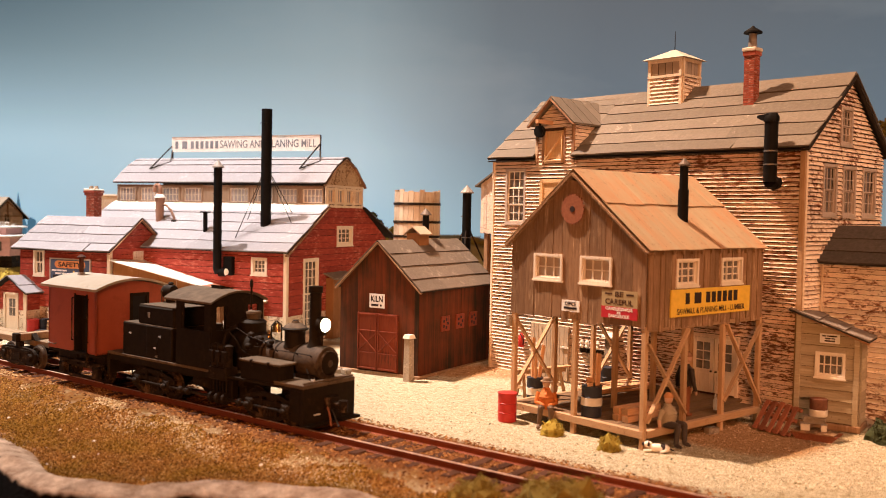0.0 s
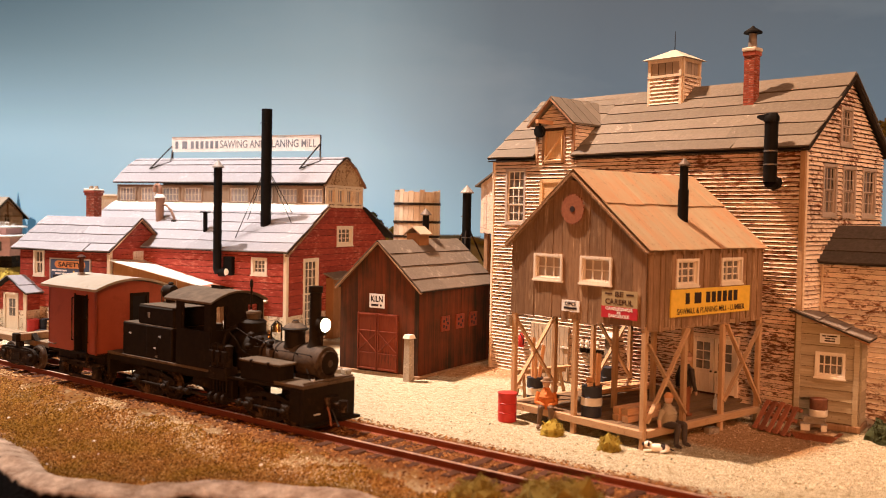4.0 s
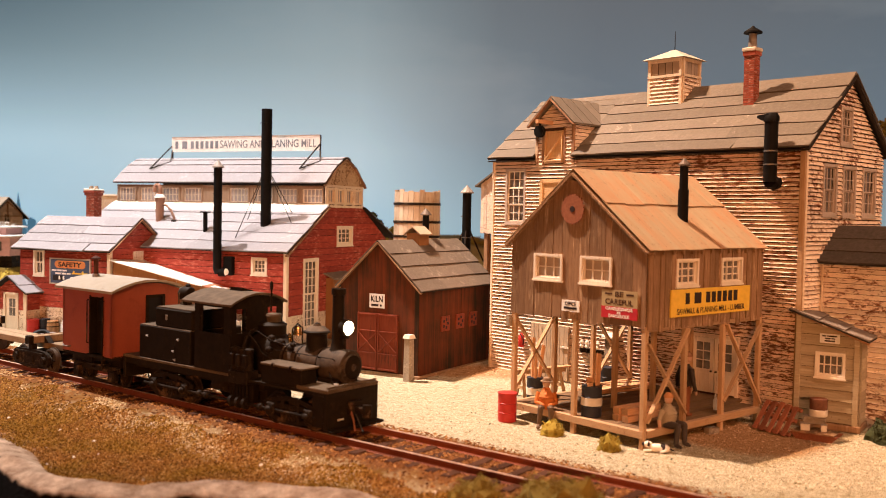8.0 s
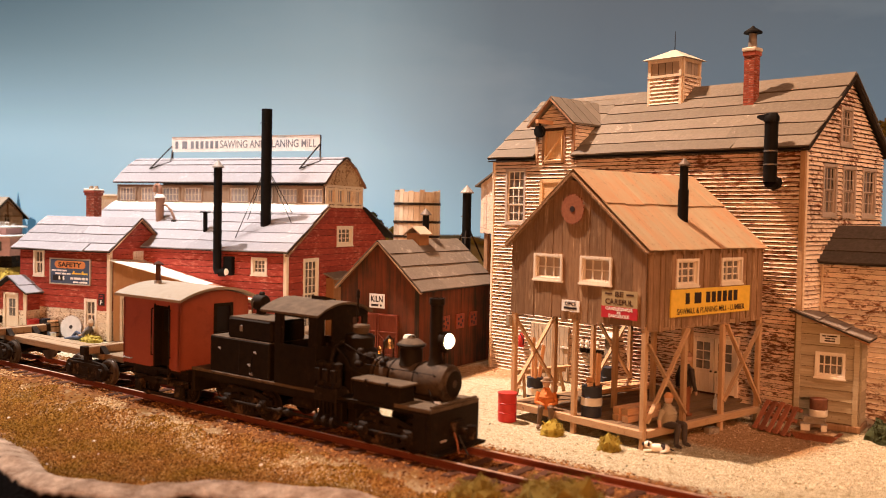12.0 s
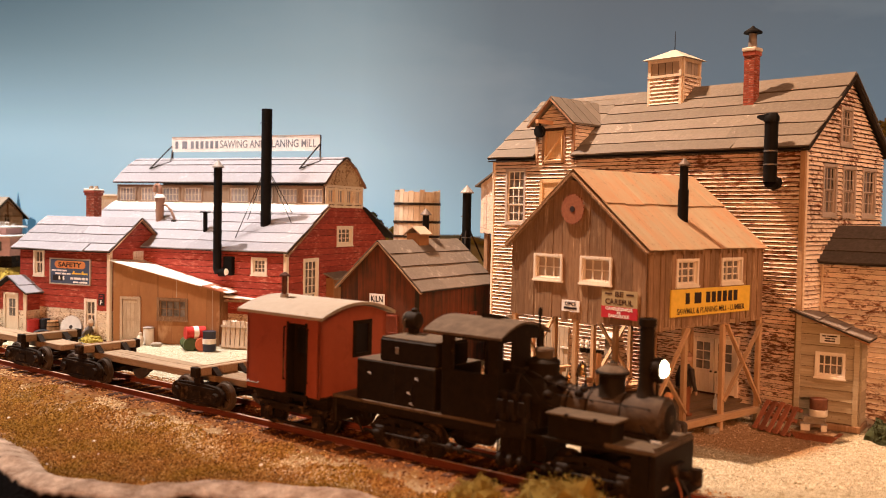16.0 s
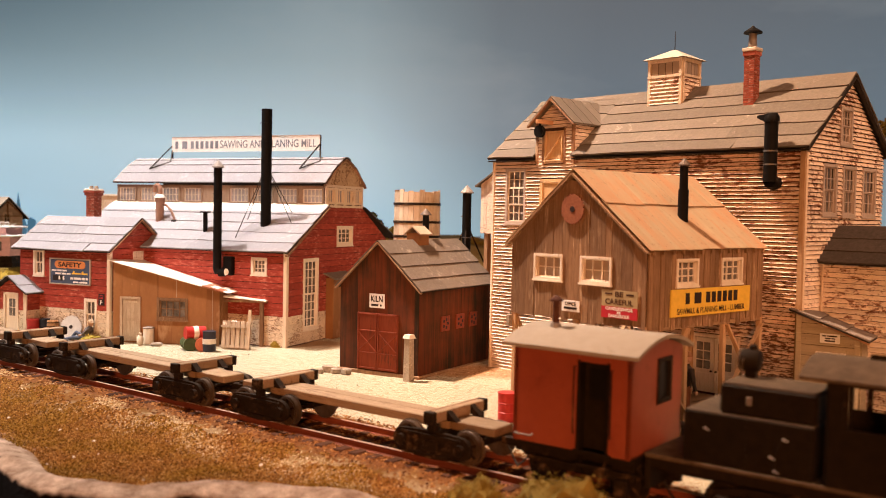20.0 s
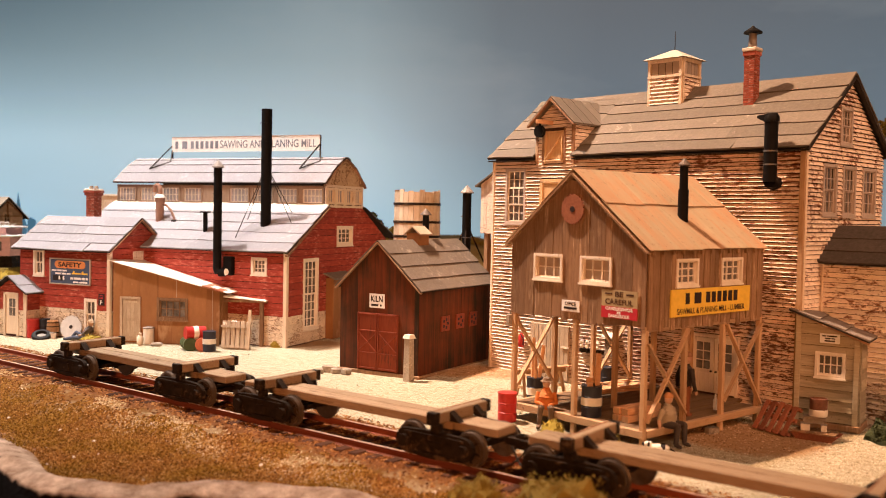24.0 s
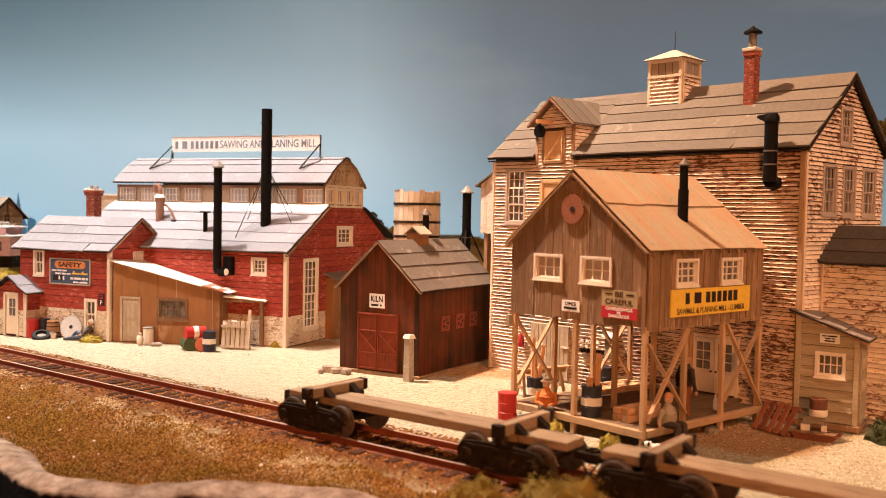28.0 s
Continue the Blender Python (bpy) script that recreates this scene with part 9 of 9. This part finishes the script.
def dog():
    UNIT[0] = 0.85
    t = thing("dog", 6.02, 25.12, 0.0, -14, "white and dark spotted model dog lying down", "dog")
    part("body", lathe(B(), [(0.05, -0.34), (0.13, -0.26), (0.15, 0.0), (0.13, 0.26), (0.06, 0.34)], (0, 0, 0.14), 14, "x"), m_off_white, t, "", True)
    hd = part("head", lathe(B(), [(0.04, -0.52), (0.07, -0.46), (0.11, -0.36), (0.1, -0.26), (0.04, -0.2)], (0, 0, 0.24), 12, "x"), m_off_white, t, "", True)
    for s in (-1, 1):
        part("ear", hexa(B(), [(-0.36, s * 0.08, 0.2), (-0.28, s * 0.08, 0.2), (-0.28, s * 0.13, 0.2), (-0.36, s * 0.13, 0.2), (-0.34, s * 0.07, 0.34), (-0.29, s * 0.07, 0.34), (-0.29, s * 0.1, 0.34), (-0.34, s * 0.1, 0.34)]), m_ink, hd, "dark ear")
        part("leg", tube(B(), (-0.22, s * 0.11, 0.08), (-0.48, s * 0.13, 0.04), 0.05, 0.035, 8), m_off_white, t, "", True)
        part("leg", tube(B(), (0.24, s * 0.13, 0.1), (0.05, s * 0.2, 0.04), 0.06, 0.035, 8), m_off_white, t, "", True)
    part("spot", lathe(B(), [(0.1, 0.02), (0.152, 0.06), (0.15, 0.2), (0.1, 0.22)], (0, 0.01, 0.142), 14, "x"), m_ink, t, "dark saddle patch", True)
    part("muzzle", lathe(B(), [(0.03, -0.535), (0.075, -0.47), (0.06, -0.43)], (0, 0, 0.24), 12, "x"), m_ink, hd, "", True)
    part("tail", tube(B(), (0.33, 0, 0.14), (0.5, 0.12, 0.05), 0.035, 0.015, 8), m_ink, t, "", True)
    UNIT[0] = 1.0


dog()


# ---- distance ----
def water_tank():
    t = thing("water_tank", -1.5, 52.0, 0, 0, "round wooden water tank with dark hoops on legs", "water tank")
    r, z0, z1, n = 1.3, 4.9, 7.65, 26
    for i in range(n):
        a0, a1 = 2 * math.pi * i / n + 0.008, 2 * math.pi * (i + 1) / n - 0.008
        h = z1 + random.uniform(-0.06, 0.1)
        rr = r + random.uniform(-0.015, 0.02)
        pts = [(rr * k * math.cos(a), rr * k * math.sin(a)) for k, a in ((1, a0), (1, a1), (0.92, a1), (0.92, a0))]
        part("stave", hexa(B(), [(*p, z0) for p in pts] + [(p[0] * 0.975, p[1] * 0.975, h) for p in pts]), m_tank_wood, t)
    for z in (5.15, 5.95, 6.95):
        bm = B()
        lathe(bm, [(r + 0.015, z - 0.07), (r + 0.035, z - 0.06), (r + 0.03, z + 0.06), (r + 0.01, z + 0.07)], (0, 0, 0), 30)
        part("hoop", bm, m_dark_steel, t)
    part("tank_floor", tube(B(), (0, 0, z0), (0, 0, z0 + 0.1), r * 0.95, n=24), m_tank_wood, t)
    for x in (-0.8, 0.8):
        for y in (-0.8, 0.8):
            part("leg", box(B(), (x - 0.14, y - 0.14, 0), (x + 0.14, y + 0.14, z0 - 0.2)), m_grey_board, t)
        part("joist", box(B(), (x - 0.12, -1.3, z0 - 0.22), (x + 0.12, 1.3, z0)), m_grey_board, t)


water_tank()


def free_stack():
    t = thing("boiler_chimney", 1.1, 44.1, 0, 0, "black strapped iron chimney with a tin cone cap", "chimney")
    p = strapped_stack(t, "flue", 0, 0, 0, 7.45, 0.21, "")
    for z in (4.7, 5.3):
        part("band", tube(B(), (0, 0, z), (0, 0, z + 0.05), 0.225, n=18), m_band, p)
    part("cap", conical_cap(B(), (0, 0, 7.43), 0.33, 0.38), m_tin, t)
    for a in (20, 140, 260):
        q = (1.3 * math.cos(radians(a)), 1.3 * math.sin(radians(a)))
        part("stay", bar(B(), (0.15 * math.cos(radians(a)), 0.15 * math.sin(radians(a)), 5.7), (*q, 3.4), 0.06, 0.06), m_dark_steel, t)
        part("stay_post", bar(B(), (*q, 0), (*q, 3.45), 0.1, 0.1), m_grey_board, t)


free_stack()


def far_house():
    t = thing("far_house", -34.95, 71.5, 0, 50, "small tan gabled house far behind the yard", "house")
    w, d, ev, pk = 2.4, 4.0, 5.7, 7.0
    fr = Wall((0, 0), (w, 0), gable(w, 0, ev, pk), 0.15)
    sd = Wall((0, d), (0, 0), rectangle(d, 0, ev), 0.15)
    fr.window(t, 0.85, 5.0, 1.55, 5.9, 2, 2, m_cream_trim, label="small window")
    fr.core("wall_front", m_house_tan, t)
    sd.core("wall_side", m_house_tan, t)
    fr.clad(0.3, m_house_tan, 0.2, pk - 0.2, 0.04)
    Wall((w, 0), (w, d), rectangle(d, 0, ev), 0.15).core("wall_side", m_house_tan, t)
    roof_strips(t, (-0.35, -0.35, ev - 0.3), (-0.35, d + 0.2, ev - 0.3), Vector((w / 2 + 0.35, 0, pk - ev + 0.4)), 3, m_cream_trim, 0.03, 0.03, "pale house roof")
    roof_strips(t, (w + 0.35, -0.35, ev - 0.3), (w + 0.35, d + 0.2, ev - 0.3), Vector((-w / 2 - 0.35, 0, pk - ev + 0.4)), 3, m_cream_trim, 0.03, 0.03)
    for a, b in (((0.1, 5.75), (w / 2, 6.75)), ((w - 0.1, 5.75), (w / 2, 6.75)), ((w / 2, 5.6), (w / 2, 6.7)), ((0.1, 5.6), (w - 0.1, 5.6))):
        part("gable_timber", bar(B(), fr.at(*a, 0.08), fr.at(*b, 0.08), 0.06, 0.16, fr.n), m_brown_trim, t, "dark gable timber")
    # taller wing behind
    part("rear_wall", box(B(), (-2.4, 2.2, 0), (1.0, 6.0, 6.5)), m_house_tan, t)
    part("rear_gable", prism(B(), [(-2.4, 2.2, 6.5), (1.0, 2.2, 6.5), (-0.7, 2.2, 8.2)], (0, 3.8, 0)), m_house_tan, t)
    for x in (-2.7, 1.3):
        roof_strips(t, (x, 2.0, 6.22), (x, 6.2, 6.22), Vector((-0.7 - x, 0, 2.1)), 2, m_cream_trim, 0.03, 0.03, "pale house roof")
    part("chimney", box(B(), (0.2, 2.6, 7.2), (0.5, 2.9, 8.6), 0.02), m_brick, t)


far_house()


def far_caboose():
    t = thing("far_caboose", -29.3, 62.0, 0, -4, "faded pink caboose with white roof rail far behind", "caboose")
    part("body", box(B(), (-4.5, -1.3, 3.1), (0.95, 1.3, 4.35), 0.03), m_pink, t)
    part("roof", box(B(), (-4.8, -1.5, 4.35), (1.15, 1.5, 4.48), 0.05), m_sign_white, t)
    cu = part("cupola", box(B(), (-3.4, -1.0, 4.48), (0.55, 1.0, 4.95), 0.03), m_pink, t)
    part("cupola_roof", box(B(), (-3.7, -1.2, 4.95), (0.85, 1.2, 5.06), 0.03), m_sign_white, cu)
    bm = B()
    box(bm, (-3.6, -1.15, 5.28), (0.8, -1.1, 5.36))
    x = -3.6
    while x < 0.75:
        box(bm, (x, -1.15, 5.06), (x + 0.08, -1.1, 5.28))
        bar(bm, (x + 0.08, -1.12, 5.08), (x + 0.55, -1.12, 5.27), 0.05, 0.05)
        x += 0.62
    part("roof_rail", bm, m_sign_white, cu, "white roof rail")
    for x in (-3.6, -1.6, 0.0):
        part("window", box(B(), (x, -1.32, 3.45), (x + 0.4, -1.3, 4.05)), m_glass, t)
    part("underframe", box(B(), (-4.4, -0.9, 2.7), (0.85, 0.9, 3.1)), m_dark_steel, t)
    for x in (-3.6, 0.1):
        part("truck", box(B(), (x - 0.8, -1.0, 2.32), (x + 0.8, 1.0, 2.75), 0.1), m_dark_steel, t)
    b = thing("railway_shelf", -31, 62, 0, -4, "raised bank that carries a far track", "bank", kind="structure")
    part("bank", hexa(B(), [(-9, -2.6, -0.5), (3.2, -2.6, -0.5), (3.2, 2.6, -0.5), (-9, 2.6, -0.5), (-9, -1.6, 2.32), (2.6, -1.6, 2.32), (2.6, 1.6, 2.32), (-9, 1.6, 2.32)]), m_foliage_o, b)


far_caboose()
t = thing("storage_shed", -21.75, 60.0, 0, -8, "plain tan boarded shed behind the red mill", "shed")
sh = Wall((-1.0, 0), (1.2, 0), rectangle(2.2, 0, 7.2), 0.2)
sh.core("wall", m_cream_trim, t)
sh.clad(0.3, m_cream_trim, 0.2, 7.2, 0.04)
part("roof", box(B(), (-1.3, -0.2, 7.2), (1.4, 1.6, 7.3)), m_tin_white, t)


def far_tree(x, y, top, r, seed, material, label):
    t = thing("tree", x, y, 0, 0, label, "tree", "trees in the distance")
    part("trunk", tube(B(), (0, 0, 0), (0, 0, top - r * 0.6), 0.2, 0.07, 8), m_brown_trim, t)
    bm = B()
    rnd = random.Random(seed)
    for i in range(7):
        a, h = rnd.uniform(0, 6.28), rnd.uniform(-1.1, 0.35)
        p = (r * 0.55 * math.cos(a), r * 0.55 * math.sin(a), top - r * 0.7 + h * r)
        bar(bm, (0, 0, p[2] - 0.5), p, 0.07, 0.07)
    part("limbs", bm, m_brown_trim, t)
    bm = B()
    for i in range(9):
        a, h = rnd.uniform(0, 6.28), rnd.uniform(-1.2, 0.3)
        clump(bm, (r * 0.6 * math.cos(a), r * 0.6 * math.sin(a), top - r * 0.8 + h * r), r * rnd.uniform(0.35, 0.6), 120, seed * 31 + i, 0.8, 0.12)
    part("crown", bm, material, t)


far_tree(-6.0, 72, 6.7, 0.8, 1, m_foliage_d, "dark tree in front of the painted sky")
far_tree(-5.2, 72.5, 6.0, 0.7, 2, m_foliage_d, "dark tree in front of the painted sky")
far_tree(-4.2, 71, 5.7, 0.8, 3, m_foliage_o, "brownish tree in front of the painted sky")
far_tree(26.6, 55, 12.9, 1.3, 4, m_foliage_o, "olive tree behind the tall mill")
far_tree(25.6, 56, 12.4, 1.2, 5, m_foliage_d, "dark green tree behind the tall mill")


def hills():
    """Low scrub-covered hills along the foot of the backdrop."""
    xs = [(-60 + 2 * i) for i in range(61)]
    ys = [76, 78, 80, 83, 86, 90]
    verts, faces = [], []
    for j, y in enumerate(ys):
        for x in xs:
            h = (4.2 + 1.3 * noise.noise(Vector((x * 0.07, 1.7, 0))) + 0.5 * noise.noise(Vector((x * 0.31, 4.0, 0)))) * (0, 0.55, 0.85, 1.0, 1.0, 0.9)[j]
            h *= ease(-22, -8, x)
            verts.append((x * K, y * K, (h - 0.3) * K))
    n = len(xs)
    for j in range(len(ys) - 1):
        for i in range(n - 1):
            faces.append((j * n + i, j * n + i + 1, (j + 1) * n + i + 1, (j + 1) * n + i))
    me = bpy.data.meshes.new("hills")
    me.from_pydata(verts, [], faces)
    me.shade_smooth()
    me.materials.append(surf("dry_hill_scrub", (0.5, 0.34, 0.12), (0.28, 0.2, 0.065), None, fine=1.2, broad=0.2, rough=0.95, bump=0.6, depth=0.2))
    tagged(new("hills", me), "dry brown scrub hills below the painted sky", "hills", kind="structure")
    bm = B()
    rnd = random.Random(11)
    for i in range(90):
        x = rnd.uniform(-6, 40)
        h = 4.2 + 1.3 * noise.noise(Vector((x * 0.07, 1.7, 0))) + 0.5 * noise.noise(Vector((x * 0.31, 4.0, 0)))
        clump(bm, (x, rnd.uniform(79, 84), (h * 0.92 - 0.5) * ease(-22, -8, x)), rnd.uniform(0.4, 0.9), 40, 200 + i, 0.7, 0.16)
    tagged(part("hill_scrub", bm, m_foliage_o, None), "dry olive scrub on the far hills", "scrub", kind="stuff")


hills()


# ---- loose stone, ballast and turf ----
def scatter(name, material, n, place, size, label, category, seed, flat=0.7):
    """Many small angular stones in one mesh. place(rnd) gives a spot or None."""
    rnd = random.Random(seed)
    shapes = []
    for k in range(12):
        shapes.append([Vector((rnd.uniform(-1, 1), rnd.uniform(-1, 1), rnd.uniform(-0.2, 1))).normalized() for _ in range(3)])
    verts, faces = [], []
    made = 0
    while made < n:
        p = place(rnd)
        if p is None:
            continue
        made += 1
        x, y = p
        s = size * rnd.uniform(0.5, 1.5)
        z = height(x, y)
        a = rnd.uniform(0, 6.283)
        c, d = math.cos(a) * s, math.sin(a) * s
        j = rnd.uniform(0.6, 1.0)
        k = len(verts)
        top = flat * s * rnd.uniform(0.6, 1.2)
        for px, py, pz in ((1, 0.1, 0), (0.2, j, 0), (-0.9, 0.3, 0), (-0.3, -j, 0), (0.3, 0.1, 1), (-0.35, -0.1, 0.85)):
            verts.append(((x + px * c - py * d) * K, (y + px * d + py * c) * K, (z - 0.015 + pz * top) * K))
        for f in ((0, 1, 4), (1, 5, 4), (1, 2, 5), (2, 3, 5), (3, 4, 5), (3, 0, 4)):
            faces.append([k + i for i in f])
    me = bpy.data.meshes.new(name)
    me.from_pydata(verts, [], faces)
    me.materials.append(material)
    return tagged(new(name, me), label, category, kind="stuff")


def island_material(name, stops, rough=0.95):
    m, nt, bs, N, L = nodes_of(name)
    g = N.new("ShaderNodeNewGeometry")
    L.new(ramp(nt, g.outputs["Random Per Island"], stops), bs.inputs["Base Color"])
    bs.inputs["Roughness"].default_value = rough
    bs.inputs["Specular IOR Level"].default_value = 0.05
    return m


def in_yard(rnd):
    y = 22 + 26 * rnd.random() ** 1.6
    x = rnd.uniform(-0.52, 0.5) * y
    d = side(x, y)
    if d < 1.5 + 0.5 * noise.noise(Vector((x, y, 0))) or d > 17:
        return None
    if any(math.hypot(x - px, y - py) < r for px, py, r in ((1.2, 37.2, 1.4), (9.2, 27.0, 2.0), (8.0, 28.0, 1.9), (-6.0, 44.4, 1.2), (3.0, 37.0, 1.4))) and rnd.random() < 0.985:
        return None
    return x, y


scatter("loose_stone", island_material("crushed_stone", [(0.0, (0.34, 0.28, 0.18)), (0.3, (0.58, 0.51, 0.38)), (0.75, (0.75, 0.68, 0.505)), (0.86, (0.28, 0.21, 0.11)), (0.97, (0.11, 0.08, 0.03))]), 62000, in_yard, 0.031, "loose crushed stone over the yard", "gravel", 5)


def on_earth(rnd):
    px, py, r = rnd.choice(((9.2, 27.0, 2.2), (8.0, 28.0, 2.0), (1.2, 37.2, 1.5), (3.0, 37.0, 1.6), (9.2, 27.0, 2.2)))
    a, q = rnd.uniform(0, 2 * math.pi), r * rnd.random() ** 0.5
    x, y = px + q * math.cos(a), py + q * math.sin(a)
    return (x, y) if side(x, y) > 1.6 else None


scatter("loose_earth", island_material("brown_earth_crumbs", [(0.0, (0.14, 0.07, 0.033)), (0.4, (0.35, 0.205, 0.105)), (0.8, (0.53, 0.335, 0.19)), (0.97, (0.7, 0.52, 0.34))]), 9000, on_earth, 0.034, "crumbs of brown earth by the platform and the kiln", "earth", 21)


def weedy(rnd):
    p = in_yard(rnd)
    return p if p and noise.noise(Vector((p[0] * 0.35, p[1] * 0.35, 4))) > 0.05 else None


scatter("weeds", m_foliage_d, 520, weedy, 0.03, "small dark green weed tufts in the crushed stone", "weeds", 15, 1.2)


def on_bed(rnd):
    s = rnd.uniform(-42, 12)
    d = rnd.gauss(0, 1.1)
    if abs(d) > 2.4 or (abs(d) < 0.68 and rnd.random() < 0.35):
        return None
    return TD.x * s + TL.x * (TO + d), TD.y * s + TL.y * (TO + d)


scatter("ballast", island_material("brown_ballast", [(0.0, (0.065, 0.022, 0.007)), (0.4, (0.18, 0.068, 0.021)), (0.75, (0.29, 0.122, 0.038)), (0.97, (0.42, 0.215, 0.08))]), 40000, on_bed, 0.055, "brown stone ballast under the rails", "ballast", 6)


def turf_material():
    """Ground foam: brown and golden crumbs, olive in broad patches."""
    m, nt, bs, N, L = nodes_of("dry_turf")
    g = N.new("ShaderNodeNewGeometry")
    vec, _ = coords(nt, (1, 1, 1))
    brown = ramp(nt, g.outputs["Random Per Island"], [(0.0, (0.08, 0.031, 0.008)), (0.4, (0.21, 0.092, 0.021)), (0.8, (0.38, 0.185, 0.046)), (0.97, (0.5, 0.29, 0.1))])
    olive = ramp(nt, g.outputs["Random Per Island"], [(0.0, (0.075, 0.033, 0.006)), (0.4, (0.19, 0.092, 0.014)), (0.8, (0.32, 0.17, 0.028)), (0.97, (0.43, 0.255, 0.07))])
    col = mixed(nt, ramp(nt, noise_node(nt, vec, 0.42, 4, 0.6), [(0.42, (0, 0, 0)), (0.56, (1, 1, 1))]), brown, olive)
    L.new(col, bs.inputs["Base Color"])
    bs.inputs["Roughness"].default_value = 1.0
    bs.inputs["Specular IOR Level"].default_value = 0.05
    return m


def on_slope(rnd):
    y = rnd.uniform(19, 42)
    x = rnd.uniform(-0.52, 0.2) * y
    d = side(x, y)
    return None if d > -1.9 + 0.9 * noise.noise(Vector((x * 0.9, y * 0.9, 2))) or d < -9 or y < rim(x) + 0.7 + 0.9 * ease(-8.6, -10.6, x) else (x, y)


scatter("turf", turf_material(), 80000, on_slope, 0.033, "short dry brown and olive turf on the slope", "grass", 8, 1.1)


def straw(rnd):
    s = rnd.uniform(-34, 4)
    d = rnd.gauss(-1.55, 0.33) - 1.1 * ease(-31, -17, s)
    x, y = TD.x * s + TL.x * (TO + d), TD.y * s + TL.y * (TO + d)
    thick = 0.25 + 1.7 * noise.noise(Vector((x * 0.55, y * 0.55, 9))) + 1.0 * noise.noise(Vector((x * 2.1, y * 2.1, 4)))
    return (x, y) if rnd.random() < thick and y > rim(x) + 1 else None


scatter("straw", island_material("pale_straw_scatter", [(0.0, (0.25, 0.15, 0.06)), (0.5, (0.46, 0.32, 0.155)), (1.0, (0.72, 0.57, 0.36))]), 22000, straw, 0.034, "pale straw scattered along the ballast", "straw", 12)


def specks():
    def place(rnd):
        y = rnd.uniform(20, 36)
        x = rnd.uniform(-0.5, 0.0) * y
        return (x, y) if -8 < side(x, y) < -2 and y > rim(x) + 1 else None
    scatter("pale_pebbles", island_material("pale_pebble", [(0.0, (0.7, 0.58, 0.42)), (1.0, (0.85, 0.75, 0.6))]), 26, place, 0.07, "scattered pale pebbles in the turf", "pebbles", 9)


specks()


# ---- the room round the table: plain floor, walls and ceiling ----
m_room = surf("warm_room_paint", (0.5, 0.39, 0.28), (0.44, 0.34, 0.24), None, fine=0.05, broad=0.01, rough=0.9, bump=0.1, vary=0.03)
m_carpet = surf("brown_carpet", (0.16, 0.1, 0.07), (0.1, 0.065, 0.045), None, fine=0.8, broad=0.02, rough=1.0, vary=0.03)


def room():
    x0, x1, y0, y1, z0, z1 = -190, 190, -190, 125, -80, 118
    for name, a, b, mt, label, cat in (
            ("floor", (x0, y0, z0 - 4), (x1, y1, z0), m_carpet, "dark brown carpeted floor of the layout room", "floor"),
            ("ceiling", (x0, y0, z1), (x1, y1, z1 + 4), m_room, "plain warm ceiling over the layout", "ceiling"),
            ("wall_north", (x0, y1, z0), (x1, y1 + 4, z1), m_room, "plain warm wall behind the painted sky", "wall"),
            ("wall_south", (x0, y0 - 4, z0), (x1, y0, z1), m_room, "plain warm wall behind the aisle", "wall"),
            ("wall_west", (x0 - 4, y0, z0), (x0, y1, z1), m_room, "plain warm side wall of the room", "wall"),
            ("wall_east", (x1, y0, z0), (x1 + 4, y1, z1), m_room, "plain warm side wall of the room", "wall")):
        tagged(part(name, box(B(), a, b), mt, None), label, cat, kind="structure")


room()


# ---- the train's run ----
# seconds and the run of the train along the track, in full-size metres
RUN = [(0, -27.72), (5.9, -27.72), (6.2, -27.69), (6.5, -27.62), (7, -27.39), (7.5, -27.13), (8, -26.85), (8.5, -26.59), (9, -26.34), (9.5, -26.05),
       (10, -25.6), (10.5, -25.04), (11, -24.48), (11.5, -23.91), (12, -23.44), (12.5, -22.86), (13.5, -21.5), (14.5, -20.17), (15, -19.37), (15.5, -18.54), (16, -17.71),
       (16.5, -16.87), (17, -15.98), (17.5, -14.93), (18, -13.74), (18.5, -12.56), (19, -11.38), (19.5, -10.22), (20, -9.0), (20.5, -7.81), (21, -6.62),
       (21.5, -5.44), (22.5, -3.02), (23.5, -0.56), (24, 0.75), (24.5, 2.2), (25, 3.67), (25.5, 5.13), (26, 6.58), (26.5, 8.01), (27, 9.43), (27.5, 10.85), (28, 12.26)]


def run_at(t):
    for (a, sa), (b, sb) in zip(RUN, RUN[1:]):
        if a <= t <= b:
            return sa + (sb - sa) * (t - a) / (b - a)
    return RUN[-1][1]


def motions():
    train = [(ENGINE, 0.0), (CABOOSE, 0.0)] + [(c, off) for c, off in zip(CARS, (-7.27, -16.93, -26.59))]
    for ob, off in train:
        rows = [(t, pose(K * (TRACK[0] + TD.x * (s + off)), K * (TRACK[1] + TD.y * (s + off)), -K * GRADE * (s + off + 15), 0, math.degrees(math.atan(GRADE)), TRACK[2])) for t, s in RUN]
        walk(ob, rows)
        for ax in [o for o in ob.children if o.name.split(".")[0] == "axle"]:
            at, r, rows, t = ax.matrix_basis.translation.copy(), 0.41, [], 0.0
            steps_at = [0.0, 6.0] + [6.2 + 0.2 * i for i in range(110)]
            for t in steps_at:
                a = (run_at(min(t, 28.0)) - RUN[0][1]) / r
                rows.append((t, Matrix.Translation(at) @ Matrix.Rotation(a, 4, "Y")))
            walk(ax, [q for q in rows if q[0] <= 28.001])


motions()
